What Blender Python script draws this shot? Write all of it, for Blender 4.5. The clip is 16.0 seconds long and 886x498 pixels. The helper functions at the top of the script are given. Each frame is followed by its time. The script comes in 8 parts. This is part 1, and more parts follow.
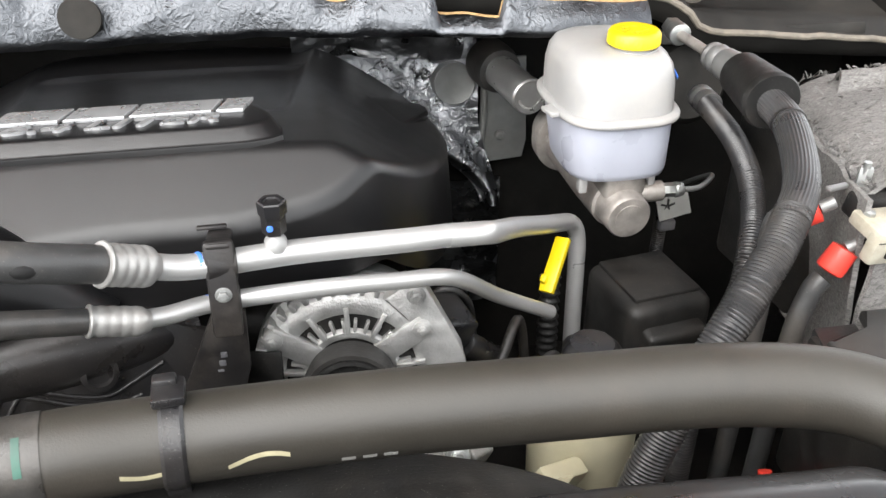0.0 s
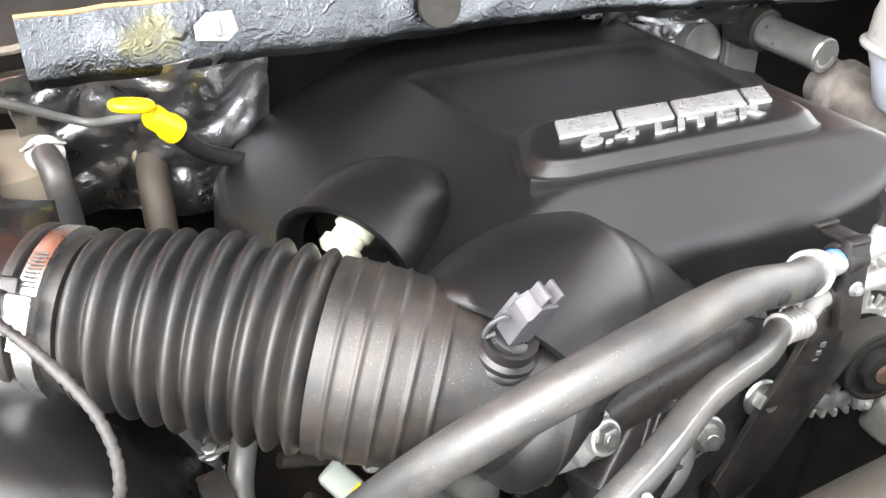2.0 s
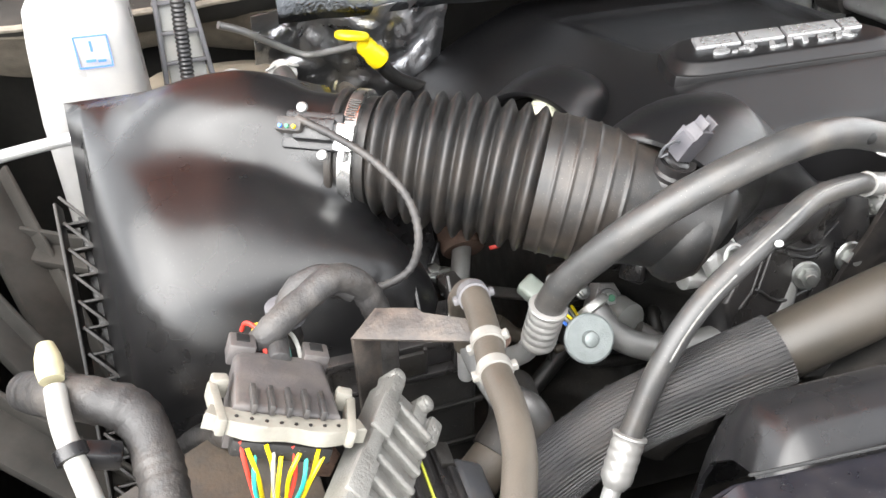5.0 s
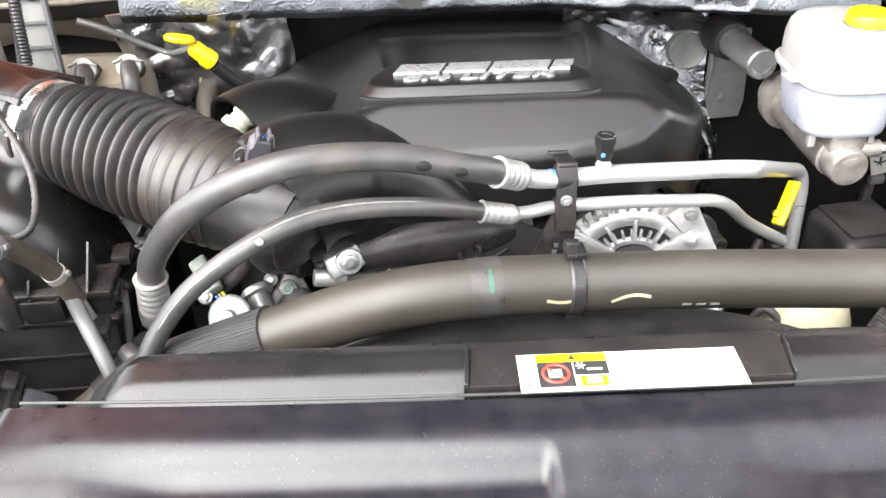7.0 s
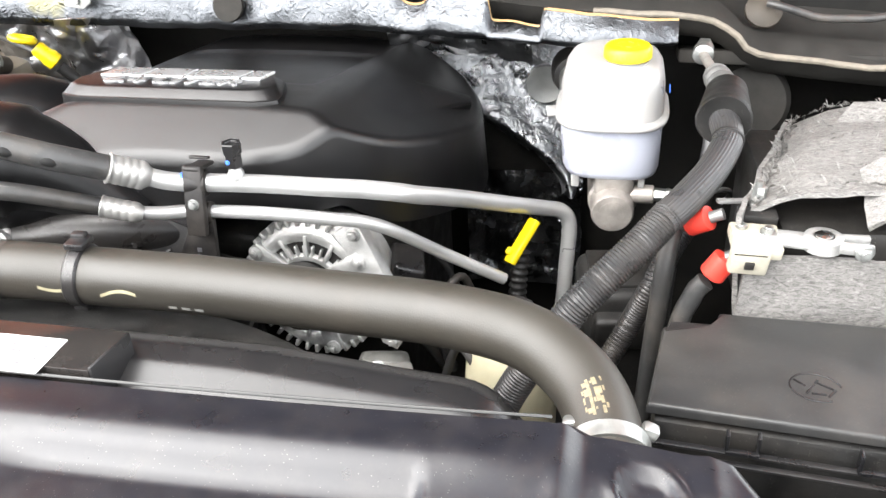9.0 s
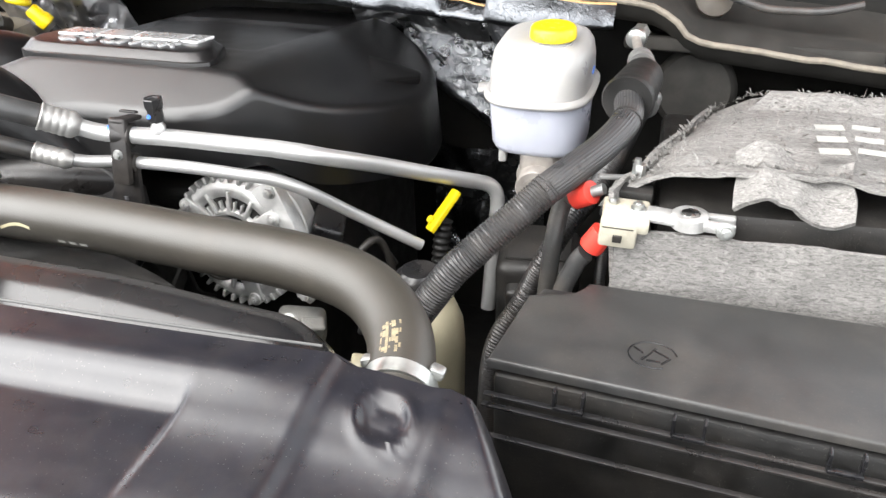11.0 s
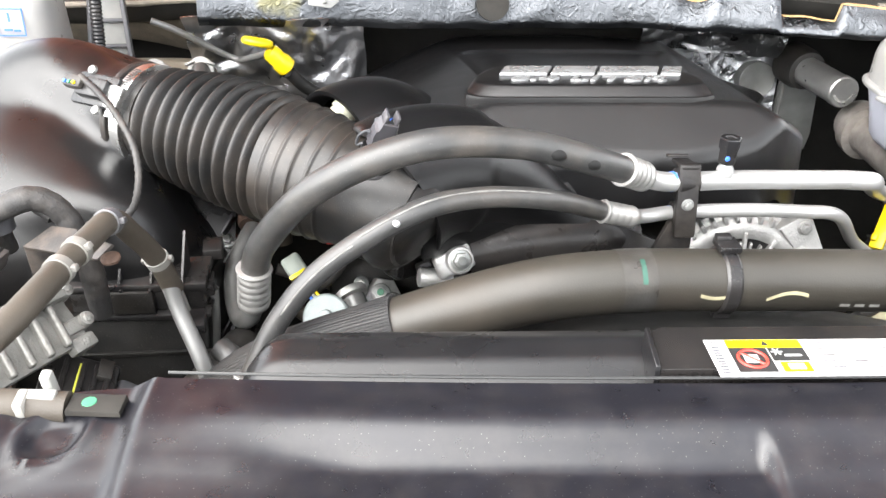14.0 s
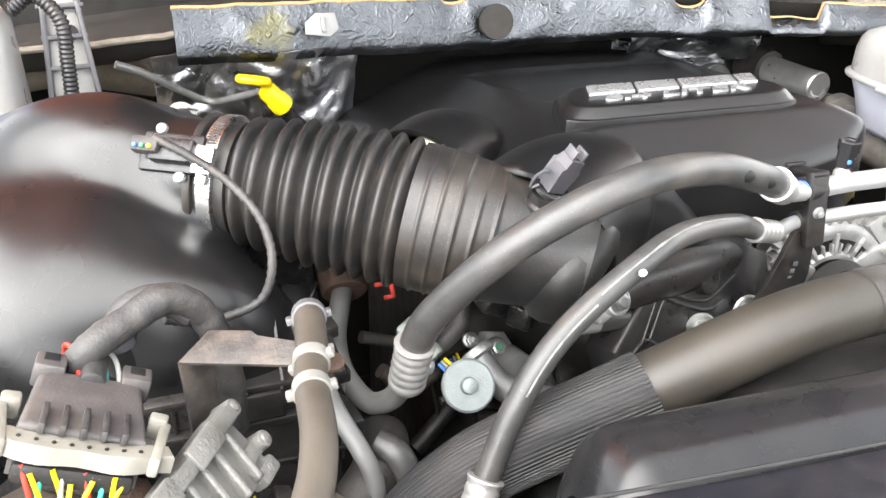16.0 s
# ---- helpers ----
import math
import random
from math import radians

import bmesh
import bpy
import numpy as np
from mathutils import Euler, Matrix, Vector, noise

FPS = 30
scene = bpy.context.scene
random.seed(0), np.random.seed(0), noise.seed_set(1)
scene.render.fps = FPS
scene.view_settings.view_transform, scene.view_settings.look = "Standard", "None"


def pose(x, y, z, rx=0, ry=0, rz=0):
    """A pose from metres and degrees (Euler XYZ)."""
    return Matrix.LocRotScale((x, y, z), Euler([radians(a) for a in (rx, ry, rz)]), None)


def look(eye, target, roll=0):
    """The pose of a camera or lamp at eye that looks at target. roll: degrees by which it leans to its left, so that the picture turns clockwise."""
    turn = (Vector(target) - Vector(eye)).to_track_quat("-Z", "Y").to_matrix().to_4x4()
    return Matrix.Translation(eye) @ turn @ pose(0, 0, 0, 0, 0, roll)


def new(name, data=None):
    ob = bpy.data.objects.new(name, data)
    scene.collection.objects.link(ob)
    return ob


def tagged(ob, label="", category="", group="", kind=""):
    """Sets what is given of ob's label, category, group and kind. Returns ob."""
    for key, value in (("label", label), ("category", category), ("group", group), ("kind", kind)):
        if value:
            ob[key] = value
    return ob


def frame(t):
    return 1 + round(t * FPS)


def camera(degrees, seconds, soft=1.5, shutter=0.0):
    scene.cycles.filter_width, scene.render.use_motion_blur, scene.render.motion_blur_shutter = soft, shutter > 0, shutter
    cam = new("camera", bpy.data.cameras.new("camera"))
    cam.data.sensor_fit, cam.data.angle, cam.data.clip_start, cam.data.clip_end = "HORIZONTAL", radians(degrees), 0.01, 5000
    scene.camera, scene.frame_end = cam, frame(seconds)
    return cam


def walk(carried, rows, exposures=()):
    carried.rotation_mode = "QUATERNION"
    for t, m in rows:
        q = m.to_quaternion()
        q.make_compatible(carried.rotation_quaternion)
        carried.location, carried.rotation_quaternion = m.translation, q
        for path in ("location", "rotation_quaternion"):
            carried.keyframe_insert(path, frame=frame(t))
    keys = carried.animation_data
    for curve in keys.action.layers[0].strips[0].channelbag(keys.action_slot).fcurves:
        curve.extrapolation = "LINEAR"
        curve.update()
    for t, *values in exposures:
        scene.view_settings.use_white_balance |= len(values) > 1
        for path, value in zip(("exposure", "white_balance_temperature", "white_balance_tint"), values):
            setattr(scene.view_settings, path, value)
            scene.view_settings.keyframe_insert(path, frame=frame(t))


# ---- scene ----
cam = camera(54.9, 16.0)
METRES, EYE, TILT, LEAN, TURN = 3.4, 1.6, -31.0, -0.2, -11.3
ROWS = [
    (0.0, 0.0, 0.0, 0.0, 0.0, 0.0, -0.0),
    (0.5, -0.0313, 0.0037, 0.0034, -0.18, -1.7, 0.08),
    (1.0, -0.0729, 0.0107, 0.0083, -0.71, -2.92, 0.76),
    (1.5, -0.1159, 0.0095, 0.0174, -4.0, -3.65, 2.59),
    (2.0, -0.161, 0.0102, 0.0214, -7.75, -4.62, 4.64),
    (2.5, -0.2017, 0.0115, 0.0186, -10.01, -5.34, 5.64),
    (3.0, -0.2273, 0.0057, 0.0132, -11.08, -5.53, 5.99),
    (3.2, -0.2325, 0.0017, 0.0091, -11.13, -5.33, 6.08),
    (4.25, -0.2310, -0.0320, -0.0045, -8.50, -4.30, 5.60),
    (5.3, -0.1836, -0.0613, -0.0128, -0.72, -3.29, 2.03),
    (5.5, -0.171, -0.0635, -0.0148, 1.21, -3.04, 0.82),
    (6.0, -0.1365, -0.0652, -0.0164, 5.33, -3.13, -1.08),
    (6.5, -0.092, -0.0719, -0.0159, 7.3, -3.07, -2.23),
    (7.0, -0.0442, -0.0782, -0.0135, 8.89, -2.95, -3.45),
    (7.5, -0.0023, -0.0622, -0.0058, 10.61, -2.41, -4.84),
    (8.0, 0.0412, -0.0417, -0.0026, 14.13, -1.87, -5.99),
    (8.5, 0.0774, -0.0344, -0.0028, 18.09, -1.72, -7.85),
    (9.0, 0.1174, -0.0324, -0.0039, 20.98, -1.58, -9.25),
    (9.2, 0.1352, -0.0286, -0.0018, 21.94, -1.91, -9.82),
    (10.25, 0.1850, -0.0220, -0.0010, 25.50, -2.90, -12.20),
    (11.3, 0.1462, -0.0289, -0.0044, 25.01, -3.10, -12.79),
    (11.5, 0.1208, -0.0358, -0.0073, 24.35, -2.94, -12.68),
    (12.0, 0.0638, -0.0379, -0.0086, 23.31, -2.94, -12.55),
    (12.5, 0.0299, -0.0403, -0.0138, 21.6, -2.77, -12.28),
    (13.0, 0.0014, -0.0468, -0.0165, 17.88, -2.0, -11.08),
    (13.5, -0.0432, -0.0602, -0.024, 12.61, -0.39, -7.99),
    (14.0, -0.0819, -0.0715, -0.0331, 7.93, 0.86, -5.36),
    (14.5, -0.1057, -0.0768, -0.0345, 4.45, 1.61, -2.73),
    (15.0, -0.1272, -0.0628, -0.0322, 1.82, 2.03, -0.9),
    (15.5, -0.1563, -0.0472, -0.0256, -1.65, 2.29, 0.53),
    (16.0, -0.1778, -0.046, -0.026, -5.61, 2.34, 2.16),
]
walk(cam, [(t, pose(0, 0, EYE, TILT, LEAN, TURN) @ pose(METRES * x, METRES * y, METRES * z, 90 + pitch, roll, yaw)) for t, x, y, z, yaw, pitch, roll in ROWS],
     [(0.0, 2.27), (0.5, 2.57), (1.0, 2.72), (1.5, 2.88), (2.0, 3.18), (3.0, 3.28), (4.25, 2.97), (5.5, 2.70), (6.0, 2.77), (6.5, 3.05), (7.0, 3.04), (9.0, 2.88), (11.5, 2.62), (12.5, 2.64), (14.5, 2.92), (15.0, 3.00), (16.0, 2.87)])

# ---- world, sun, exposure ----
world = bpy.data.worlds.new("sky")
scene.world = world
world.use_nodes = True
wn = world.node_tree
wn.nodes.clear()
sky = wn.nodes.new("ShaderNodeTexSky")
sky.sky_type = "NISHITA"
sky.sun_disc = False
sky.sun_elevation, sky.sun_rotation = radians(50), radians(230)
soft_sky = wn.nodes.new("ShaderNodeHueSaturation")
soft_sky.inputs["Saturation"].default_value = 0.10
back = wn.nodes.new("ShaderNodeBackground")
back.inputs["Strength"].default_value = 0.15
wout = wn.nodes.new("ShaderNodeOutputWorld")
wn.links.new(sky.outputs[0], soft_sky.inputs["Color"])
wn.links.new(soft_sky.outputs[0], back.inputs["Color"])
wn.links.new(back.outputs[0], wout.inputs["Surface"])
sun_data = bpy.data.lights.new("sun", "SUN")
sun_data.energy, sun_data.angle, sun_data.color = 1.55, radians(80), (1.0, 0.97, 0.93)
new("sun", sun_data).matrix_world = look((-2.3, -1.9, 3.6), (0, 0, 0))


# ---- materials ----
def mat(name, color, rough=0.5, metal=0.0, vary=0.12, scale=60.0, bump=0.15, fine=600.0, dirt=None, dirt_amount=0.0,
        dirt_scale=9.0, rough_vary=0.1, trans=0.0, coat=0.0, stretch=(1, 1, 1), sub=0.0, spec=0.5, specks=0.0):
    m = bpy.data.materials.new(name)
    m.use_nodes = True
    n, ln = m.node_tree.nodes, m.node_tree.links
    bsdf = n["Principled BSDF"]
    co = n.new("ShaderNodeTexCoord")
    mp = n.new("ShaderNodeMapping")
    mp.inputs["Scale"].default_value = stretch
    ln.new(co.outputs["Object"], mp.inputs["Vector"])
    big = n.new("ShaderNodeTexNoise")
    big.inputs["Scale"].default_value, big.inputs["Detail"].default_value = scale, 5
    small = n.new("ShaderNodeTexNoise")
    small.inputs["Scale"].default_value, small.inputs["Detail"].default_value = fine, 3
    for t in (big, small):
        ln.new(mp.outputs[0], t.inputs["Vector"])
    ramp = n.new("ShaderNodeMapRange")
    ramp.inputs["From Min"].default_value, ramp.inputs["From Max"].default_value = 0.3, 0.7
    ramp.inputs["To Min"].default_value, ramp.inputs["To Max"].default_value = 1 - vary, 1 + vary
    ln.new(big.outputs["Fac"], ramp.inputs["Value"])
    mul = n.new("ShaderNodeMix")
    mul.data_type, mul.blend_type = "RGBA", "MULTIPLY"
    mul.inputs["Factor"].default_value = 1
    mul.inputs[6].default_value = (*color, 1)
    ln.new(ramp.outputs[0], mul.inputs[7])
    out = mul.outputs[2]
    if dirt:
        dn = n.new("ShaderNodeTexNoise")
        dn.inputs["Scale"].default_value, dn.inputs["Detail"].default_value = dirt_scale, 8
        dn.inputs["Roughness"].default_value = 0.7
        ln.new(mp.outputs[0], dn.inputs["Vector"])
        dr = n.new("ShaderNodeMapRange")
        dr.inputs["From Min"].default_value, dr.inputs["From Max"].default_value = 0.45, 0.75
        dr.inputs["To Min"].default_value, dr.inputs["To Max"].default_value = 0, dirt_amount
        ln.new(dn.outputs["Fac"], dr.inputs["Value"])
        mx = n.new("ShaderNodeMix")
        mx.data_type = "RGBA"
        mx.inputs[7].default_value = (*dirt, 1)
        ln.new(dr.outputs[0], mx.inputs["Factor"])
        ln.new(out, mx.inputs[6])
        out = mx.outputs[2]
    if specks:
        # scattered pale dust grains
        cell = n.new("ShaderNodeTexVoronoi")
        cell.inputs["Scale"].default_value = 560
        ln.new(co.outputs["Object"], cell.inputs["Vector"])
        near = n.new("ShaderNodeMath")
        near.operation, near.inputs[1].default_value = "LESS_THAN", 0.17
        ln.new(cell.outputs["Distance"], near.inputs[0])
        pick = n.new("ShaderNodeMath")
        pick.operation, pick.inputs[1].default_value = "GREATER_THAN", 0.74
        ln.new(cell.outputs["Color"], pick.inputs[0])
        both = n.new("ShaderNodeMath")
        both.operation = "MULTIPLY"
        ln.new(near.outputs[0], both.inputs[0])
        ln.new(pick.outputs[0], both.inputs[1])
        amount = n.new("ShaderNodeMath")
        amount.operation, amount.inputs[1].default_value = "MULTIPLY", specks
        ln.new(both.outputs[0], amount.inputs[0])
        sp = n.new("ShaderNodeMix")
        sp.data_type = "RGBA"
        sp.inputs[7].default_value = (0.34, 0.32, 0.29, 1)
        ln.new(amount.outputs[0], sp.inputs["Factor"])
        ln.new(out, sp.inputs[6])
        out = sp.outputs[2]
    ln.new(out, bsdf.inputs["Base Color"])
    rr = n.new("ShaderNodeMapRange")
    rr.inputs["From Min"].default_value, rr.inputs["From Max"].default_value = 0.3, 0.7
    rr.inputs["To Min"].default_value, rr.inputs["To Max"].default_value = max(0.02, rough - rough_vary), min(1, rough + rough_vary)
    ln.new(big.outputs["Fac"], rr.inputs["Value"])
    ln.new(rr.outputs[0], bsdf.inputs["Roughness"])
    bsdf.inputs["Metallic"].default_value = metal
    bsdf.inputs["Transmission Weight"].default_value = trans
    bsdf.inputs["Coat Weight"].default_value = coat
    bsdf.inputs["Specular IOR Level"].default_value = spec
    if sub:
        bsdf.inputs["Subsurface Weight"].default_value = sub
        bsdf.inputs["Subsurface Radius"].default_value = (0.02, 0.02, 0.02)
        bsdf.inputs["Subsurface Scale"].default_value = 0.5
    if bump:
        bp = n.new("ShaderNodeBump")
        bp.inputs["Strength"].default_value, bp.inputs["Distance"].default_value = bump, 0.001
        ln.new(small.outputs["Fac"], bp.inputs["Height"])
        ln.new(bp.outputs[0], bsdf.inputs["Normal"])
    return m


def foil_mat(name, color, strength=0.5, scale=26.0, rough=0.24, metal=1.0):
    m = mat(name, color, rough, metal, 0.14, 25, 0, rough_vary=0.1)
    n, ln = m.node_tree.nodes, m.node_tree.links
    co = n.new("ShaderNodeTexCoord")
    total = None
    for s, k, d in ((scale, 1.0, 1.5), (scale * 2.7, 0.45, 2.2), (scale * 9, 0.12, 1.0)):
        t = n.new("ShaderNodeTexNoise")
        t.noise_type = "RIDGED_MULTIFRACTAL"
        t.inputs["Scale"].default_value, t.inputs["Detail"].default_value, t.inputs["Distortion"].default_value = s, 1.5, d
        ln.new(co.outputs["Object"], t.inputs["Vector"])
        w = n.new("ShaderNodeMath")
        w.operation = "MULTIPLY_ADD"
        w.inputs[1].default_value = k
        ln.new(t.outputs["Fac"], w.inputs[0])
        if total is not None:
            ln.new(total, w.inputs[2])
        else:
            w.inputs[2].default_value = 0.0
        total = w.outputs[0]
    bp = n.new("ShaderNodeBump")
    bp.inputs["Strength"].default_value, bp.inputs["Distance"].default_value = strength, 0.004
    ln.new(total, bp.inputs["Height"])
    ln.new(bp.outputs[0], n["Principled BSDF"].inputs["Normal"])
    return m


def felt_mat(name):
    m = mat(name, (0.3, 0.29, 0.28), 0.95, 0, 0.3, 90, 1.0, 900, spec=0.1)
    n, ln = m.node_tree.nodes, m.node_tree.links
    bsdf = n["Principled BSDF"]
    co = n.new("ShaderNodeTexCoord")
    mp = n.new("ShaderNodeMapping")
    mp.inputs["Scale"].default_value = (0.55, 1.6, 1.5)
    mp.inputs["Rotation"].default_value = (0, 0, 0.5)
    ln.new(co.outputs["Object"], mp.inputs["Vector"])
    t = n.new("ShaderNodeTexNoise")
    t.inputs["Scale"].default_value, t.inputs["Detail"].default_value = 210, 10
    t.inputs["Roughness"].default_value, t.inputs["Distortion"].default_value = 0.75, 1.2
    ln.new(mp.outputs[0], t.inputs["Vector"])
    r = n.new("ShaderNodeValToRGB")
    r.color_ramp.elements[0].position, r.color_ramp.elements[0].color = 0.32, (0.075, 0.072, 0.069, 1)
    r.color_ramp.elements[1].position, r.color_ramp.elements[1].color = 0.70, (0.34, 0.33, 0.315, 1)
    ln.new(t.outputs["Fac"], r.inputs["Fac"])
    ln.new(r.outputs["Color"], bsdf.inputs["Base Color"])
    bp = n.new("ShaderNodeBump")
    bp.inputs["Strength"].default_value, bp.inputs["Distance"].default_value = 0.8, 0.004
    ln.new(t.outputs["Fac"], bp.inputs["Height"])
    ln.new(bp.outputs[0], bsdf.inputs["Normal"])
    return m


DUST = (0.20, 0.17, 0.14)
M_COVER = mat("cover_plastic", (0.0055, 0.0055, 0.006), 0.31, 0, 0.1, 30, 0.22, 1500, DUST, 0.02, 5, 0.03)
M_PLASTIC = mat("black_plastic", (0.009, 0.009, 0.010), 0.32, 0, 0.15, 40, 0.2, 900, DUST, 0.12, 7, specks=0.3)
M_LID = mat("airbox_plastic", (0.007, 0.007, 0.0075), 0.29, 0, 0.1, 20, 0.08, 900, DUST, 0.03, 8, 0.03, specks=0.12)
M_GLOSS = mat("radiator_cover_plastic", (0.009, 0.009, 0.012), 0.29, 0, 0.15, 60, 0.06, 1300, DUST, 0.05, 40, 0.02, specks=0.22)
M_SHROUD = mat("shroud_plastic", (0.009, 0.009, 0.010), 0.28, 0, 0.1, 30, 0.08, 900, DUST, 0.04, 6, 0.04)
M_SEAT = mat("polished_plastic", (0.014, 0.013, 0.013), 0.12, 0, 0.1, 30, 0.05, 900, DUST, 0.08, 12, 0.04)
M_DARK = mat("dark_plastic", (0.009, 0.0088, 0.0085), 0.5, 0, 0.3, 40, 0.3, 500, DUST, 0.12, 8, specks=0.3, spec=0.35)
M_RUBBER = mat("hose_rubber", (0.036, 0.036, 0.036), 0.36, 0, 0.15, 50, 0.2, 900, DUST, 0.3, 12, 0.06, specks=0.3)
M_BELLOWS = mat("bellows_rubber", (0.012, 0.012, 0.012), 0.42, 0, 0.15, 40, 0.2, 700, (0.10, 0.075, 0.055), 0.4, 9, 0.08, specks=0.25)
M_RADHOSE = mat("radiator_hose_rubber", (0.026, 0.0235, 0.019), 0.47, 0, 0.15, 14, 0.15, 700, (0.08, 0.06, 0.045), 0.3, 6, 0.06)
M_OLDHOSE = mat("dusty_hose_rubber", (0.047, 0.039, 0.030), 0.6, 0, 0.15, 40, 0.25, 700, (0.10, 0.082, 0.06), 0.3, 15)
M_CONDUIT = mat("conduit_plastic", (0.013, 0.013, 0.014), 0.36, 0, 0.15, 50, 0.15, 700, DUST, 0.25, 12)
M_SLEEVE = mat("braided_sleeve", (0.014, 0.014, 0.015), 0.42, 0, 0.35, 300, 0.8, 1200, DUST, 0.12, 15)
M_TAPE = mat("cloth_tape", (0.026, 0.025, 0.025), 0.55, 0, 0.25, 80, 0.6, 400, DUST, 0.35, 14)
M_ALU = mat("aluminium_pipe", (0.43, 0.43, 0.425), 0.34, 0.55, 0.06, 40, 0.08, 500, (0.6, 0.58, 0.55), 0.3, 12, 0.07, stretch=(0.3, 1, 1))
M_ALUDULL = mat("dull_aluminium_pipe", (0.19, 0.19, 0.187), 0.42, 0.5, 0.1, 40, 0.12, 500, (0.28, 0.27, 0.25), 0.3, 12, specks=0.6)
M_CAST = mat("cast_aluminium", (0.52, 0.52, 0.51), 0.5, 0.75, 0.16, 60, 0.7, 450, (0.30, 0.29, 0.27), 0.4, 25)
M_ECU = mat("control_unit_casting", (0.20, 0.197, 0.185), 0.5, 0.4, 0.2, 60, 0.8, 450, (0.25, 0.24, 0.22), 0.4, 25)
M_STEEL = mat("steel", (0.62, 0.62, 0.61), 0.3, 1.0, 0.15, 60, 0.1, 600)
M_BRONZE = mat("brake_casting", (0.36, 0.335, 0.31), 0.5, 0.6, 0.2, 60, 0.5, 500, (0.15, 0.13, 0.11), 0.5, 20)
M_ZINC = mat("zinc_bolt", (0.36, 0.37, 0.36), 0.38, 0.9, 0.12, 90, 0.2, 600, (0.5, 0.5, 0.45), 0.3, 40)
M_DISC = mat("zinc_disc", (0.23, 0.255, 0.255), 0.5, 0.4, 0.12, 90, 0.4, 600)
M_RUST = mat("rusty_steel", (0.07, 0.042, 0.030), 0.75, 0.3, 0.4, 60, 0.8, 400)
M_FOIL = foil_mat("crinkled_foil", (0.315, 0.322, 0.333), 0.6, 60, 0.32)
M_FOILWIDE = foil_mat("creased_foil", (0.47, 0.475, 0.49), 0.5, 30, 0.34)
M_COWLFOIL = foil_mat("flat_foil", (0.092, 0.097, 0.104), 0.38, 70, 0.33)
cn, cl_ = M_COWLFOIL.node_tree.nodes, M_COWLFOIL.node_tree.links
st_co = cn.new("ShaderNodeTexCoord")
st_map = cn.new("ShaderNodeMapping")
st_map.inputs["Location"].default_value = (0.515 * 14, 0, -1.335 * 22)
st_map.inputs["Scale"].default_value = (14, 0, 22)
st_warp = cn.new("ShaderNodeTexNoise")
st_warp.inputs["Scale"].default_value, st_warp.inputs["Detail"].default_value = 40, 4
st_len = cn.new("ShaderNodeVectorMath")
st_len.operation = "LENGTH"
st_sum = cn.new("ShaderNodeMath")
st_sum.operation = "MULTIPLY_ADD"
st_sum.inputs[1].default_value = 1.6
st_rng = cn.new("ShaderNodeMapRange")
st_rng.inputs["From Min"].default_value, st_rng.inputs["From Max"].default_value = 1.35, 0.95
st_rng.inputs["To Max"].default_value = 0.42
st_mix = cn.new("ShaderNodeMix")
st_mix.data_type = "RGBA"
st_mix.inputs[7].default_value = (0.17, 0.15, 0.035, 1)
base_in = cn["Principled BSDF"].inputs["Base Color"]
cl_.new(st_co.outputs["Object"], st_map.inputs["Vector"])
cl_.new(st_co.outputs["Object"], st_warp.inputs["Vector"])
cl_.new(st_map.outputs[0], st_len.inputs[0])
cl_.new(st_warp.outputs["Fac"], st_sum.inputs[0])
cl_.new(st_len.outputs["Value"], st_sum.inputs[2])
cl_.new(st_sum.outputs[0], st_rng.inputs["Value"])
cl_.new(st_rng.outputs[0], st_mix.inputs["Factor"])
cl_.new(base_in.links[0].from_socket, st_mix.inputs[6])
cl_.new(st_mix.outputs[2], base_in)
M_FOILDARK = foil_mat("dark_foil", (0.25, 0.26, 0.27), 0.6)
M_TAN = mat("tan_felt_edge", (0.38, 0.24, 0.11), 0.9, 0, 0.25, 200, 0.8, 900)
M_SEAL = mat("cream_seal", (0.17, 0.15, 0.12), 0.7, 0, 0.2, 100, 0.5, 500)
M_WHITE = mat("milky_plastic", (0.30, 0.297, 0.29), 0.36, 0, 0.04, 20, 0.05, 300, (0.55, 0.48, 0.40), 0.2, 14, sub=0.35)
M_MILKY = mat("filled_milky_plastic", (0.37, 0.385, 0.44), 0.32, 0, 0.05, 20, 0.05, 300, sub=0.35)
M_CREAM = mat("aged_cream_plastic", (0.40, 0.37, 0.26), 0.4, 0, 0.1, 25, 0.1, 300, (0.3, 0.26, 0.16), 0.4, 14, sub=0.2)
M_BEIGE = mat("beige_tank_plastic", (0.24, 0.21, 0.165), 0.45, 0, 0.12, 25, 0.1, 300, (0.25, 0.21, 0.16), 0.4, 12)
M_YELLOW = mat("yellow_plastic", (0.66, 0.50, 0.006), 0.35, 0, 0.05, 40, 0.1, 400)
M_RED = mat("red_plastic", (0.60, 0.045, 0.03), 0.4, 0, 0.08, 40, 0.1, 400)
M_GREY = mat("grey_plastic", (0.085, 0.085, 0.092), 0.45, 0, 0.12, 50, 0.2, 500, DUST, 0.2, 20)
M_LIGHT = mat("pale_plastic", (0.25, 0.25, 0.237), 0.45, 0, 0.08, 50, 0.1, 500, (0.35, 0.32, 0.28), 0.4, 25)
M_SILVER = mat("silver_lettering", (0.46, 0.465, 0.47), 0.3, 0.7, 0.05, 60, 0.1, 700)
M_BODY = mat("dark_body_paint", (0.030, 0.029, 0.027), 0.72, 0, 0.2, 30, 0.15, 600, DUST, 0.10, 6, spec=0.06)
# body paint copy with the bay's deep shade put into a darker colour
M_WALL = mat("shaded_body_paint", (0.012, 0.0118, 0.011), 0.65, 0, 0.25, 30, 0.15, 600, DUST, 0.06, 6, spec=0.1)
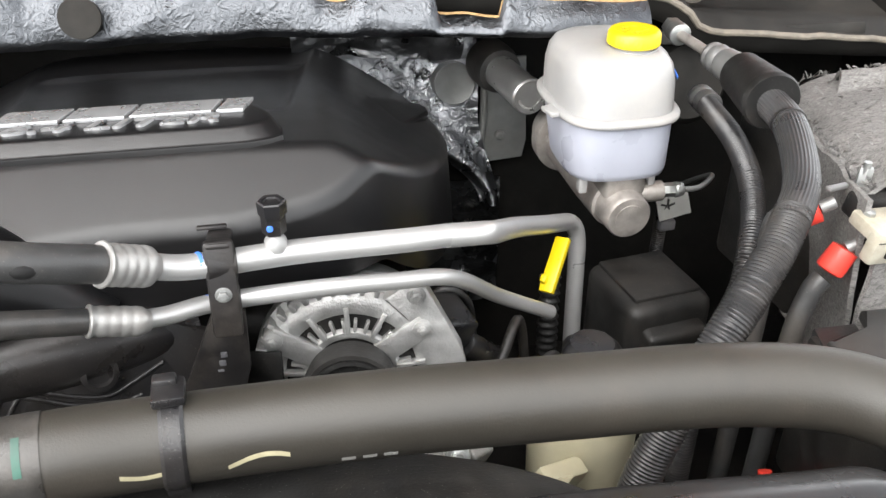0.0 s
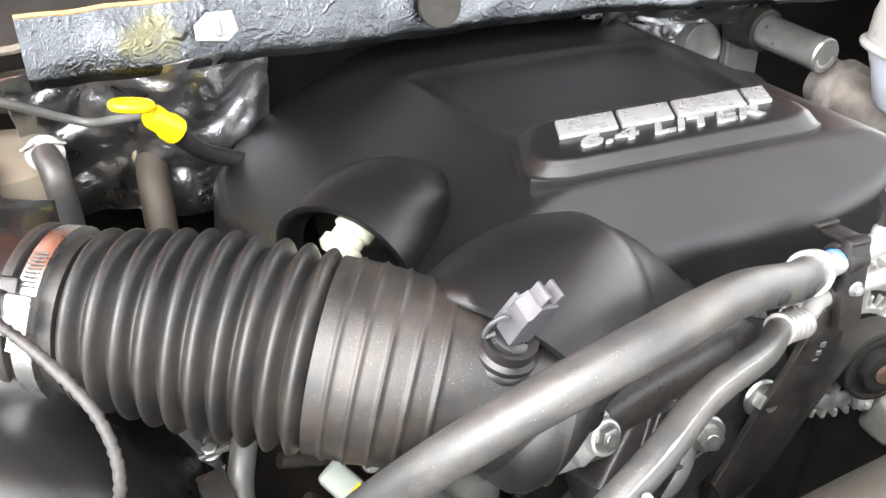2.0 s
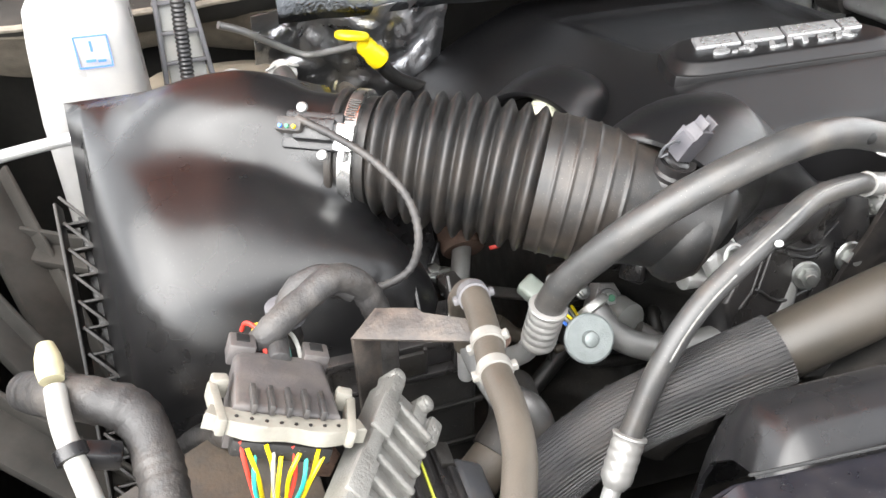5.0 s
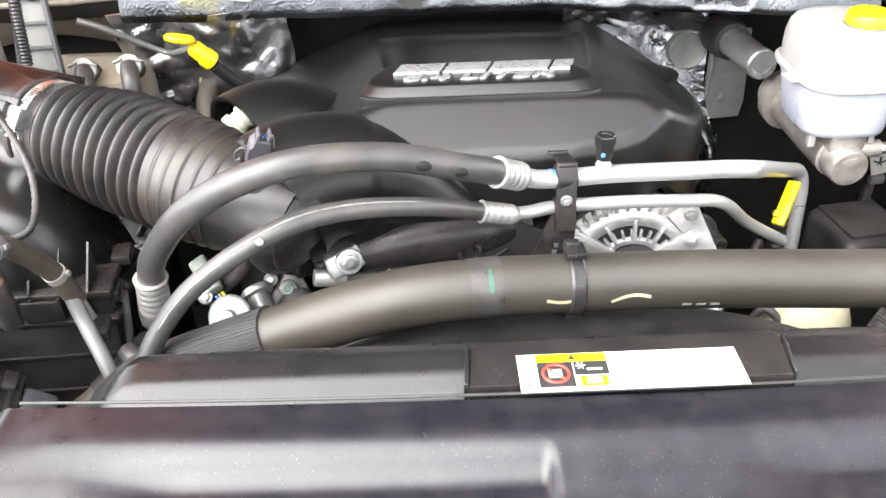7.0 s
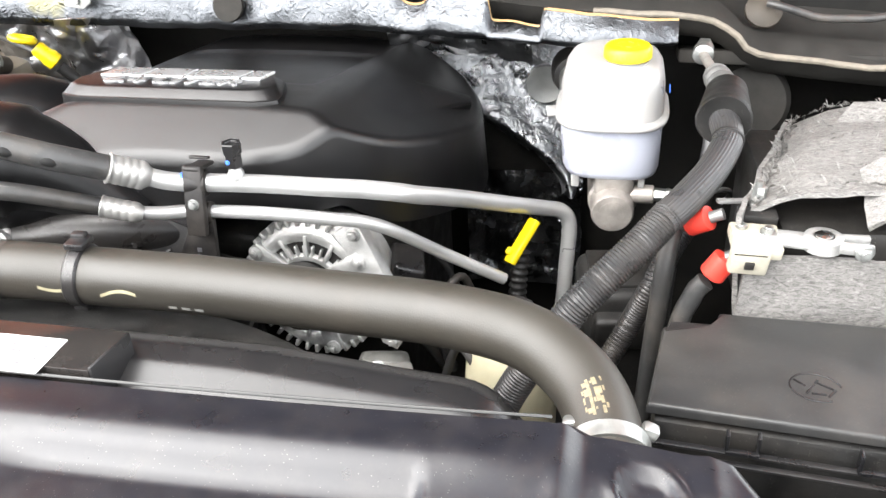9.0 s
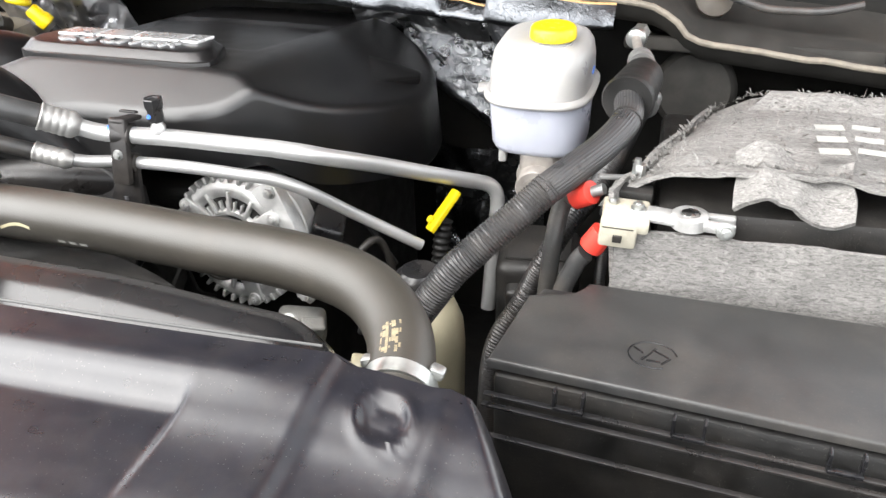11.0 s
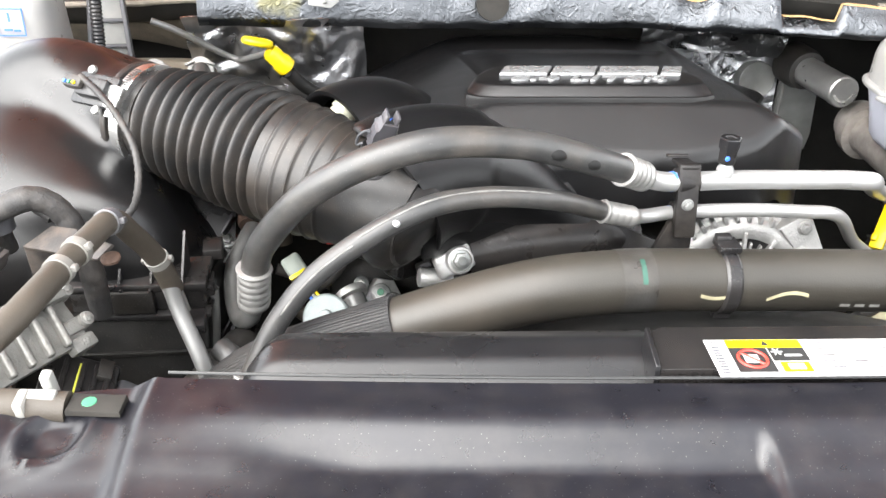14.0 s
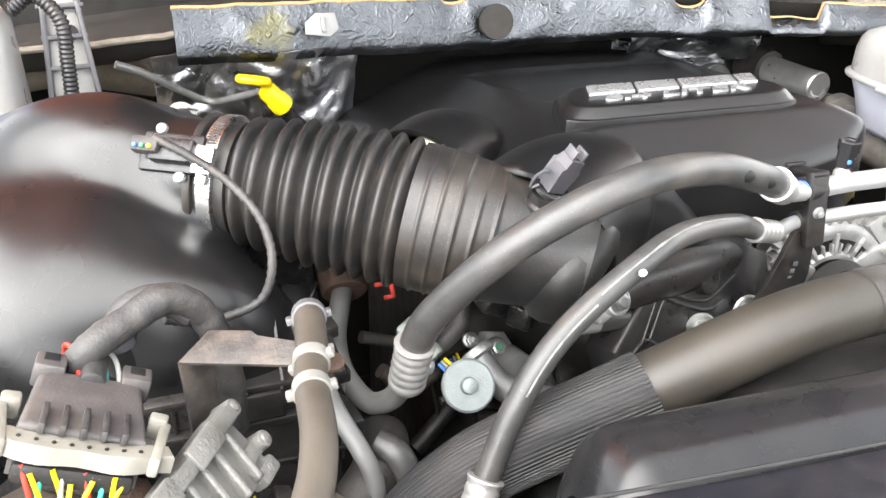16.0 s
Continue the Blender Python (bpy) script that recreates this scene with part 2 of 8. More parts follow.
M_GREYMETAL = mat("grey_painted_metal", (0.20, 0.205, 0.20), 0.42, 0.3, 0.15, 40, 0.2, 500, DUST, 0.3, 12)
M_HOOD = mat("copper_red_paint", (0.74, 0.19, 0.075), 0.38, 0.25, 0.08, 30, 0.02, 500, coat=0.4)
M_CONCRETE = mat("concrete", (0.42, 0.41, 0.39), 0.85, 0, 0.2, 3, 0.4, 120, (0.2, 0.19, 0.18), 0.4, 1.5)
M_FELT = felt_mat("grey_felt")
M_PAPER = mat("label_paper", (0.52, 0.52, 0.515), 0.45, 0, 0.03, 60, 0.05, 500)
M_INK = mat("black_ink", (0.02, 0.02, 0.02), 0.5, 0, 0.1, 60, 0)
M_BLUE = mat("blue_paint", (0.05, 0.16, 0.6), 0.45, 0, 0.1, 60, 0)
M_GREEN = mat("green_paint", (0.045, 0.20, 0.11), 0.45, 0, 0.2, 60, 0)
M_STRIPE = mat("pale_paint_mark", (0.34, 0.31, 0.20), 0.6, 0, 0.15, 90, 0)
M_STAMP = mat("tan_stamp_ink", (0.17, 0.14, 0.085), 0.6, 0, 0.3, 300, 0)
M_FADED = mat("faded_print", (0.15, 0.148, 0.14), 0.5, 0, 0.35, 150, 0.1)
M_WORNTAPE = mat("worn_tape", (0.030, 0.029, 0.027), 0.36, 0, 0.25, 60, 0.2, 500, (0.10, 0.08, 0.06), 0.3, 14)
M_CLAMP = mat("pale_clamp_steel", (0.21, 0.205, 0.19), 0.5, 0.3, 0.2, 60, 0.2, 500, (0.2, 0.18, 0.15), 0.4, 25)
M_MARK = mat("faded_teal_paint", (0.020, 0.072, 0.052), 0.5, 0, 0.3, 90, 0)
M_TEAL = mat("teal_insulation", (0.02, 0.30, 0.25), 0.4, 0, 0.1, 60, 0)
M_FUSE = mat("dusty_box_plastic", (0.024, 0.024, 0.024), 0.42, 0, 0.15, 30, 0.15, 900, DUST, 0.12, 9, 0.05, specks=0.2)
M_CONN_GREY = mat("grey_wire_hood", (0.045, 0.047, 0.052), 0.45, 0, 0.15, 50, 0.2, 500, DUST, 0.3, 20)
M_BRACKET = mat("black_bracket_steel", (0.012, 0.011, 0.011), 0.5, 0.2, 0.2, 60, 0.2, 500, DUST, 0.2, 20)
M_LOOM = mat("loom_plastic", (0.030, 0.030, 0.031), 0.34, 0, 0.12, 50, 0.1, 700, DUST, 0.25, 12)
M_CREAMY = mat("aged_white_plastic", (0.34, 0.32, 0.26), 0.5, 0, 0.12, 60, 0.3, 500, (0.16, 0.12, 0.07), 0.5, 40)
# greyer than the pipes: the lower ferrule's shade is put into the colour
M_FERRULE = mat("shaded_ferrule", (0.33, 0.325, 0.315), 0.4, 0.55, 0.1, 60, 0.2, 500, (0.45, 0.42, 0.38), 0.3, 25)
M_LEVER = mat("dirty_pale_plastic", (0.20, 0.192, 0.165), 0.5, 0, 0.15, 50, 0.2, 500, (0.10, 0.08, 0.06), 0.5, 35)
M_PLUG = mat("lilac_grey_plastic", (0.058, 0.057, 0.065), 0.42, 0, 0.12, 50, 0.2, 500, DUST, 0.2, 20)
M_PATCH = mat("tar_patch", (0.015, 0.015, 0.015), 0.55, 0, 0.1, 60, 0, spec=0.15)
M_BELT = mat("belt_rubber", (0.022, 0.021, 0.020), 0.5, 0, 0.2, 60, 0.3, 500)


# ---- mesh helpers ----
def finish(name, bm, material, sharp=38):
    bmesh.ops.recalc_face_normals(bm, faces=bm.faces)
    me = bpy.data.meshes.new(name)
    bm.to_mesh(me)
    bm.free()
    me.materials.append(material)
    me.polygons.foreach_set("use_smooth", [True] * len(me.polygons))
    me.set_sharp_from_angle(angle=radians(sharp))
    return me


def thing(name, base, label, category, group="", kind=""):
    ob = new(name)
    ob.empty_display_size = 0.02
    ob.location = base
    return tagged(ob, label, category, group, kind)


def part(name, bm, material, parent, label="", sharp=38):
    ob = new(name, finish(name, bm, material, sharp))
    if parent:
        ob.parent = parent
        off = Vector((0, 0, 0)) if parent.parent else parent.location
        ob.matrix_parent_inverse = Matrix.Translation(-off)
    return tagged(ob, label)


def solid(name, bm, material, label, category, kind="", group="", sharp=38):
    return tagged(new(name, finish(name, bm, material, sharp)), label, category, group, kind)


def B():
    return bmesh.new()


def spline(pts, per=8):
    """Catmull-Rom through the control points."""
    v = [Vector(p) for p in pts]
    v = [2 * v[0] - v[1], *v, 2 * v[-1] - v[-2]]
    out = []
    for i in range(1, len(v) - 2):
        a, b, c, d = v[i - 1:i + 3]
        for k in range(per):
            u = k / per
            out.append(0.5 * ((2 * b) + (c - a) * u + (2 * a - 5 * b + 4 * c - d) * u * u + (3 * b - a - 3 * c + d) * u ** 3))
    out.append(v[-2])
    return out


def resample(path, step):
    lens = [0.0]
    for a, b in zip(path, path[1:]):
        lens.append(lens[-1] + (b - a).length)
    n = max(2, int(lens[-1] / step))
    out, j = [], 0
    for i in range(n + 1):
        s = lens[-1] * i / n
        while j < len(path) - 2 and lens[j + 1] < s:
            j += 1
        w = (s - lens[j]) / max(1e-9, lens[j + 1] - lens[j])
        out.append(path[j].lerp(path[j + 1], min(1, max(0, w))))
    return out, lens[-1]


def tube(bm, path, radius, segs=16, caps=True, squash=1.0, lobes=0, depth=0.0):
    """A tube along a list of points; radius may be a function of (fraction, metres); lobes run along it."""
    path = [Vector(p) for p in path]
    n = len(path)
    tan = [(path[min(i + 1, n - 1)] - path[max(i - 1, 0)]).normalized() for i in range(n)]
    up = Vector((0, 0, 1)) if abs(tan[0].z) < 0.9 else Vector((0, 1, 0))
    side = tan[0].cross(up).normalized()
    rings, dist = [], 0.0
    for i in range(n):
        if i:
            side = (side - tan[i] * side.dot(tan[i])).normalized()
            dist += (path[i] - path[i - 1]).length
        other = tan[i].cross(side)
        r = radius(i / (n - 1), dist) if callable(radius) else radius
        rings.append([bm.verts.new(path[i] + (side * math.cos(a) + other * math.sin(a) * squash) * (r + depth * math.cos(lobes * a)))
                      for a in (2 * math.pi * k / segs for k in range(segs))])
    for a, b in zip(rings, rings[1:]):
        for k in range(segs):
            bm.faces.new((a[k], a[(k + 1) % segs], b[(k + 1) % segs], b[k]))
    if caps:
        bm.faces.new(rings[0][::-1])
        bm.faces.new(rings[-1])
    return bm


def hose(pts, r, segs=18, step=0.006, caps=True):
    path, _ = resample(spline(pts, 10), step)
    return tube(B(), path, r, segs, caps)


def cyl(bm, p0, p1, r0, r1=None, segs=24, bev=0.0):
    """A cylinder or cone between two points, its rims rounded by bev."""
    r1 = r0 if r1 is None else r1
    p0, p1 = Vector(p0), Vector(p1)
    d = (p1 - p0).normalized()
    if bev:
        path = [p0, p0 + d * bev * 0.3, p0 + d * bev, p1 - d * bev, p1 - d * bev * 0.3, p1]
        rs = [r0 - bev, r0 - bev * 0.3, r0, r1, r1 - bev * 0.3, r1 - bev]
    else:
        path, rs = [p0, p1], [r0, r1]
    it = iter(rs)
    return tube(bm, path, lambda u, s: next(it), segs)


def lathe(bm, p0, axis, profile, segs=32):
    """Rings of (distance along the axis, radius) from p0."""
    p0, axis = Vector(p0), Vector(axis).normalized()
    it = iter([r for _, r in profile])
    up = Vector((0, 0, 1)) if abs(axis.z) < 0.9 else Vector((0, 1, 0))
    side = axis.cross(up).normalized()
    other = axis.cross(side)
    rings = []
    for h, r in profile:
        rings.append([bm.verts.new(p0 + axis * h + (side * math.cos(a) + other * math.sin(a)) * max(r, 1e-5))
                      for a in (2 * math.pi * k / segs for k in range(segs))])
    for a, b in zip(rings, rings[1:]):
        for k in range(segs):
            bm.faces.new((a[k], a[(k + 1) % segs], b[(k + 1) % segs], b[k]))
    bm.faces.new(rings[0][::-1])
    bm.faces.new(rings[-1])
    return bm


def box(bm, c, size, rot=(0, 0, 0), bev=0.002, segs=2, m=None):
    """A bevelled box; c: its centre, rot: degrees."""
    tmp = bmesh.new()
    bmesh.ops.create_cube(tmp, size=1)
    bmesh.ops.scale(tmp, vec=size, verts=tmp.verts)
    if bev:
        bmesh.ops.bevel(tmp, geom=tmp.edges[:], offset=min(bev, min(size) * 0.45), segments=segs, affect="EDGES", profile=0.5)
    tmp.transform(m if m is not None else pose(*c, *rot))
    me = bpy.data.meshes.new("tmp")
    tmp.to_mesh(me)
    tmp.free()
    bm.from_mesh(me)
    bpy.data.meshes.remove(me)
    return bm


def prism(bm, outline, z0, z1, m=Matrix.Identity(4), bev=0.0, segs=2):
    """An outline in the plane, raised from z0 to z1, under the pose m."""
    tmp = bmesh.new()
    lo = [tmp.verts.new((x, y, z0)) for x, y in outline]
    hi = [tmp.verts.new((x, y, z1)) for x, y in outline]
    n = len(outline)
    tmp.faces.new(lo[::-1])
    top = tmp.faces.new(hi)
    for i in range(n):
        tmp.faces.new((lo[i], lo[(i + 1) % n], hi[(i + 1) % n], hi[i]))
    if bev:
        bmesh.ops.bevel(tmp, geom=list(top.edges), offset=bev, segments=segs, affect="EDGES", profile=0.5)
    tmp.transform(m)
    me = bpy.data.meshes.new("tmp")
    tmp.to_mesh(me)
    tmp.free()
    bm.from_mesh(me)
    bpy.data.meshes.remove(me)
    return bm


def grid(bm, nu, nv, f, close_u=False):
    """A sheet of points f(u, v), u and v from 0 to 1."""
    v = [[bm.verts.new(f(i / (nu if close_u else nu - 1), j / (nv - 1))) for j in range(nv)] for i in range(nu)]
    for i in range(nu if close_u else nu - 1):
        for j in range(nv - 1):
            a, b = v[i], v[(i + 1) % nu]
            bm.faces.new((a[j], b[j], b[j + 1], a[j + 1]))
    return v


def thicken(bm, d):
    bmesh.ops.recalc_face_normals(bm, faces=bm.faces)
    bmesh.ops.solidify(bm, geom=bm.faces[:], thickness=d)
    return bm


def frame_of(x, y, origin):
    """A pose whose x axis is x and whose z axis is as near as can be to x cross y."""
    x = Vector(x).normalized()
    z = x.cross(Vector(y)).normalized()
    y = z.cross(x)
    m = Matrix((x, y, z)).transposed().to_4x4()
    m.translation = origin
    return m


def wob(p, scale, amount):
    return noise.noise(Vector(p) * scale) * amount


def smooth01(a, b, x):
    x = min(1, max(0, (x - a) / (b - a)))
    return x * x * (3 - 2 * x)


def hex_bolt(name, p, axis, r, parent, material=None, washer=1.5, label=""):
    """A hexagon head on a round washer face."""
    bm = B()
    axis = Vector(axis).normalized()
    p = Vector(p)
    cyl(bm, p, p + axis * r * 0.35, r * washer, r * washer * 0.92, 24, r * 0.1)
    cyl(bm, p + axis * r * 0.3, p + axis * r * 1.2, r, r, 6, r * 0.12)
    cyl(bm, p + axis * r * 1.15, p + axis * r * 1.3, r * 0.6, r * 0.5, 16)
    return part(name, bm, material or M_ZINC, parent, label)


def text_part(name, body, size, m, material, parent, depth=0.0008, shear=0.0, wide=1.0, label="", bold=0.0):
    cu = bpy.data.curves.new(name, "FONT")
    cu.body, cu.size, cu.extrude, cu.shear, cu.offset = body, size, depth, shear, bold
    cu.align_x, cu.align_y = "LEFT", "BOTTOM"
    tmp = new("tmp", cu)
    bpy.context.view_layer.update()
    me = bpy.data.meshes.new_from_object(tmp.evaluated_get(bpy.context.evaluated_depsgraph_get()))
    bpy.data.objects.remove(tmp)
    me.transform(m @ Matrix.Diagonal((wide, 1, 1, 1)))
    me.name = name
    me.materials.clear()
    me.materials.append(material)
    ob = new(name, me)
    ob.parent = parent
    ob.matrix_parent_inverse = Matrix.Translation(-parent.location)
    return tagged(ob, label)


# ---- the large structure ----
bm = B()
grid(bm, 12, 12, lambda u, v: (-400 + 800 * u, -400 + 800 * v, 0))
solid("ground", bm, M_CONCRETE, "pale concrete floor under the truck", "ground", "structure")

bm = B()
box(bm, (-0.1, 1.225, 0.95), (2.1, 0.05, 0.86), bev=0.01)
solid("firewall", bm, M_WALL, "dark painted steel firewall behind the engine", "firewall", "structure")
bm = B()
box(bm, (-0.1, 0.75, 0.62), (2.1, 1.2, 0.04), bev=0.005)
solid("bay_floor", bm, M_DARK, "dark undertray below the engine", "undertray", "structure")
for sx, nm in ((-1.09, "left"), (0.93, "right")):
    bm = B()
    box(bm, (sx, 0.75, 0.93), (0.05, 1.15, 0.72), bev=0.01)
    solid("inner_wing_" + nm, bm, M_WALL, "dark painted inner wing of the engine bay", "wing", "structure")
bm = B()
box(bm, (-0.1, 0.14, 0.85), (2.0, 0.06, 0.6), bev=0.01)
solid("radiator_panel", bm, M_DARK, "dark radiator core below its cover", "radiator", "structure")


# cowl shelf: dark body steel with a cream sealer strip along its front edge
cowl = thing("cowl", (0, 1.2, 1.3), "dark painted cowl panel with pale sealer edge", "cowl", "", "structure")
bm = B()
path = [(-1.1, 1.08, 1.300), (-0.85, 1.075, 1.306), (-0.66, 1.06, 1.318), (-0.4, 1.08, 1.335), (0.0, 1.07, 1.338), (0.3, 1.0, 1.332), (0.43, 0.985, 1.330), (0.485, 1.0, 1.319),
        (0.515, 1.0, 1.303), (0.530, 1.0, 1.286), (0.556, 1.0, 1.274), (0.632, 1.0, 1.266), (0.80, 1.0, 1.250), (0.95, 1.0, 1.240)]
edge, _ = resample(spline(path, 8), 0.02)
n = len(edge)


def cowl_sheet(u, v):
    p = edge[min(n - 1, int(round(u * (n - 1))))]
    prof = ((0.03, -0.03), (0.015, -0.02), (0.0, 0.0), (0.03, 0.012), (0.12, 0.0), (0.2, 0.02), (0.32, 0.09), (0.34, 0.14))
    dy, dz = prof[int(round(v * 7))]
    return Vector((p.x, p.y + dy, p.z + dz + wob((p.x, dy, 3), 6, 0.004)))


grid(bm, n, 8, cowl_sheet)
thicken(bm, 0.003)
part("panel", bm, M_BODY, cowl)
for nm, a, b in (("sealer_strip", 0.0, 0.27), ("sealer_strip", 0.70, 1.0)):
    bm = B()
    seg = edge[int(a * (n - 1)):int(b * (n - 1)) + 1]
    tube(bm, [p + Vector((0, -0.004, 0.002 + wob(p, 30, 0.003))) for p in seg], 0.0045, 8)
    part(nm, bm, M_SEAL, cowl, "cream sealer strip")
# hanging insulation below the left edge of the cowl
bm = B()
grid(bm, 30, 10, lambda u, v: (-1.0 + 0.42 * u, 1.085 + 0.05 * v + wob((u * 3, v, 1), 2, 0.008), 1.305 - 0.07 * v - 0.012 * math.sin(u * 9)))
thicken(bm, 0.006)
solid("cowl_insulation", bm, mat("brown_insulation", (0.10, 0.085, 0.065), 0.9, 0, 0.25, 60, 0.8, 300),
      "brown-grey insulation pad hanging below the cowl", "insulation")

# open hood above, hinged at the cowl
hood = thing("hood", (0, 1.4, 1.44), "raised copper-red hood with dark insulation pad", "hood")
HOOD = ((1.42, 1.44), (1.36, 1.55), (1.20, 1.70), (0.99, 1.87), (0.77, 2.05), (0.53, 2.205), (0.45, 2.235))


def hood_point(u, v, off=0.0):
    i = min(len(HOOD) - 2, int(v * (len(HOOD) - 1)))
    w = v * (len(HOOD) - 1) - i
    y, z = (HOOD[i][k] + (HOOD[i + 1][k] - HOOD[i][k]) * w for k in (0, 1))
    return Vector((-1.02 + 1.84 * u, y + 0.05 * math.sin(math.pi * u) - off, z - 0.05 * (2 * u - 1) ** 2 - 0.4 * off))


bm = B()
grid(bm, 30, 26, hood_point)
thicken(bm, 0.02)
part("skin", bm, M_HOOD, hood)
bm = B()
grid(bm, 30, 40, lambda u, v: hood_point(0.21 + 0.75 * u, 0.08 + 0.74 * v, 0.035))
thicken(bm, 0.012)
part("insulation_pad", bm, mat("dark_insulation", (0.022, 0.021, 0.02), 0.9, 0, 0.3, 40, 0.6, 300), hood, "dark grey insulation pad")
for x in (0.06, 0.94):
    bm = B()
    tube(bm, [hood_point(x, 0.05 + 0.045 * k, 0.03) for k in range(20)], 0.03, 10)
    part("brace", bm, M_HOOD, hood)

# ---- engine cover ----
cover = thing("engine_cover", (-0.12, 0.8, 1.2), "black moulded plastic engine cover with silver badge", "engine cover")
OUT = [(-0.31, 0.560), (-0.22, 0.592), (-0.152, 0.600), (-0.074, 0.601), (-0.03, 0.603), (0.03, 0.614), (0.060, 0.630), (0.086, 0.650), (0.107, 0.673), (0.123, 0.698), (0.142, 0.738),
       (0.170, 0.82), (0.184, 0.92), (0.162, 1.03), (0.09, 1.10), (-0.12, 1.135), (-0.36, 1.11), (-0.46, 1.04), (-0.485, 0.94), (-0.46, 0.82), (-0.42, 0.71), (-0.37, 0.60)]
CX, CY = -0.12, 0.83
rim = resample(spline([(x, y, 0) for x, y in OUT + OUT[:1]], 12), 0.0055)[0][:-1]


def smin(a, b, k):
    """The lower of two heights, rounded where they meet."""
    h = min(1.0, max(0.0, 0.5 + 0.5 * (b - a) / k))
    return b + (a - b) * h - k * h * (1 - h)


def cover_top(x, y):
    crown = 1.3145 - 0.118 * (y - 0.66) - 0.22 * max(0.0, abs(x + 0.12) - 0.04) ** 2
    # sunk panel behind the badge, between two grooves that spread towards the rear
    gl, gr = -0.246 - 0.13 * (y - 0.83), 0.010 + 0.13 * (y - 0.83)
    inside = smooth01(gl - 0.006, gl + 0.010, x) * (1 - smooth01(gr - 0.010, gr + 0.006, x)) * smooth01(0.758, 0.80, y)
    crown -= 0.0085 * inside
    crown += 0.0045 * math.exp(-((y - 0.985) / 0.010) ** 2) * inside
    for g in (gl, gr):
        crown -= 0.0030 * math.exp(-((x - g) / 0.0035) ** 2) * smooth01(0.76, 0.80, y)
    front = 1.3145 + 0.76 * (y - 0.660)
    right = 1.3030 - 0.57 * (x - 0.050) - 0.12 * (y - 0.70)
    left = 1.2640 + 0.42 * (x + 0.300) - 0.12 * (y - 0.90)
    z = smin(crown, front, 0.006)
    z = smin(z, right, 0.008)
    z = smin(z, left, 0.010)
    # hollow between the right shoulder and the lug
    z -= 0.007 * math.exp(-(((x - 0.105) / 0.028) ** 2 + ((y - 0.79) / 0.075) ** 2))
    return z


def cover_point(u, v):
    r = rim[int(round(u * len(rim))) % len(rim)]
    out = Vector((r.x - CX, r.y - CY, 0)).normalized()
    edge_r = 0.011
    if v <= 0.80:
        s = v / 0.80
        dist = (Vector((r.x - CX, r.y - CY, 0)).length - edge_r) * s ** 0.8
        p = Vector((CX, CY, 0)) + out * dist
        return Vector((p.x, p.y, cover_top(p.x, p.y)))
    base = Vector((r.x, r.y, 0)) - out * edge_r
    top = cover_top(base.x, base.y)
    slope = (cover_top(base.x, base.y) - cover_top(base.x - out.x * 0.004, base.y - out.y * 0.004)) / 0.004
    s = (v - 0.80) / 0.20
    if s < 0.5:
        a = s / 0.5 * math.pi / 2
        return Vector((base.x + out.x * edge_r * math.sin(a), base.y + out.y * edge_r * math.sin(a), top + (slope * math.sin(a) - (1 - math.cos(a))) * edge_r))
    k = (s - 0.5) / 0.5
    fall = 0.052 + 0.040 * smooth01(0.0, 0.12, r.x)
    flare = edge_r + 0.007 * k
    return Vector((base.x + out.x * flare, base.y + out.y * flare, top + (slope - 1) * edge_r - fall * k))


bm = B()
vv = grid(bm, len(rim), 100, cover_point, True)
bmesh.ops.remove_doubles(bm, verts=[c[0] for c in vv], dist=0.0005)
part("shell", bm, M_COVER, cover, sharp=60)
# moulded triangular lug on the rear corner
la, lb, lt, ll = Vector((0.056, 0.905, 1.264)), Vector((0.094, 0.930, 1.259)), Vector((0.168, 0.945, 1.219)), Vector((0.120, 0.832, 1.250))
lugm = frame_of(lt - la, lb - ll, la)
inv = lugm.inverted()
bm = B()
prism(bm, [tuple((inv @ p).xy) for p in (ll, lt + Vector((0.004, -0.010, 0.001)), lt, lt + Vector((-0.002, 0.012, 0.002)), lb, la)], -0.035, 0.0015, lugm, 0.005, 3)
part("lug", bm, M_COVER, cover)
# hooded outlets over the intake
def swept_hood(a, m, b, r0, r1, r2):
    """A duct that leaves the mouth a, bends at m and sinks into the shell at b."""
    a, m, b = Vector(a), Vector(m), Vector(b)
    stations = [(0.10, -0.016), (0.02, -0.008), (0.0, -0.004), (0.006, 0.0)] + [(k / 26, 0.0) for k in range(1, 27)]

    def at(u, v):
        s, off = stations[int(round(v * (len(stations) - 1)))]
        c = a * (1 - s) ** 2 + m * (2 * s * (1 - s)) + b * (s * s)
        d = ((m - a) * (1 - s) + (b - m) * s).normalized()
        side = d.cross(Vector((0, 0, 1))).normalized()
        up = side.cross(d)
        r = r0 + (r1 - r0) * min(1, 2 * s) if s < 0.5 else r1 + (r2 - r1) * smooth01(0.3, 1.0, s) ** 1.2
        ang = u * 2 * math.pi
        return c + (side * math.cos(ang) + up * math.sin(ang)) * (r + off)

    bm = B()
    grid(bm, 44, len(stations), at, True)
    part("hooded_outlet", bm, M_COVER, cover, sharp=70)


swept_hood((-0.352, 0.538, 1.262), (-0.281, 0.597, 1.296), (-0.158, 0.588, 1.195), 0.074, 0.066, 0.03)
swept_hood((-0.412, 0.690, 1.254), (-0.364, 0.738, 1.266), (-0.322, 0.775, 1.212), 0.060, 0.061, 0.057)
for a, b, r0 in (((-0.352, 0.538, 1.262), (-0.281, 0.597, 1.296), 0.074), ((-0.412, 0.690, 1.254), (-0.364, 0.738, 1.266), 0.060)):
    a, b = Vector(a), Vector(b)
    bm = B()
    lathe(bm, a + (b - a).normalized() * 0.035, b - a, [(0, r0 - 0.014), (0.03, r0 - 0.02)], 32)
    part("outlet_bore", bm, M_DARK, cover)
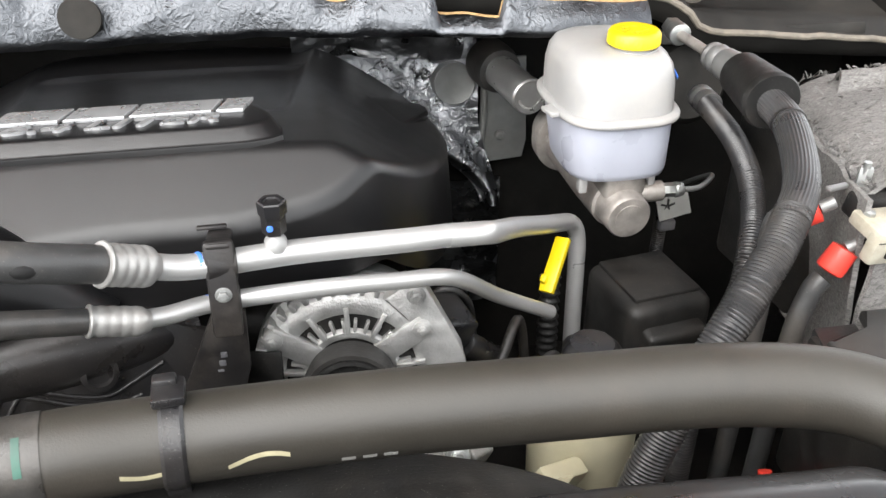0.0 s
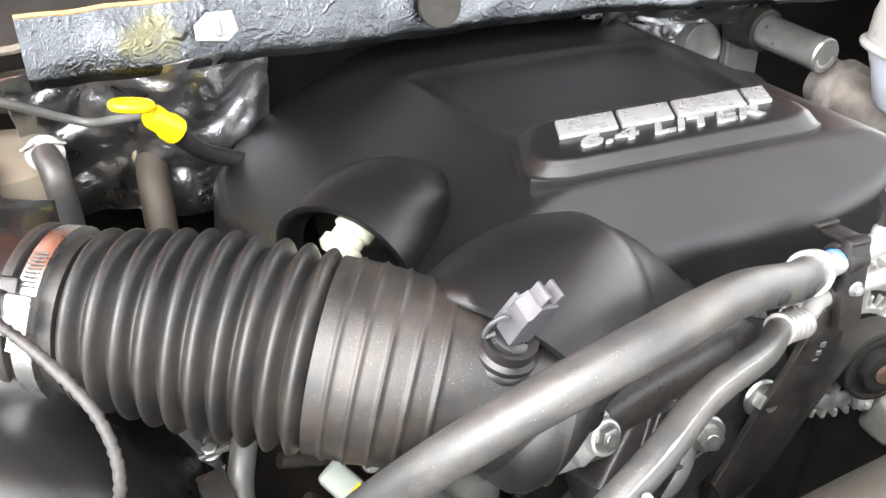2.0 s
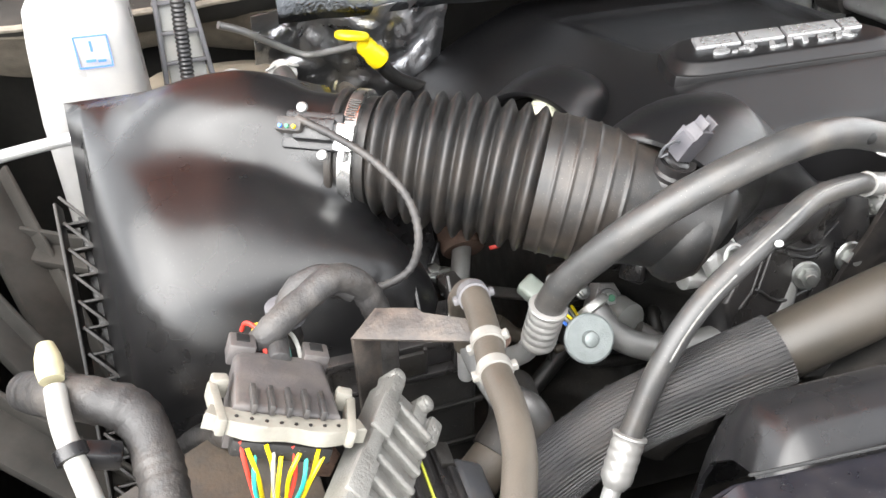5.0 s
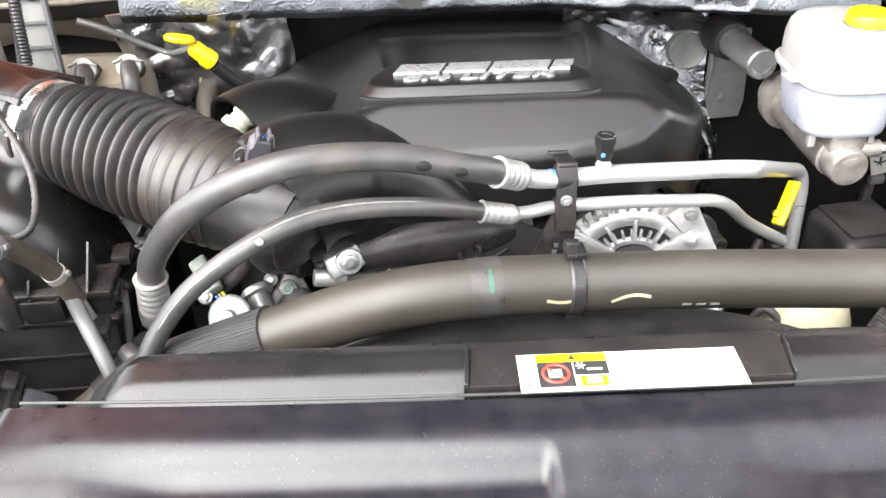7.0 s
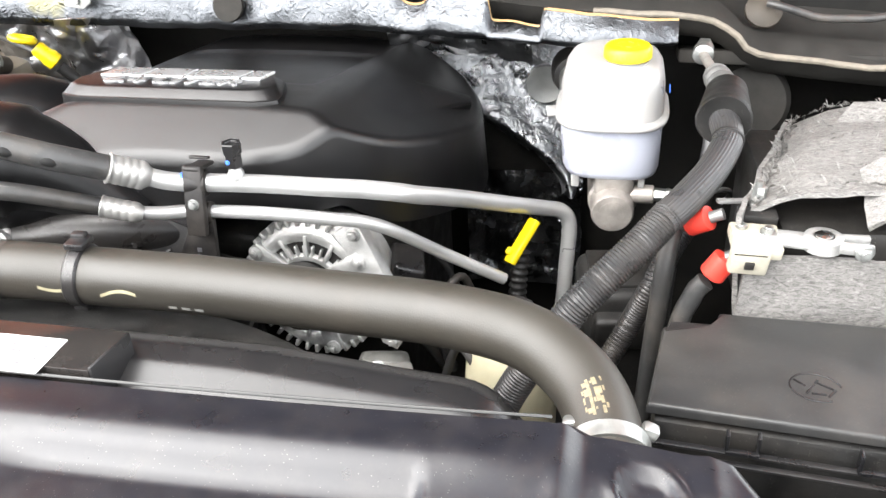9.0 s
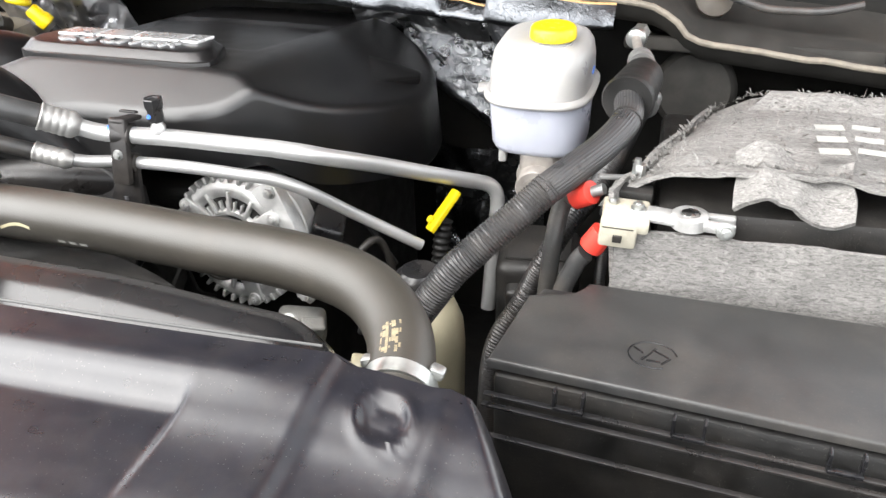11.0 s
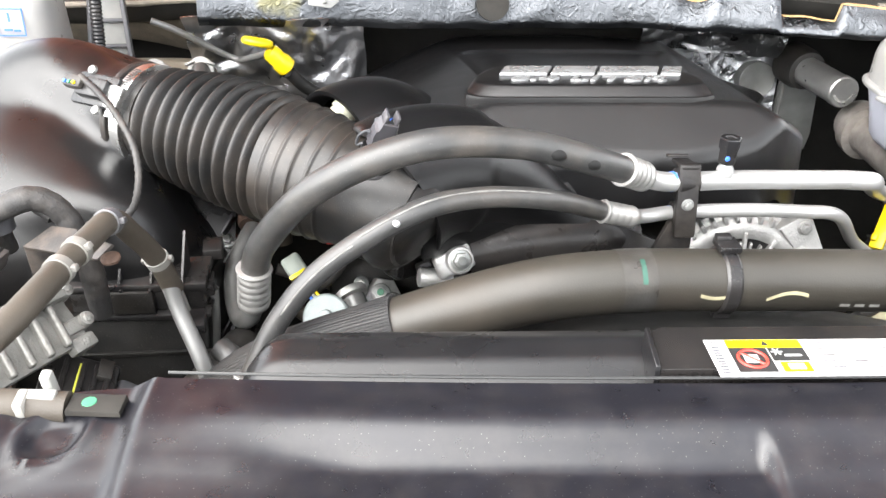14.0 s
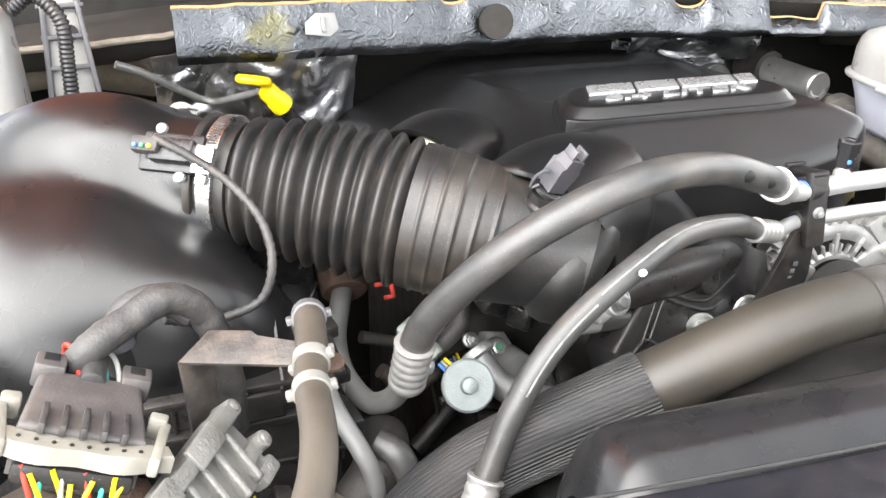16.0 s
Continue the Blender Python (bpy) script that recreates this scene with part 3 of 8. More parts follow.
# front skirt below the larger outlet
bm = B()
grid(bm, 16, 6, lambda u, v: (-0.318 + 0.19 * u, 0.505 + 0.115 * u - 0.012 * math.sin(v * math.pi), 1.262 - 0.055 * v - 0.020 * u))
thicken(bm, 0.004)
part("front_skirt", bm, M_COVER, cover)
# badge pad and lettering
bm = B()
pad = [(-0.262, 0.674), (-0.252, 0.668), (-0.235, 0.664), (-0.035, 0.664), (-0.018, 0.668), (-0.008, 0.674), (-0.008, 0.69), (-0.022, 0.722), (-0.032, 0.732), (-0.05, 0.736), (-0.22, 0.736), (-0.238, 0.732), (-0.248, 0.722), (-0.262, 0.69)]
pcx, pcy = -0.135, 0.70
rings = []
for grow, z in ((0.0085, 1.290), (0.0075, 1.3145), (0.0070, 1.3165), (0.0055, 1.3172), (0.0046, 1.3180), (-0.0020, 1.3262), (-0.0040, 1.3274), (-0.007, 1.3278)):
    rings.append([bm.verts.new((x + (grow if x > pcx else -grow), y + (grow if y > pcy else -grow) * 0.9, z)) for x, y in pad])
for a, b in zip(rings, rings[1:]):
    for k in range(len(pad)):
        bm.faces.new((a[k], a[(k + 1) % len(pad)], b[(k + 1) % len(pad)], b[k]))
bm.faces.new(rings[-1])
pad_ob = part("badge_pad", bm, M_COVER, cover)
lm = pose(-0.232, 0.6965, 1.3280, 0, 0, 0)
for k, (x0, w) in enumerate(((0.0, 0.052), (0.056, 0.048), (0.108, 0.066), (0.178, 0.022))):
    bm = B()
    prism(bm, [(x0, 0), (x0 + w, 0), (x0 + w + 0.009, 0.026), (x0 + 0.009, 0.026)], 0, 0.0035, lm, 0.0012, 2)
    part("badge_block", bm, M_SILVER, pad_ob, "raised silver badge block")
bpy.context.view_layer.update()
text_part("lettering", "6.4 LITER", 0.0225, pose(-0.224, 0.6745, 1.3280), M_SILVER, cover, 0.0022, 0.3, 1.93, "silver raised lettering", 0.0004)

# ---- intake tube ----
intake = thing("intake_tube", (-0.46, 0.56, 1.2), "black ribbed rubber intake tube with metal clamp", "intake tube")
AX = [(-0.612, 0.648, 1.302), (-0.56, 0.622, 1.298), (-0.50, 0.594, 1.290), (-0.44, 0.563, 1.280), (-0.39, 0.537, 1.270), (-0.352, 0.518, 1.262), (-0.322, 0.503, 1.255)]
axis_path, axis_len = resample(spline(AX, 12), 0.0011)


def bellows_r(u, s):
    base = 0.050 + 0.0105 * smooth01(0.02, 0.12, s)
    if 0.030 < s < 0.178:
        k = (s - 0.030) / 0.0148
        base += 0.0098 * (0.5 - 0.5 * math.cos(2 * math.pi * k)) ** 0.7 - 0.0045
    elif s >= 0.178:
        base = 0.0625 - 0.012 * smooth01(0.2, 0.31, s)
        for q in (0.19, 0.204, 0.219, 0.234, 0.249):
            base += 0.0018 * math.exp(-((s - q) / 0.0013) ** 2)
    return base


bm = B()
tube(bm, axis_path, bellows_r, 44, True)
part("bellows", bm, M_BELLOWS, intake, sharp=75)
d0 = (Vector(AX[1]) - Vector(AX[0])).normalized()
p0 = Vector(AX[0])
bm = B()
lathe(bm, p0 - d0 * 0.004, d0, [(0, 0.050), (0.001, 0.0545), (0.004, 0.0555), (0.007, 0.0545), (0.008, 0.052)], 44)
part("cuff", bm, M_BELLOWS, intake)
bm = B()
lathe(bm, p0 + d0 * 0.008, d0, [(0, 0.0525), (0.0005, 0.0548), (0.0125, 0.0556), (0.013, 0.053)], 44)
clamp = part("hose_clamp", bm, M_STEEL, intake, "bright steel worm-drive clamp")
fw = Vector((-0.25, -0.75, 0.6)).normalized()
side = d0.cross(fw).normalized()
hp = p0 + d0 * 0.014 + (fw - d0 * fw.dot(d0)).normalized() * 0.0585
bm = B()
m = frame_of(d0, side, hp)
box(bm, None, (0.017, 0.024, 0.009), bev=0.0025, m=m)
cyl(bm, m @ Vector((0, 0.012, 0.001)), m @ Vector((0, 0.020, 0.001)), 0.0045, 0.0045, 6)
part("clamp_screw", bm, M_STEEL, clamp)
for k in range(9):
    bm = B()
    ang = 0.30 + 0.05 * k
    v = (fw - d0 * fw.dot(d0)).normalized()
    q = v * math.cos(ang) + side * math.sin(ang) * -1
    box(bm, None, (0.009, 0.0011, 0.0006), bev=0, m=frame_of(d0, side, p0 + d0 * 0.0145 + q * 0.0559))
    part("clamp_slot", bm, M_DARK, clamp)
# elbow boss and temperature sensor
boss = Vector((-0.362, 0.508, 1.300))
bdir = Vector((0.12, -0.25, 0.95)).normalized()
bm = B()
lathe(bm, boss - bdir * 0.01, bdir, [(0, 0.026), (0.012, 0.024), (0.014, 0.0215), (0.018, 0.021), (0.02, 0.019), (0.024, 0.019), (0.026, 0.016), (0.034, 0.016)], 32)
part("sensor_boss", bm, M_PLASTIC, intake)
bm = B()
lathe(bm, (-0.340, 0.514, 1.254), (0.66, -0.60, -0.45), [(0, 0.052), (0.010, 0.0545), (0.020, 0.0535), (0.028, 0.0490), (0.033, 0.0415), (0.0345, 0.0385), (0.0335, 0.0375), (0.0330, 0.0365), (0.0350, 0.0350), (0.0375, 0.0200), (0.0380, 0.001)], 48)
part("elbow_face", bm, M_BELLOWS, intake, sharp=60)

iat = thing("temperature_sensor", tuple(boss), "grey plastic sensor plug in the intake tube", "sensor")
sd = Vector((0.35, -0.22, 0.75)).normalized()
m = frame_of(sd, (1, 0.2, 0), boss + bdir * 0.032)
bm = B()
prism(bm, [(-0.010, -0.0085), (-0.010, 0.0085), (0.002, 0.0092), (0.004, 0.0100), (0.012, 0.0100), (0.014, 0.0078), (0.022, 0.0070), (0.022, -0.0070), (0.014, -0.0078), (0.012, -0.0100), (0.004, -0.0100), (0.002, -0.0092)], -0.0075, 0.0075, m @ pose(0.006, 0, 0), 0.0025, 3)
plug_i = part("plug_body", bm, M_PLUG, iat)
for dy in (-0.0058, 0.0058):
    bm = B()
    box(bm, None, (0.024, 0.0022, 0.0040), bev=0.0008, m=m @ pose(0.008, dy, 0.0098))
    part("guide_rail", bm, M_PLUG, plug_i)
bm = B()
box(bm, None, (0.015, 0.0070, 0.0035), bev=0.0010, m=m @ pose(0.004, 0, 0.0100))
box(bm, None, (0.0035, 0.0090, 0.0055), bev=0.0010, m=m @ pose(0.012, 0, 0.0105))
part("lock_tab", bm, M_GREY, iat)
for dy in (-0.0052, 0.0052):
    bm = B()
    box(bm, None, (0.012, 0.0028, 0.0120), bev=0.0008, m=m @ pose(0.030, dy, 0.0))
    part("prong", bm, M_PLUG, iat)
bm = B()
box(bm, None, (0.004, 0.0070, 0.0100), bev=0.0008, m=m @ pose(0.0265, 0, 0))
part("wire_seal", bm, M_INK, iat)
bm = lathe(B(), m @ Vector((-0.010, 0, 0)), m.to_3x3() @ Vector((1, 0, 0)), [(0, 0.0115), (0.001, 0.0130), (0.004, 0.0130), (0.005, 0.0115)], 24)
part("collar", bm, M_PLASTIC, iat)
bm = B()
tube(bm, spline([m @ Vector(p) for p in ((-0.004, -0.012, 0.002), (-0.009, -0.016, 0.004), (0.000, -0.0175, 0.005), (0.008, -0.014, 0.004), (0.009, -0.0105, 0.002))], 6), 0.0014, 8)
part("bail", bm, M_CONN_GREY, iat)
for k, mm in enumerate((M_INK, M_BLUE, M_LIGHT)):
    bm = B()
    q = m @ Vector((0.022, -0.004 + 0.004 * k, 0))
    tube(bm, spline([q, q + sd * 0.006, q + Vector((0.006, 0.010, 0.002)), q + Vector((0.004, 0.018, -0.014))], 6), 0.0009, 8)
    part("wire", bm, mm, iat)

# ---- air cleaner ----
airbox = thing("air_cleaner", (-0.71, 0.66, 0.9), "black plastic air cleaner housing with smooth lid", "air cleaner")
FM = frame_of((1, 0.04, 0), (0, 0.64, 0.77), (-0.688, 0.555, 1.065))


LID_PROFILE = [Vector((p, h, 0)) for p, h in ((-0.012, 0.060), (0.005, 0.084), (0.033, 0.109), (0.067, 0.132), (0.101, 0.145), (0.131, 0.1512), (0.160, 0.1490), (0.192, 0.1400), (0.2205, 0.1245), (0.246, 0.1065), (0.270, 0.0870), (0.298, 0.059), (0.360, 0.0))]
lid_curve = spline(LID_PROFILE, 8)
neck1 = Vector(AX[0]) - d0 * 0.003
neck_path, _ = resample(spline([(-0.768, 0.695, 1.238), (-0.748, 0.705, 1.288), (-0.695, 0.69, 1.314), neck1 - d0 * 0.03, neck1], 10), 0.006)


def neck_r(u):
    return 0.068 - 0.020 * smooth01(0.2, 0.9, u)


FI = FM.inverted()
neck_flat = [(FI @ p, neck_r(i / (len(neck_path) - 1))) for i, p in enumerate(neck_path)]


def lid_deep(b):
    for p, q in zip(lid_curve, lid_curve[1:]):
        if b <= q.x:
            return p.y + (q.y - p.y) * min(1, max(0, (b - p.x) / (q.x - p.x)))
    return lid_curve[-1].y


def lid_point(u, v):
    """A domed sheet over the flange that swells into the neck: x across, b up the slope, h off it."""
    b0 = 0.170 - 0.173 * math.cos(v * math.pi)
    right = 0.154 - 0.062 * smooth01(0.10, 0.24, b0)
    t = math.sin((u - 0.5) * math.pi)
    x = (right - 0.158) / 2 + t * (right + 0.158) / 2
    b = b0 * (1 - 0.10 * max(0, x) / 0.152)
    fx = max(0.0, 1 - abs(t) ** (5.0 if t < 0 else 4.4)) ** 0.44
    fb = max(0.0, 1 - abs((b0 - 0.170) / 0.173) ** 5.0) ** 0.42
    face = lid_deep(b0) * fx - 0.030 * smooth01(-0.05, 0.11, x) * smooth01(0.12, 0.22, b)
    best = -0.3
    for p, r in neck_flat:
        d = math.hypot(p.x - x, p.y - b)
        # a round back that runs on as a straight flank, upright towards the front
        k = 2.06 - 1.23 * smooth01(-0.3, 0.5, (p.y - b) / max(d, 1e-6))
        w = r / math.sqrt(1 + k * k)
        best = max(best, p.z + (math.sqrt(r * r - d * d) if d < k * w else w - (d - k * w) * k))
    h = -smin(-face * fb, -best, 0.030) * min(1, 3 * (1 - abs(t)) ** 0.5) * min(1, 4 * max(0, 1 - abs((b0 - 0.170) / 0.173)) ** 0.5)
    return FM @ Vector((x * (1 - 0.06 * max(0, h) / 0.12), 0.155 + (b - 0.155) * (1 - 0.04 * max(0, h) / 0.12), max(0, h)))


bm = B()
grid(bm, 120, 120, lid_point)
part("lid", bm, M_LID, airbox, sharp=80)
bm = B()
tube(bm, neck_path[int(len(neck_path) * 0.62):], lambda u, s: neck_r(0.62 + 0.38 * u) - 0.003 * (1 - smooth01(0.3, 0.8, u)), 48)
part("outlet_neck", bm, M_LID, airbox, sharp=80)
# flange with lattice ribs
bm = B()
ring = [(-0.165, -0.015), (0.165, -0.015), (0.165, 0.235), (-0.165, 0.235)]
prism(bm, ring, -0.012, 0.0, FM, 0.003)
flange = part("flange", bm, M_PLASTIC, airbox)
for k in range(13):
    bm = B()
    box(bm, None, (0.003, 0.036, 0.026), (0, 0, 0), 0.0008, m=FM @ pose(-0.163, -0.050 + 0.024 * k, 0.010, 0, 0, 40))
    part("rib", bm, M_DARK, flange)
    bm = B()
    box(bm, None, (0.026, 0.0025, 0.022), (0, 0, 0), 0.0008, m=FM @ pose(-0.163, -0.062 + 0.024 * k, 0.008))
    part("rib", bm, M_DARK, flange)
for dx in (-0.178, -0.149):
    bm = B()
    box(bm, None, (0.0032, 0.315, 0.032), bev=0.001, m=FM @ pose(dx, 0.088, 0.012))
    part("flange_wall", bm, M_DARK, flange)
bm = B()
box(bm, None, (0.032, 0.0035, 0.034), bev=0.001, m=FM @ pose(-0.1635, -0.070, 0.012))
part("flange_wall", bm, M_DARK, flange)
for k in range(6):
    bm = B()
    box(bm, None, (0.003, 0.024, 0.02), bev=0.001, m=FM @ pose(0.158, 0.02 + 0.038 * k, 0.008, 0, 0, -30))
    part("rib", bm, M_PLASTIC, flange)
bm = B()
box(bm, (-0.70, 0.70, 0.97), (0.30, 0.22, 0.36), (0, 0, 2), 0.02, 4)
box(bm, (-0.605, 0.61, 1.03), (0.15, 0.10, 0.24), (0, 0, 2), 0.015, 4)
part("housing", bm, M_DARK, airbox)
bm = B()
box(bm, (-0.608, 0.520, 1.182), (0.158, 0.050, 0.010), (4, 0, 3), 0.003)
box(bm, (-0.609, 0.522, 1.165), (0.152, 0.044, 0.024), (4, 0, 3), 0.004)
box(bm, (-0.609, 0.518, 1.150), (0.162, 0.050, 0.007), (4, 0, 3), 0.002)
seam = part("seam_ledge", bm, M_PLASTIC, airbox)
for k in range(5):
    bm = B()
    box(bm, (-0.665 + 0.028 * k, 0.499, 1.167), (0.0035, 0.010, 0.030), (4, 0, 3), 0.001)
    part("latch_rib", bm, M_PLASTIC, seam)
bm = B()
box(bm, (-0.600, 0.4955, 1.166), (0.040, 0.006, 0.026), (4, 0, 3), 0.003)
part("latch", bm, M_DARK, seam)
bm = B()
prism(bm, [(-0.075, -0.17), (0.070, -0.17), (0.078, 0.0), (-0.078, 0.0)], -0.040, 0.0, frame_of((1, 0.05, 0), (0, 0.12, 1), (-0.609, 0.502, 1.148)), 0.006, 3)
part("lower_body", bm, M_DARK, airbox)
for k in range(3):
    bm = B()
    box(bm, (-0.6, 0.495 - 0.006 * k, 1.105 - 0.042 * k), (0.145, 0.004, 0.005), (6, 0, 3), 0.001)
    part("body_rib", bm, M_DARK, airbox)
for k in range(4):
    bm = B()
    prism(bm, [(0, 0), (0.034, 0), (0, 0.040)], -0.0012, 0.0012, frame_of((0.0, -1, 0.0), (0.0, 0.1, 1), (-0.640 + 0.030 * k, 0.530, 1.187)), 0.0004)
    part("gusset", bm, M_PLASTIC, airbox)
for k in range(3):
    bm = B()
    box(bm, (-0.535 - 0.0 * k, 0.47 + 0.05 * k, 1.16 + 0.012 * k), (0.02, 0.03, 0.012), (0, 0, 10), 0.002)
    part("clip_seat", bm, M_PLASTIC, airbox)

# ---- airflow sensor on the neck ----
maf = thing("airflow_sensor", (-0.645, 0.62, 1.33), "black airflow sensor with screws and taped lead", "sensor")
m = frame_of((0.80, -0.42, 0.0), (0.25, 0.5, 0.6), (-0.641, 0.618, 1.338))
bm = B()
box(bm, None, (0.052, 0.034, 0.007), bev=0.003, m=m)
box(bm, None, (0.036, 0.02, 0.012), bev=0.003, m=m @ pose(0.004, -0.001, 0.008))
part("sensor_plate", bm, M_PLASTIC, maf)
bm = B()
box(bm, None, (0.024, 0.014, 0.012), bev=0.004, m=m @ pose(-0.016, 0.0, 0.014))
plug = part("plug", bm, M_TAPE, maf)
for k, mm in enumerate((M_BLUE, M_GREEN, M_YELLOW)):
    bm = B()
    q = m @ Vector((-0.022 + 0.006 * k, -0.003, 0.0205))
    cyl(bm, q, q + (m.to_3x3() @ Vector((0, 0, 0.002))), 0.002, 0.0016, 10)
    part("wire_seal", bm, mm, plug)
for dx, dy in ((-0.012, 0.019), (0.012, -0.021)):
    bm = B()
    q = m @ Vector((dx, dy, 0.002))
    cyl(bm, q, q + (m.to_3x3() @ Vector((0, 0, 0.0035))), 0.0052, 0.0046, 20, 0.0008)
    cyl(bm, q + (m.to_3x3() @ Vector((0, 0, 0.003))), q + (m.to_3x3() @ Vector((0, 0, 0.0042))), 0.0026, 0.0022, 6)
    part("screw", bm, M_ALUDULL, maf)
bm = B()
tube(bm, resample(spline([(-0.653, 0.616, 1.353), (-0.627, 0.586, 1.346), (-0.603, 0.555, 1.336), (-0.583, 0.528, 1.314), (-0.579, 0.510, 1.285), (-0.592, 0.503, 1.258), (-0.631, 0.500, 1.249),
                           (-0.66, 0.49, 1.262)], 10), 0.003)[0], lambda u, s: 0.0034 + 0.0005 * math.sin(s * 900), 10)
part("lead", bm, M_TAPE, maf)

# ---- A/C lines ----
def crimp(name, parent, p, d, r, n=4, label="crimped aluminium ferrule"):
    prof = [(0, r * 0.90), (0.0004, r * 1.04), (0.0016, r * 1.08), (0.0030, r * 1.02)]
    s = 0.0040
    for k in range(n):
        prof += [(s, r * 0.985), (s + 0.0012, r * 0.955), (s + 0.0026, r * 0.955), (s + 0.0038, r * 0.99), (s + 0.0060, r * 1.0)]
        s += 0.0078
    prof += [(s + 0.002, r * 0.95), (s + 0.005, r * 0.78), (s + 0.008, r * 0.66)]
    return part(name, lathe(B(), p, d, prof, 28), M_FERRULE, parent, label)


HU = [(-0.130, 0.520, 1.296), (-0.169, 0.495, 1.317), (-0.237, 0.470, 1.343), (-0.323, 0.440, 1.353), (-0.407, 0.445, 1.314), (-0.462, 0.471, 1.247), (-0.478, 0.484, 1.202)]
HL = [(-0.146, 0.516, 1.254), (-0.205, 0.469, 1.290), (-0.272, 0.435, 1.309), (-0.327, 0.403, 1.311), (-0.395, 0.382, 1.276), (-0.434, 0.366, 1.236), (-0.462, 0.350, 1.184)]
PU = [(-0.100, 0.542, 1.277), (-0.084, 0.549, 1.270), (-0.06, 0.556, 1.266), (0.002, 0.569, 1.262), (0.087, 0.575, 1.259), (0.122, 0.5815, 1.256)]
PU2 = [(0.120, 0.581, 1.256), (0.152, 0.590, 1.250), (0.168, 0.608, 1.239), (0.190, 0.645, 1.219), (0.214, 0.684, 1.197), (0.256, 0.736, 1.166), (0.288, 0.776, 1.143), (0.306, 0.795, 1.131), (0.316, 0.801, 1.118), (0.319, 0.799, 1.100), (0.318, 0.793, 1.070), (0.315, 0.780, 1.0), (0.313, 0.77, 0.95)]
PL = [(-0.116, 0.526, 1.243), (-0.095, 0.540, 1.236), (-0.062, 0.556, 1.232), (0.007, 0.562, 1.231), (0.075, 0.570, 1.225), (0.128, 0.590, 1.209), (0.186, 0.645, 1.146), (0.25, 0.68, 1.095)]
ac_hi = thing("suction_line", (-0.1, 0.54, 1.0), "thick black air-conditioning hose with bright aluminium pipe", "hose")
part("hose", hose(HU, 0.0133, 20), M_RUBBER, ac_hi)
crimp("ferrule", ac_hi, HU[0], Vector(PU[0]) - Vector(HU[0]), 0.0152)
part("pipe", hose(PU, 0.0098, 20, 0.004), M_ALU, ac_hi)
part("bent_pipe", hose(PU2, 0.0100, 20, 0.004), M_ALU, ac_hi)
crimp("ferrule", ac_hi, (-0.4755, 0.4805, 1.214), (-0.10, 0.12, -0.80), 0.0160, 5)
part("return_pipe", hose([(-0.482, 0.488, 1.176), (-0.489, 0.503, 1.145), (-0.505, 0.524, 1.128), (-0.518, 0.560, 1.133), (-0.520, 0.592, 1.150), (-0.510, 0.622, 1.168), (-0.503, 0.642, 1.174)], 0.0098, 18, 0.004), M_ALUDULL, ac_hi)
port = Vector((-0.014, 0.566, 1.268))
bm = B()
lathe(bm, port, (0, 0, 1), [(0, 0.0085), (0.008, 0.0085), (0.012, 0.006), (0.016, 0.006)], 20)
valve = part("service_port", bm, M_ALU, ac_hi)
bm = B()
lathe(bm, port + Vector((0, 0, 0.014)), (0, 0, 1), [(0, 0.0080), (0.001, 0.0092), (0.016, 0.0092), (0.0165, 0.0108), (0.0265, 0.0110), (0.0275, 0.0100), (0.0270, 0.0065), (0.0255, 0.0060)], 6)
part("port_cap", bm, M_PLASTIC, valve, "black plastic valve cap")
bm = B()
cyl(bm, port + Vector((-0.003, -0.0085, 0.022)), port + Vector((-0.003, -0.0095, 0.022)), 0.0026, 0.0022, 14)
part("paint_dot", bm, M_BLUE, valve)
ac_lo = thing("discharge_line", (-0.1, 0.54, 1.0), "thin black air-conditioning hose with aluminium pipe", "hose")
part("hose", hose(HL, 0.0093, 18), M_RUBBER, ac_lo)
crimp("ferrule", ac_lo, HL[0], Vector(PL[0]) - Vector(HL[0]), 0.0112)
crimp("ferrule", ac_lo, (-0.461, 0.3505, 1.187), (-0.016, -0.014, -0.034), 0.0125)
part("lower_pipe", hose([(-0.476, 0.338, 1.155), (-0.489, 0.327, 1.125), (-0.50, 0.32, 1.08), (-0.51, 0.315, 0.9)], 0.007, 14), M_ALU, ac_lo)
part("pipe", hose(PL, 0.0072, 18, 0.004), M_ALU, ac_lo)
bm = B()
cyl(bm, (-0.3395, 0.3865, 1.310), (-0.3405, 0.3835, 1.3125), 0.0028, 0.0024, 14)
part("paint_dot", bm, M_PAPER, ac_lo)
bm = B()
hl = resample(spline(HL, 10), 0.004)[0]
stripe = [p + Vector((0.001, -0.0050, 0.0081)) for p in hl[int(len(hl) * 0.18):int(len(hl) * 0.66)]]
tube(bm, stripe, lambda u, s: 0.0012 * (0.75 + 0.5 * max(0, noise.noise(Vector((s * 90, 2, 0)))) - 0.6 * max(0, noise.noise(Vector((s * 40, 7, 0))))), 8)
part("paint_stripe", bm, M_FADED, ac_lo, "faded grey stripe")
for a, b in ((0.655, 0.69), (0.70, 0.725), (0.735, 0.80), (0.81, 0.84)):
    bm = B()
    tube(bm, [p + Vector((0.0005, -0.0078, 0.0050)) for p in hl[int(len(hl) * a):int(len(hl) * b) + 2]], 0.0009, 6)
    part("print_bar", bm, M_FADED, ac_lo)
for t in (0.030, 0.120):
    bm = B()
    hu = resample(spline(HU, 10), 0.004)[0]
    i = int(len(hu) * (t + 0.05))
    tube(bm, [p + Vector((0.0, -0.0100, 0.0010)) for p in hu[i:i + 7]], lambda u, s: 0.0060 * math.sin(math.pi * min(0.97, max(0.03, u))) ** 0.6, 12)
    part("paint_patch", bm, M_PATCH, ac_hi)
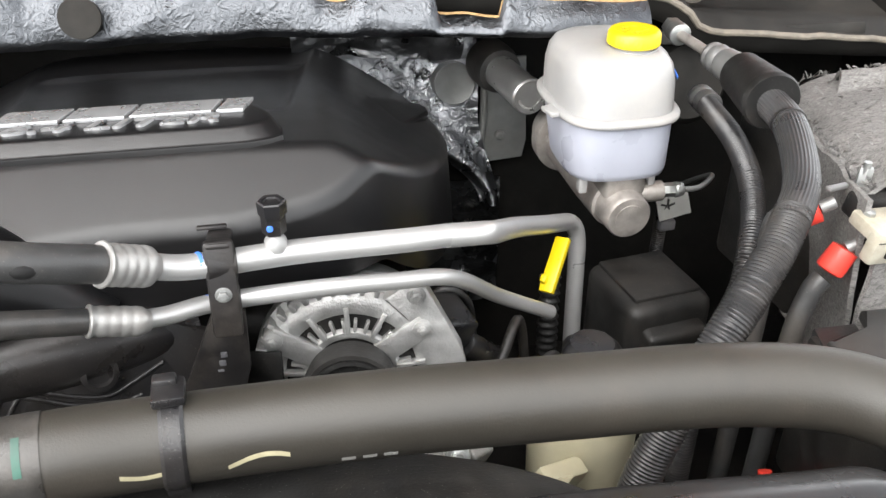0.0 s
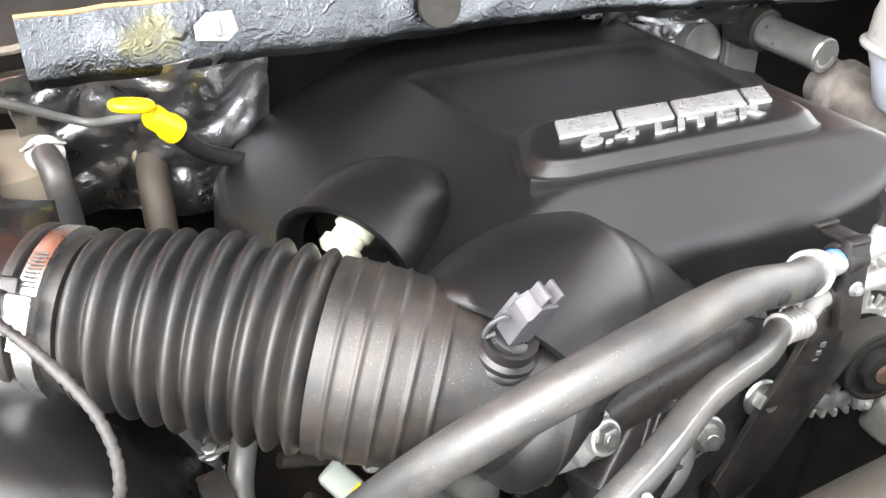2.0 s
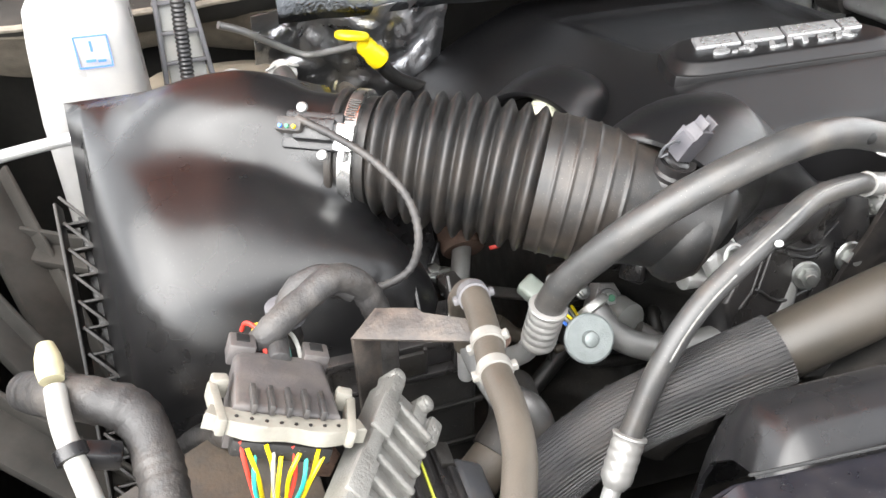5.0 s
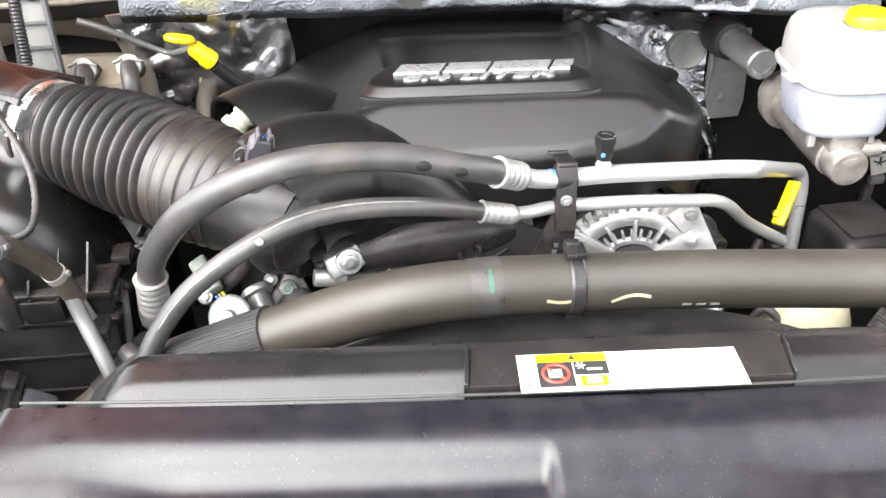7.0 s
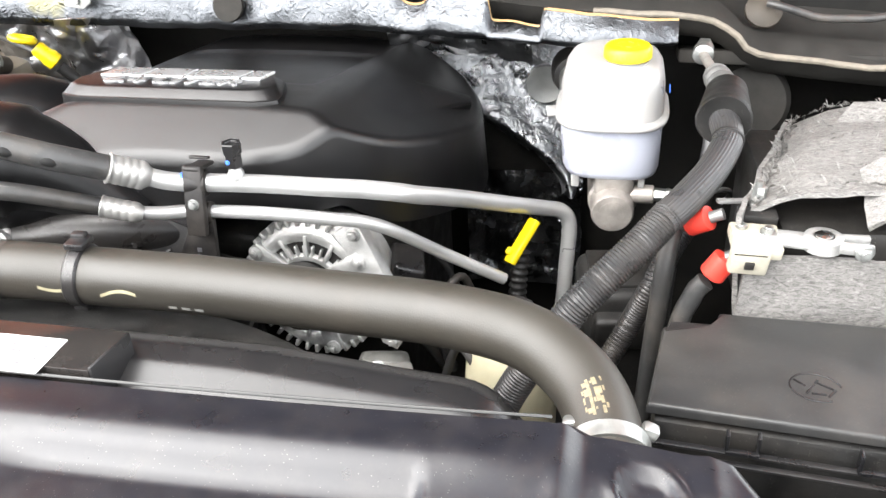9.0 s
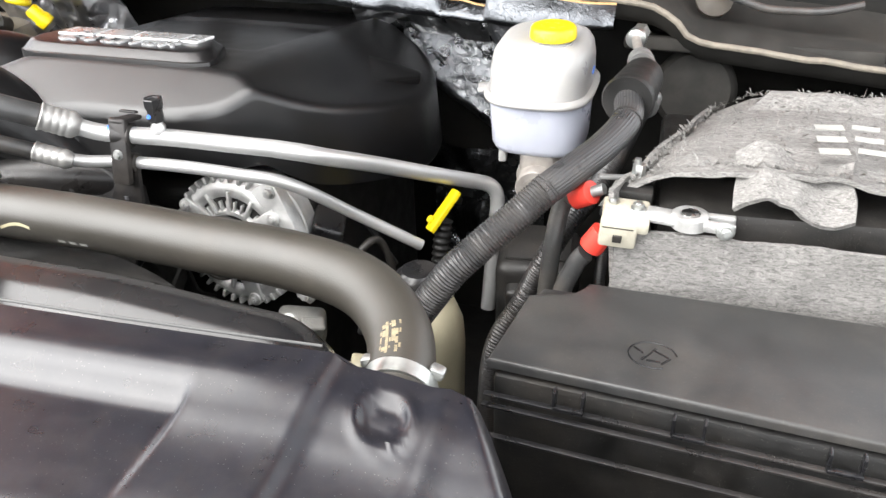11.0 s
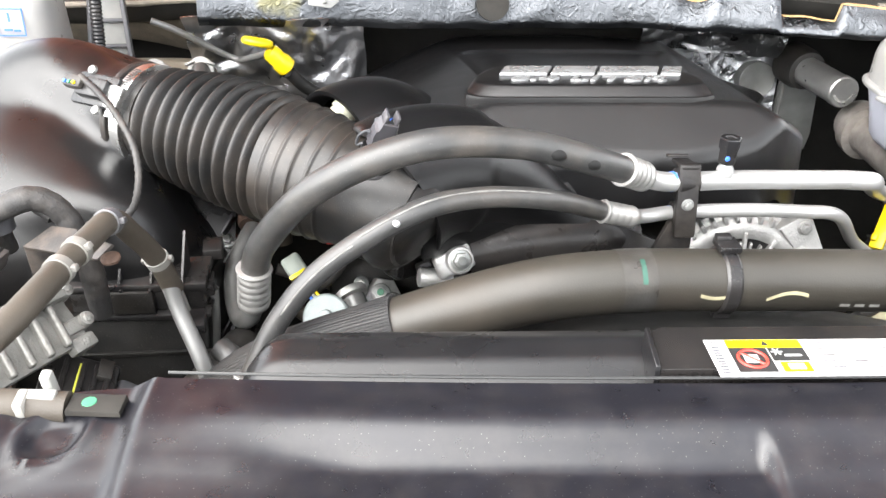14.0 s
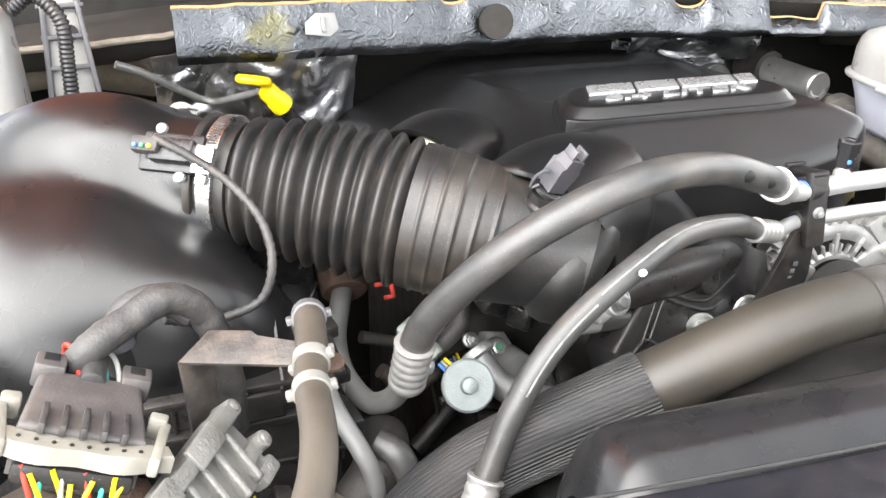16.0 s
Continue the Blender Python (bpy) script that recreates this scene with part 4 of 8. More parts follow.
for p, d, r, mm in (((-0.072, 0.5535, 1.2675), (0.06, 0.02, -0.01), 0.0101, M_BLUE), ((-0.070, 0.554, 1.2325), (0.05, 0.02, 0), 0.0069, M_BLUE), ((-0.104, 0.5395, 1.279), (0.06, 0.02, -0.02), 0.0123, M_GREEN)):
    if mm is M_BLUE:
        bm = lathe(B(), p, d, [(0, r * 0.99), (0.0003, r * 1.01), (0.0028, r * 1.01), (0.003, r * 0.98)], 24)
        part("paint_band", bm, mm, ac_hi)

# bracket that holds both lines
brk = thing("line_bracket", (-0.055, 0.56, 1.1), "black steel bracket clamping two aluminium pipes", "bracket")
bm = B()
box(bm, (-0.055, 0.546, 1.250), (0.022, 0.010, 0.076), (-12, 0, 0), 0.003)
box(bm, (-0.055, 0.566, 1.281), (0.018, 0.038, 0.005), (-12, 0, 0), 0.002)
box(bm, (-0.060, 0.580, 1.284), (0.022, 0.006, 0.003), (-12, 0, 0), 0.001)
lathe(bm, (-0.066, 0.556, 1.266), (1, 0.15, -0.05), [(0, 0.0105), (0.0004, 0.0135), (0.001, 0.0142), (0.021, 0.0142), (0.0216, 0.0135), (0.022, 0.0105)], 24)
lathe(bm, (-0.066, 0.556, 1.232), (1, 0.05, 0), [(0, 0.007), (0.0004, 0.0105), (0.001, 0.0112), (0.021, 0.0112), (0.0216, 0.0105), (0.022, 0.007)], 24)
part("clamp", bm, M_BRACKET, brk)
hex_bolt("clamp_bolt", (-0.055, 0.5405, 1.248), (0, -1, 0.1), 0.0042, brk, M_GREYMETAL)
bm = B()
prism(bm, [(-0.012, 0), (0.013, 0), (0.012, -0.05), (-0.006, -0.11), (-0.03, -0.16), (-0.075, -0.19), (-0.09, -0.16), (-0.062, -0.10), (-0.036, -0.055)], -0.003, 0.003, frame_of((1, 0, 0), (0, 0.1, 1), (-0.055, 0.553, 1.225)), 0.001)
part("arm", bm, M_BRACKET, brk)
for k in range(3):
    bm = B()
    box(bm, (-0.062 - 0.002 * k, 0.5455, 1.190 - 0.008 * k), (0.005, 0.0012, 0.005), (0, 0, 0), 0.0003)
    part("stamped_mark", bm, M_GREY, brk)

# ---- alternator ----
alt = thing("alternator", (0.045, 0.62, 1.0), "cast aluminium alternator with finned vents and pulley", "alternator")
AC = Vector((0.039, 0.598, 1.117))
AD = Vector((-0.12, -1.0, 0.10)).normalized()
bm = B()
lathe(bm, AC - AD * 0.10, AD, [(0.03, 0.070), (0.035, 0.078), (0.06, 0.080), (0.062, 0.078), (0.07, 0.078), (0.072, 0.0865), (0.088, 0.0865), (0.094, 0.080), (0.0955, 0.062), (0.096, 0.03)], 56)
body = part("housing", bm, M_CAST, alt)
am = frame_of(Vector((1, -0.12, 0)), Vector((0, 0.1, 1)), AC)
for k in range(40):
    a = 2 * math.pi * k / 40
    bm = B()
    box(bm, None, (0.0095, 0.0046, 0.016), bev=0.0012, m=am @ pose(0.0815 * math.cos(a), 0.0815 * math.sin(a), -0.005, 0, 0, math.degrees(a)))
    part("vent_fin", bm, M_CAST, body)
for k in range(30):
    a = 2 * math.pi * k / 30
    bm = B()
    box(bm, None, (0.0125, 0.0030, 0.007), bev=0.001, m=am @ pose(0.0475 * math.cos(a), 0.0475 * math.sin(a), 0.001, 0, 0, math.degrees(a)))
    part("comb_tooth", bm, M_CAST, body)
for a in (8, 62, 92, 122, 178, 245, 262, 320):
    bm = B()
    box(bm, None, (0.026, 0.0042, 0.008), bev=0.001, m=am @ pose(0.053 * math.cos(radians(a)), 0.053 * math.sin(radians(a)), 0.002, 0, 0, a))
    part("face_spoke", bm, M_CAST, body)
# dark disc stands in for the shade inside the vent openings
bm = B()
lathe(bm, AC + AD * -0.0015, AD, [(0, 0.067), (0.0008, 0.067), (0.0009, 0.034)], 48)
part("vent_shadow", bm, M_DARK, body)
bm = B()
lathe(bm, AC - AD * 0.004, AD, [(0, 0.057), (0.005, 0.058), (0.0075, 0.061), (0.008, 0.070), (0.005, 0.076), (0, 0.080)], 56)
part("face_rim", bm, M_CAST, body)
bm = B()
lathe(bm, AC - AD * 0.004, AD, [(0, 0.034), (0.007, 0.035), (0.008, 0.037), (0.008, 0.041), (0.006, 0.043), (0, 0.044)], 48)
part("inner_ring", bm, M_CAST, body)
for a in (35, 150, 215, 290):
    bm = B()
    t = math.radians(a)
    box(bm, None, (0.05, 0.022, 0.009), bev=0.002, m=am @ pose(0.056 * math.cos(t), 0.056 * math.sin(t), 0.002, 0, 0, a))
    q = am @ Vector((0.076 * math.cos(t), 0.076 * math.sin(t), 0))
    cyl(bm, q - AD * 0.02, q + AD * 0.009, 0.0095, 0.0085, 20, 0.0015)
    part("mount_arm", bm, M_CAST, body)
    hex_bolt("bolt", q + AD * 0.008, AD, 0.0042, body, M_CAST)
bm = B()
prism(bm, [(0.030, 0.072), (0.052, 0.088), (0.066, 0.084), (0.098, 0.020), (0.112, -0.045), (0.104, -0.062), (0.086, -0.056), (0.074, -0.010), (0.060, 0.045)], -0.012, 0.005, am, 0.0025)
plate_ = part("mount_plate", bm, M_CAST, alt, "triangular cast mounting plate")
for x, y in ((0.058, 0.076), (0.100, -0.050)):
    hex_bolt("bolt", am @ Vector((x, y, 0.005)), AD, 0.0055, plate_, M_CAST)
bm = B()
prof = [(0.0, 0.026), (0.006, 0.030), (0.012, 0.0335)]
for k in range(6):
    prof += [(0.013 + 0.0042 * k, 0.0345), (0.0148 + 0.0042 * k, 0.0315), (0.0165 + 0.0042 * k, 0.0345)]
prof += [(0.040, 0.0345), (0.041, 0.031), (0.036, 0.030), (0.036, 0.021), (0.046, 0.0205), (0.048, 0.015), (0.047, 0.011)]
lathe(bm, AC, AD, prof, 44)
pulley = part("pulley", bm, M_DARK, alt, "dark ribbed belt pulley")
bm = B()
lathe(bm, AC + AD * 0.046, AD, [(0, 0.0105), (0.0025, 0.0105), (0.003, 0.009)], 24)
part("pulley_nut", bm, M_RUST, pulley, "rusty pulley nut")
bm = B()
C0 = AC + AD * 0.026
arc = [math.radians(-10 + 170 * k / 18) for k in range(19)]
prism(bm, [(0.0352 * math.cos(a), 0.0352 * math.sin(a)) for a in arc[::-1]] + [(0.0392 * math.cos(a), 0.0392 * math.sin(a)) for a in arc] + [(-0.115, -0.13), (-0.109, -0.133)], -0.012, 0.012, frame_of(Vector((1, -0.12, 0)), Vector((0, 0.1, 1)), C0), 0.001)
solid("drive_belt", bm, M_BELT, "black ribbed rubber drive belt over the pulley", "belt")

# ---- upper radiator hose ----
RAD = [(-0.522, 0.392, 1.02), (-0.520, 0.390, 1.075), (-0.503, 0.384, 1.122), (-0.472, 0.379, 1.158), (-0.435, 0.375, 1.182), (-0.326, 0.362, 1.232), (-0.235, 0.360, 1.263), (-0.155, 0.366, 1.269), (-0.069, 0.376, 1.263), (0.038, 0.376, 1.262),
       (0.152, 0.370, 1.261), (0.248, 0.359, 1.264), (0.318, 0.340, 1.262), (0.362, 0.300, 1.254), (0.380, 0.250, 1.243), (0.382, 0.225, 1.238)]
radhose = thing("radiator_hose", (0.0, 0.37, 1.1), "thick brown-black rubber upper radiator hose", "hose")
part("hose", hose(RAD, 0.0255, 32), M_RADHOSE, radhose)
rp, rl = resample(spline(RAD, 10), 0.002)
i0, i1 = 0, min(range(len(rp)), key=lambda i: abs(rp[i].x + 0.335))
bm = B()
sl = rp[i0:i1]
tube(bm, sl, 0.0275, 40)
sleeve = part("braided_sleeve", bm, M_SLEEVE, radhose, "black braided fabric sleeve")
for k in range(60):
    bm = B()
    a = 2 * math.pi * k / 60
    pts = []
    for j, p in enumerate(sl):
        t = (rp[min(j + 2, len(rp) - 1)] - rp[max(j - 2, 0)]).normalized()
        s = t.cross(Vector((0, 0, 1))).normalized()
        o = t.cross(s)
        aa = a + 0.002 * j
        pts.append(p + (s * math.cos(aa) + o * math.sin(aa)) * 0.0276)
    tube(bm, pts[::2], lambda u, s: 0.0010 + 0.00025 * math.sin(s * 1500 + 3 * k), 5)
    part("cord", bm, M_SLEEVE, sleeve)
bm = B()
k0 = min(range(len(rp)), key=lambda i: abs(rp[i].x + 0.084))
band = rp[k0:k0 + 8]
tube(bm, band, lambda u, s: 0.0278 if 0.05 < u < 0.95 else 0.0262, 36)
clipb = part("band_clip", bm, M_PLASTIC, radhose, "black plastic band clip")
bm = B()
q = band[4]
box(bm, (q.x, q.y + 0.004, q.z + 0.0305), (0.018, 0.020, 0.006), (0, 0, 3), 0.0015)
box(bm, (q.x - 0.002, q.y + 0.010, q.z + 0.034), (0.013, 0.008, 0.006), (0, 0, 3), 0.0015)
part("buckle", bm, M_PLASTIC, clipb)
bm = B()
box(bm, (q.x - 0.001, q.y - 0.008, q.z - 0.045), (0.014, 0.008, 0.05), (12, 0, 0), 0.002)
part("clip_foot", bm, M_PLASTIC, clipb)


def fx(x):
    """The fraction of the hose's length at which it passes x."""
    return min(range(len(rp)), key=lambda i: abs(rp[i].x - x)) / len(rp)


def on_hose(name, frac0, frac1, ang, width, material, label="", r=0.0257, drift=0.0):
    """A thin painted strip on the hose's skin between two fractions of its length."""
    bm = B()
    a, b = int(len(rp) * frac0), int(len(rp) * frac1) + 1
    seg = rp[a:b + 1]

    def f(u, v):
        x = u * (len(seg) - 1)
        i = min(len(seg) - 2, int(x))
        p = seg[i].lerp(seg[i + 1], x - i)
        t = (seg[i + 1] - seg[i]).normalized()
        s = t.cross(Vector((0, 0, 1))).normalized()
        aa = radians(ang + drift * math.sin(u * 2.5) + width * (v - 0.5))
        return p + (s * math.cos(aa) + s.cross(t) * math.sin(aa)) * r
    grid(bm, 14, max(9, int(width / 5)), f)
    return part(name, bm, material, radhose, label)


on_hose("green_mark", fx(-0.153), fx(-0.150), 48, 46, M_MARK, "faded green paint mark", 0.0264)
on_hose("tape_band", fx(-0.166), fx(-0.142), 30, 240, M_WORNTAPE, "dark tape band", 0.0260)
on_hose("paint_stripe", fx(-0.106), fx(-0.086), 2, 7, M_STRIPE, "pale painted stripe", drift=-5)
on_hose("paint_stripe", fx(-0.048), fx(-0.016), -6, 7, M_STRIPE, "pale painted stripe", drift=14)
for a in (0.014, 0.026, 0.038):
    on_hose("stamp_bar", fx(a), fx(a + 0.007), -20, 8, M_LIGHT, r=0.0258)
for row in range(4):
    for k in range(7):
        w = 3.2 + 1.8 * ((k * 5 + row * 3) % 3)
        if (k + 2 * row) % 5:
            on_hose("stamp_bar", 0.938 + 0.0065 * row + 0.0015 * (k % 2), 0.9405 + 0.0065 * row + 0.0012 * (k % 3), 58 + 5.5 * k, w, M_STAMP)
end = Vector(RAD[-2])
ed = (Vector(RAD[-1]) - Vector(RAD[-2])).normalized()
bm = B()
lathe(bm, end - ed * 0.006, ed, [(0, 0.0258), (0.0006, 0.0275), (0.012, 0.0275), (0.0126, 0.0258)], 36)
rc = part("spring_clamp", bm, M_ZINC, radhose, "bright steel spring clamp")
for s in (-1, 1):
    bm = B()
    box(bm, (end.x + s * 0.0255, end.y + 0.010, end.z + 0.012), (0.012, 0.011, 0.009), (0, 20 * s, 0), 0.003)
    part("clamp_ear", bm, M_ZINC, rc)

# ---- fan shroud and radiator cover ----
shroud = thing("fan_shroud", (-0.05, 0.28, 0.8), "black plastic fan shroud with rounded top", "fan shroud")


SHROUD = ((0.20, 1.215), (0.205, 1.250), (0.212, 1.267), (0.224, 1.281), (0.240, 1.2895), (0.259, 1.2915), (0.279, 1.283), (0.296, 1.262), (0.303, 1.238), (0.306, 1.21), (0.312, 1.16))


def shroud_point(u, v):
    x = -0.445 + 0.775 * u
    i = v * (len(SHROUD) - 1)
    k = min(len(SHROUD) - 2, int(i))
    y = SHROUD[k][0] + (SHROUD[k + 1][0] - SHROUD[k][0]) * (i - k)
    z = SHROUD[k][1] + (SHROUD[k + 1][1] - SHROUD[k][1]) * (i - k)
    e = max(0, 1 - min((x + 0.445) / 0.035, (0.33 - x) / 0.06))
    z -= 0.014 * smooth01(0.10, 0.31, x) + 0.03 * e ** 2.5
    return Vector((x, y - 0.02 * e ** 2.5, z))


def ring_point(u, v):
    """The fan ring behind the shroud: an arched shelf that turns down at its rear edge."""
    x = -0.335 + 0.50 * u
    g = max(0, 1 - ((x + 0.075) / 0.265) ** 2) ** 0.6
    w = min(1, v / 0.75)
    y = 0.300 + (0.004 + 0.092 * g) * w + 0.006 * g * max(0, v - 0.75) / 0.25
    z = 1.215 + 0.028 * g - 0.016 * w ** 2 - (0.20 * ((v - 0.75) / 0.25) ** 1.3 if v > 0.75 else 0)
    return Vector((x, y, z))


bm = B()
grid(bm, 90, 44, shroud_point)
thicken(bm, 0.003)
part("panel", bm, M_SHROUD, shroud, sharp=55)
bm = B()
grid(bm, 70, 40, ring_point)
thicken(bm, 0.003)
part("fan_ring", bm, M_DARK, shroud, "dull black fan ring", 55)
bm = B()
prism(bm, [(-0.175, 0.205), (0.043, 0.205), (0.048, 0.246), (0.043, 0.250), (-0.165, 0.250), (-0.172, 0.244)], 1.262, 1.3060, Matrix.Identity(4), 0.001)
part("label_seat", bm, M_SEAT, shroud)
for pts in ([(-0.1785, 0.205), (-0.1755, 0.205), (-0.1725, 0.246), (-0.1755, 0.246)], [(0.0435, 0.205), (0.0455, 0.205), (0.0505, 0.246), (0.0485, 0.246)]):
    bm = B()
    prism(bm, pts, 1.262, 1.3085, Matrix.Identity(4), 0.0008)
    part("seat_end", bm, M_SHROUD, shroud)

# warning label on the seat
decal = thing("warning_label", (-0.065, 0.22, 1.31), "white paper service label with yellow and black panels", "label")
LZ = 1.3066


def lab(name, x0, x1, y0, y1, material, parent, dz=0.0, label="", slant=0.0, r=0.0):
    bm = B()
    prism(bm, [(x0, y0), (x1, y0), (x1 + slant, y1), (x0 + slant, y1)], LZ + dz, LZ + dz + 0.0003, Matrix.Identity(4), 0)
    return part(name, bm, material, parent, label)


lab("paper", -0.141, 0.011, 0.196, 0.2335, M_PAPER, decal)
lab("yellow_band", -0.128, -0.080, 0.2245, 0.2325, M_YELLOW, decal, 0.0006, "yellow heading band")
lab("symbol_panel", -0.128, -0.104, 0.200, 0.2240, M_INK, decal, 0.0006, "black panel with red ring")
lab("symbol_panel", -0.103, -0.080, 0.211, 0.2240, M_INK, decal, 0.0006, "black panel")
lab("yellow_block", -0.100, -0.082, 0.200, 0.2095, M_YELLOW, decal, 0.0006)
bm = B()
prism(bm, [(-0.106, 0.2262), (-0.101, 0.2262), (-0.1035, 0.2312)], LZ + 0.001, LZ + 0.0014)
part("warning_triangle", bm, M_INK, decal)
bm = B()
rr = [Vector((-0.116 + 0.0088 * math.cos(a), 0.2125 + 0.0088 * math.sin(a), LZ + 0.0012)) for a in (2 * math.pi * k / 28 for k in range(29))]
tube(bm, rr, 0.0010, 6)
tube(bm, [Vector((-0.122, 0.2185, LZ + 0.0012)), Vector((-0.110, 0.2065, LZ + 0.0012))], 0.0009, 6)
part("red_ring", bm, M_RED, decal)
lab("white_symbol", -0.121, -0.112, 0.2085, 0.2165, M_PAPER, decal, 0.0010)
bm = B()
for k in range(3):
    a = math.pi * k / 3
    box(bm, (-0.0985, 0.2195, LZ + 0.0012), (0.007, 0.0008, 0.0003), (0, 0, math.degrees(a)), 0)
part("white_star", bm, M_PAPER, decal)
lab("text_bar", -0.0945, -0.084, 0.2150, 0.2168, M_PAPER, decal, 0.0010)
lab("white_block", -0.096, -0.086, 0.202, 0.2075, M_PAPER, decal, 0.0010)
for r_, cs in ((0.229, (-0.070, -0.050)), (0.223, (-0.072, -0.030, -0.006)), (0.2165, (-0.070, -0.045, -0.022)), (0.210, (-0.072, -0.052, -0.030, -0.006)), (0.204, (-0.068, -0.040, -0.012))):
    for c_ in cs:
        lab("text_bar", c_, c_ + 0.008, r_, r_ + 0.0009, M_GREY, decal, 0.0006)
for k in range(12):
    lab("code_bar", -0.1385, -0.1335, 0.199 + 0.0028 * k, 0.2002 + 0.0028 * k, M_GREY, decal, 0.0006)

# front radiator cover
rcov = thing("radiator_cover", (-0.05, 0.1, 1.2), "glossy black moulded radiator top cover with raised ribs", "radiator cover")


def cov_y(x):
    d = abs(x + 0.065)
    return 0.207 + 0.011 * min(1.0, d / 0.42) ** 2 - 0.012 * smooth01(0.43, 0.53, d)


def cov_point(u, v):
    t = 2 * u - 1
    yy = 0.012 + 0.39 * v
    x = -0.065 + t * (0.520 + 0.55 * min(yy, 0.2))
    ax = abs(x + 0.065)
    far = ax / (0.520 + 0.55 * min(yy, 0.2))
    y = cov_y(x) - yy
    z = 1.302 - 0.0085 * smooth01(0.035, 0.085, yy) - 0.18 * max(0, yy - 0.075) + 0.10 * smooth01(0.09, 0.15, yy) * 0.06 - 0.3 * max(0, yy - 0.165)
    for x0, x1 in ((-0.405, -0.128), (0.002, 0.277)):
        w = smooth01(x0 - 0.03, x0 + 0.05, x) * (1 - smooth01(x1 - 0.0045, x1 + 0.0045, x)) * smooth01(0.050, 0.070, yy) * (1 - smooth01(0.140, 0.165, yy))
        z += (1.2855 - z) * w
    z += 0.002 * math.exp(-((yy - 0.040) / 0.012) ** 2) * (1 - smooth01(0.36, 0.41, ax))
    # corner steps with a raised shoulder
    z += 0.004 * math.exp(-((ax - 0.418) / 0.007) ** 2) + 0.003 * math.exp(-((ax - 0.500) / 0.008) ** 2)
    z -= 0.008 * smooth01(0.404, 0.434, ax)
    z -= 0.05 * smooth01(0.965, 1.02, far) ** 1.5
    r = math.hypot(ax - 0.466, yy - 0.046)
    z -= 0.005 * (1 - smooth01(0.012, 0.018, r))
    z += 0.002 * math.exp(-((r - 0.020) / 0.003) ** 2)
    return Vector((x, y, z))


bm = B()
grid(bm, 420, 70, cov_point)
thicken(bm, 0.003)
part("panel", bm, M_GLOSS, rcov, sharp=60)
bm = B()
edge2 = [Vector((x, cov_y(x) - 0.008, 1.3035)) for x in [-0.475 + 0.82 * k / 80 for k in range(81)]]
tube(bm, edge2, 0.0011, 8)
part("rear_lip", bm, mat("lip_highlight_plastic", (0.02, 0.02, 0.02), 0.14, 0, 0.1, 60, 0.05), rcov, "thin polished rear lip")
bm = B()
grid(bm, 80, 4, lambda u, v: cov_point(u, 0.0) + Vector((0, 0.003 - 0.002 * v, -0.002 - 0.05 * v)))
thicken(bm, 0.002)
part("rear_wall", bm, M_GLOSS, rcov)

# ---- foil heat shields ----
FOIL = [(-0.628, 1.000, 1.303, 1.362), (-0.54, 1.008, 1.300, 1.360), (-0.457, 1.014, 1.298, 1.358), (-0.33, 1.026, 1.294, 1.354), (-0.21, 1.032, 1.292, 1.352), (-0.08, 1.024, 1.296, 1.352),
        (0.05, 1.000, 1.300, 1.351), (0.17, 0.974, 1.302, 1.347), (0.28, 0.944, 1.303, 1.340), (0.37, 0.932, 1.306, 1.334), (0.44, 0.938, 1.310, 1.330)]
lo = spline([(x, y, a) for x, y, a, b in FOIL], 24)
hi = spline([(x, y, b) for x, y, a, b in FOIL], 24)


def notch(x):
    """How far the top edge of the shield is cut down at x."""
    d = 0.0
    d += 0.020 * math.sqrt(max(0, 1 - ((x - 0.075) / 0.026) ** 2))
    d += 0.026 * (smooth01(0.185, 0.190, x) - smooth01(0.262, 0.267, x))
    d += 0.018 * math.sqrt(max(0, 1 - ((x + 0.265) / 0.02) ** 2)) * 0.5
    return d


def foil_point(u, v):
    i = min(len(lo) - 1, int(round(u * (len(lo) - 1))))
    a, b = lo[i], hi[i]
    top = b.z - notch(a.x)
    w = v
    z = a.z - 0.004 + (top - a.z + 0.004) * w
    y = a.y + 0.020 * (1 - math.cos(w * 1.4)) + 0.010 * max(0, 0.15 - w) * 4
    p = Vector((a.x, y, z))
    return p + Vector((0, wob(p, 20, 0.0030) + wob(p, 75, 0.0006) + abs(wob(p, 11, 0.006)), wob(p + Vector((5, 0, 0)), 30, 0.0022)))


shield = thing("cowl_heat_shield", (-0.1, 1.02, 1.3), "crinkled silver foil heat shield with tan felt edge", "heat shield")
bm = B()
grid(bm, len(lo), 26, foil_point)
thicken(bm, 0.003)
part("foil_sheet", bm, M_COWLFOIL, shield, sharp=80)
bm = B()
tube(bm, [foil_point(i / (len(lo) - 1), 1.0) + Vector((0, 0.003, 0.0015)) for i in range(len(lo))], 0.0026, 8)
part("felt_edge", bm, M_TAN, shield, "tan felt edging")
# no real opening: the round hole's shade is this disc's dark colour
bm = B()
lathe(bm, (-0.213, 1.024, 1.325), (0, -0.93, 0.30), [(0, 0.0235), (0.0075, 0.0235), (0.008, 0.022), (0.006, 0.012)], 40)
part("hole_disc", bm, M_BODY, shield, "dark disc drawn for a round hole in the foil")
bm = B()
m = pose(-0.452, 1.004, 1.338, 68, 0, 4)
prism(bm, [(-0.021, -0.010), (0.010, -0.015), (0.022, -0.006), (0.019, 0.014), (-0.006, 0.015), (-0.020, 0.004)], 0, 0.002, m, 0.0006)
box(bm, None, (0.005, 0.018, 0.006), bev=0.001, m=m @ pose(0.002, 0, 0.004))
part("push_clip", bm, M_GREYMETAL, shield, "grey metal push clip")

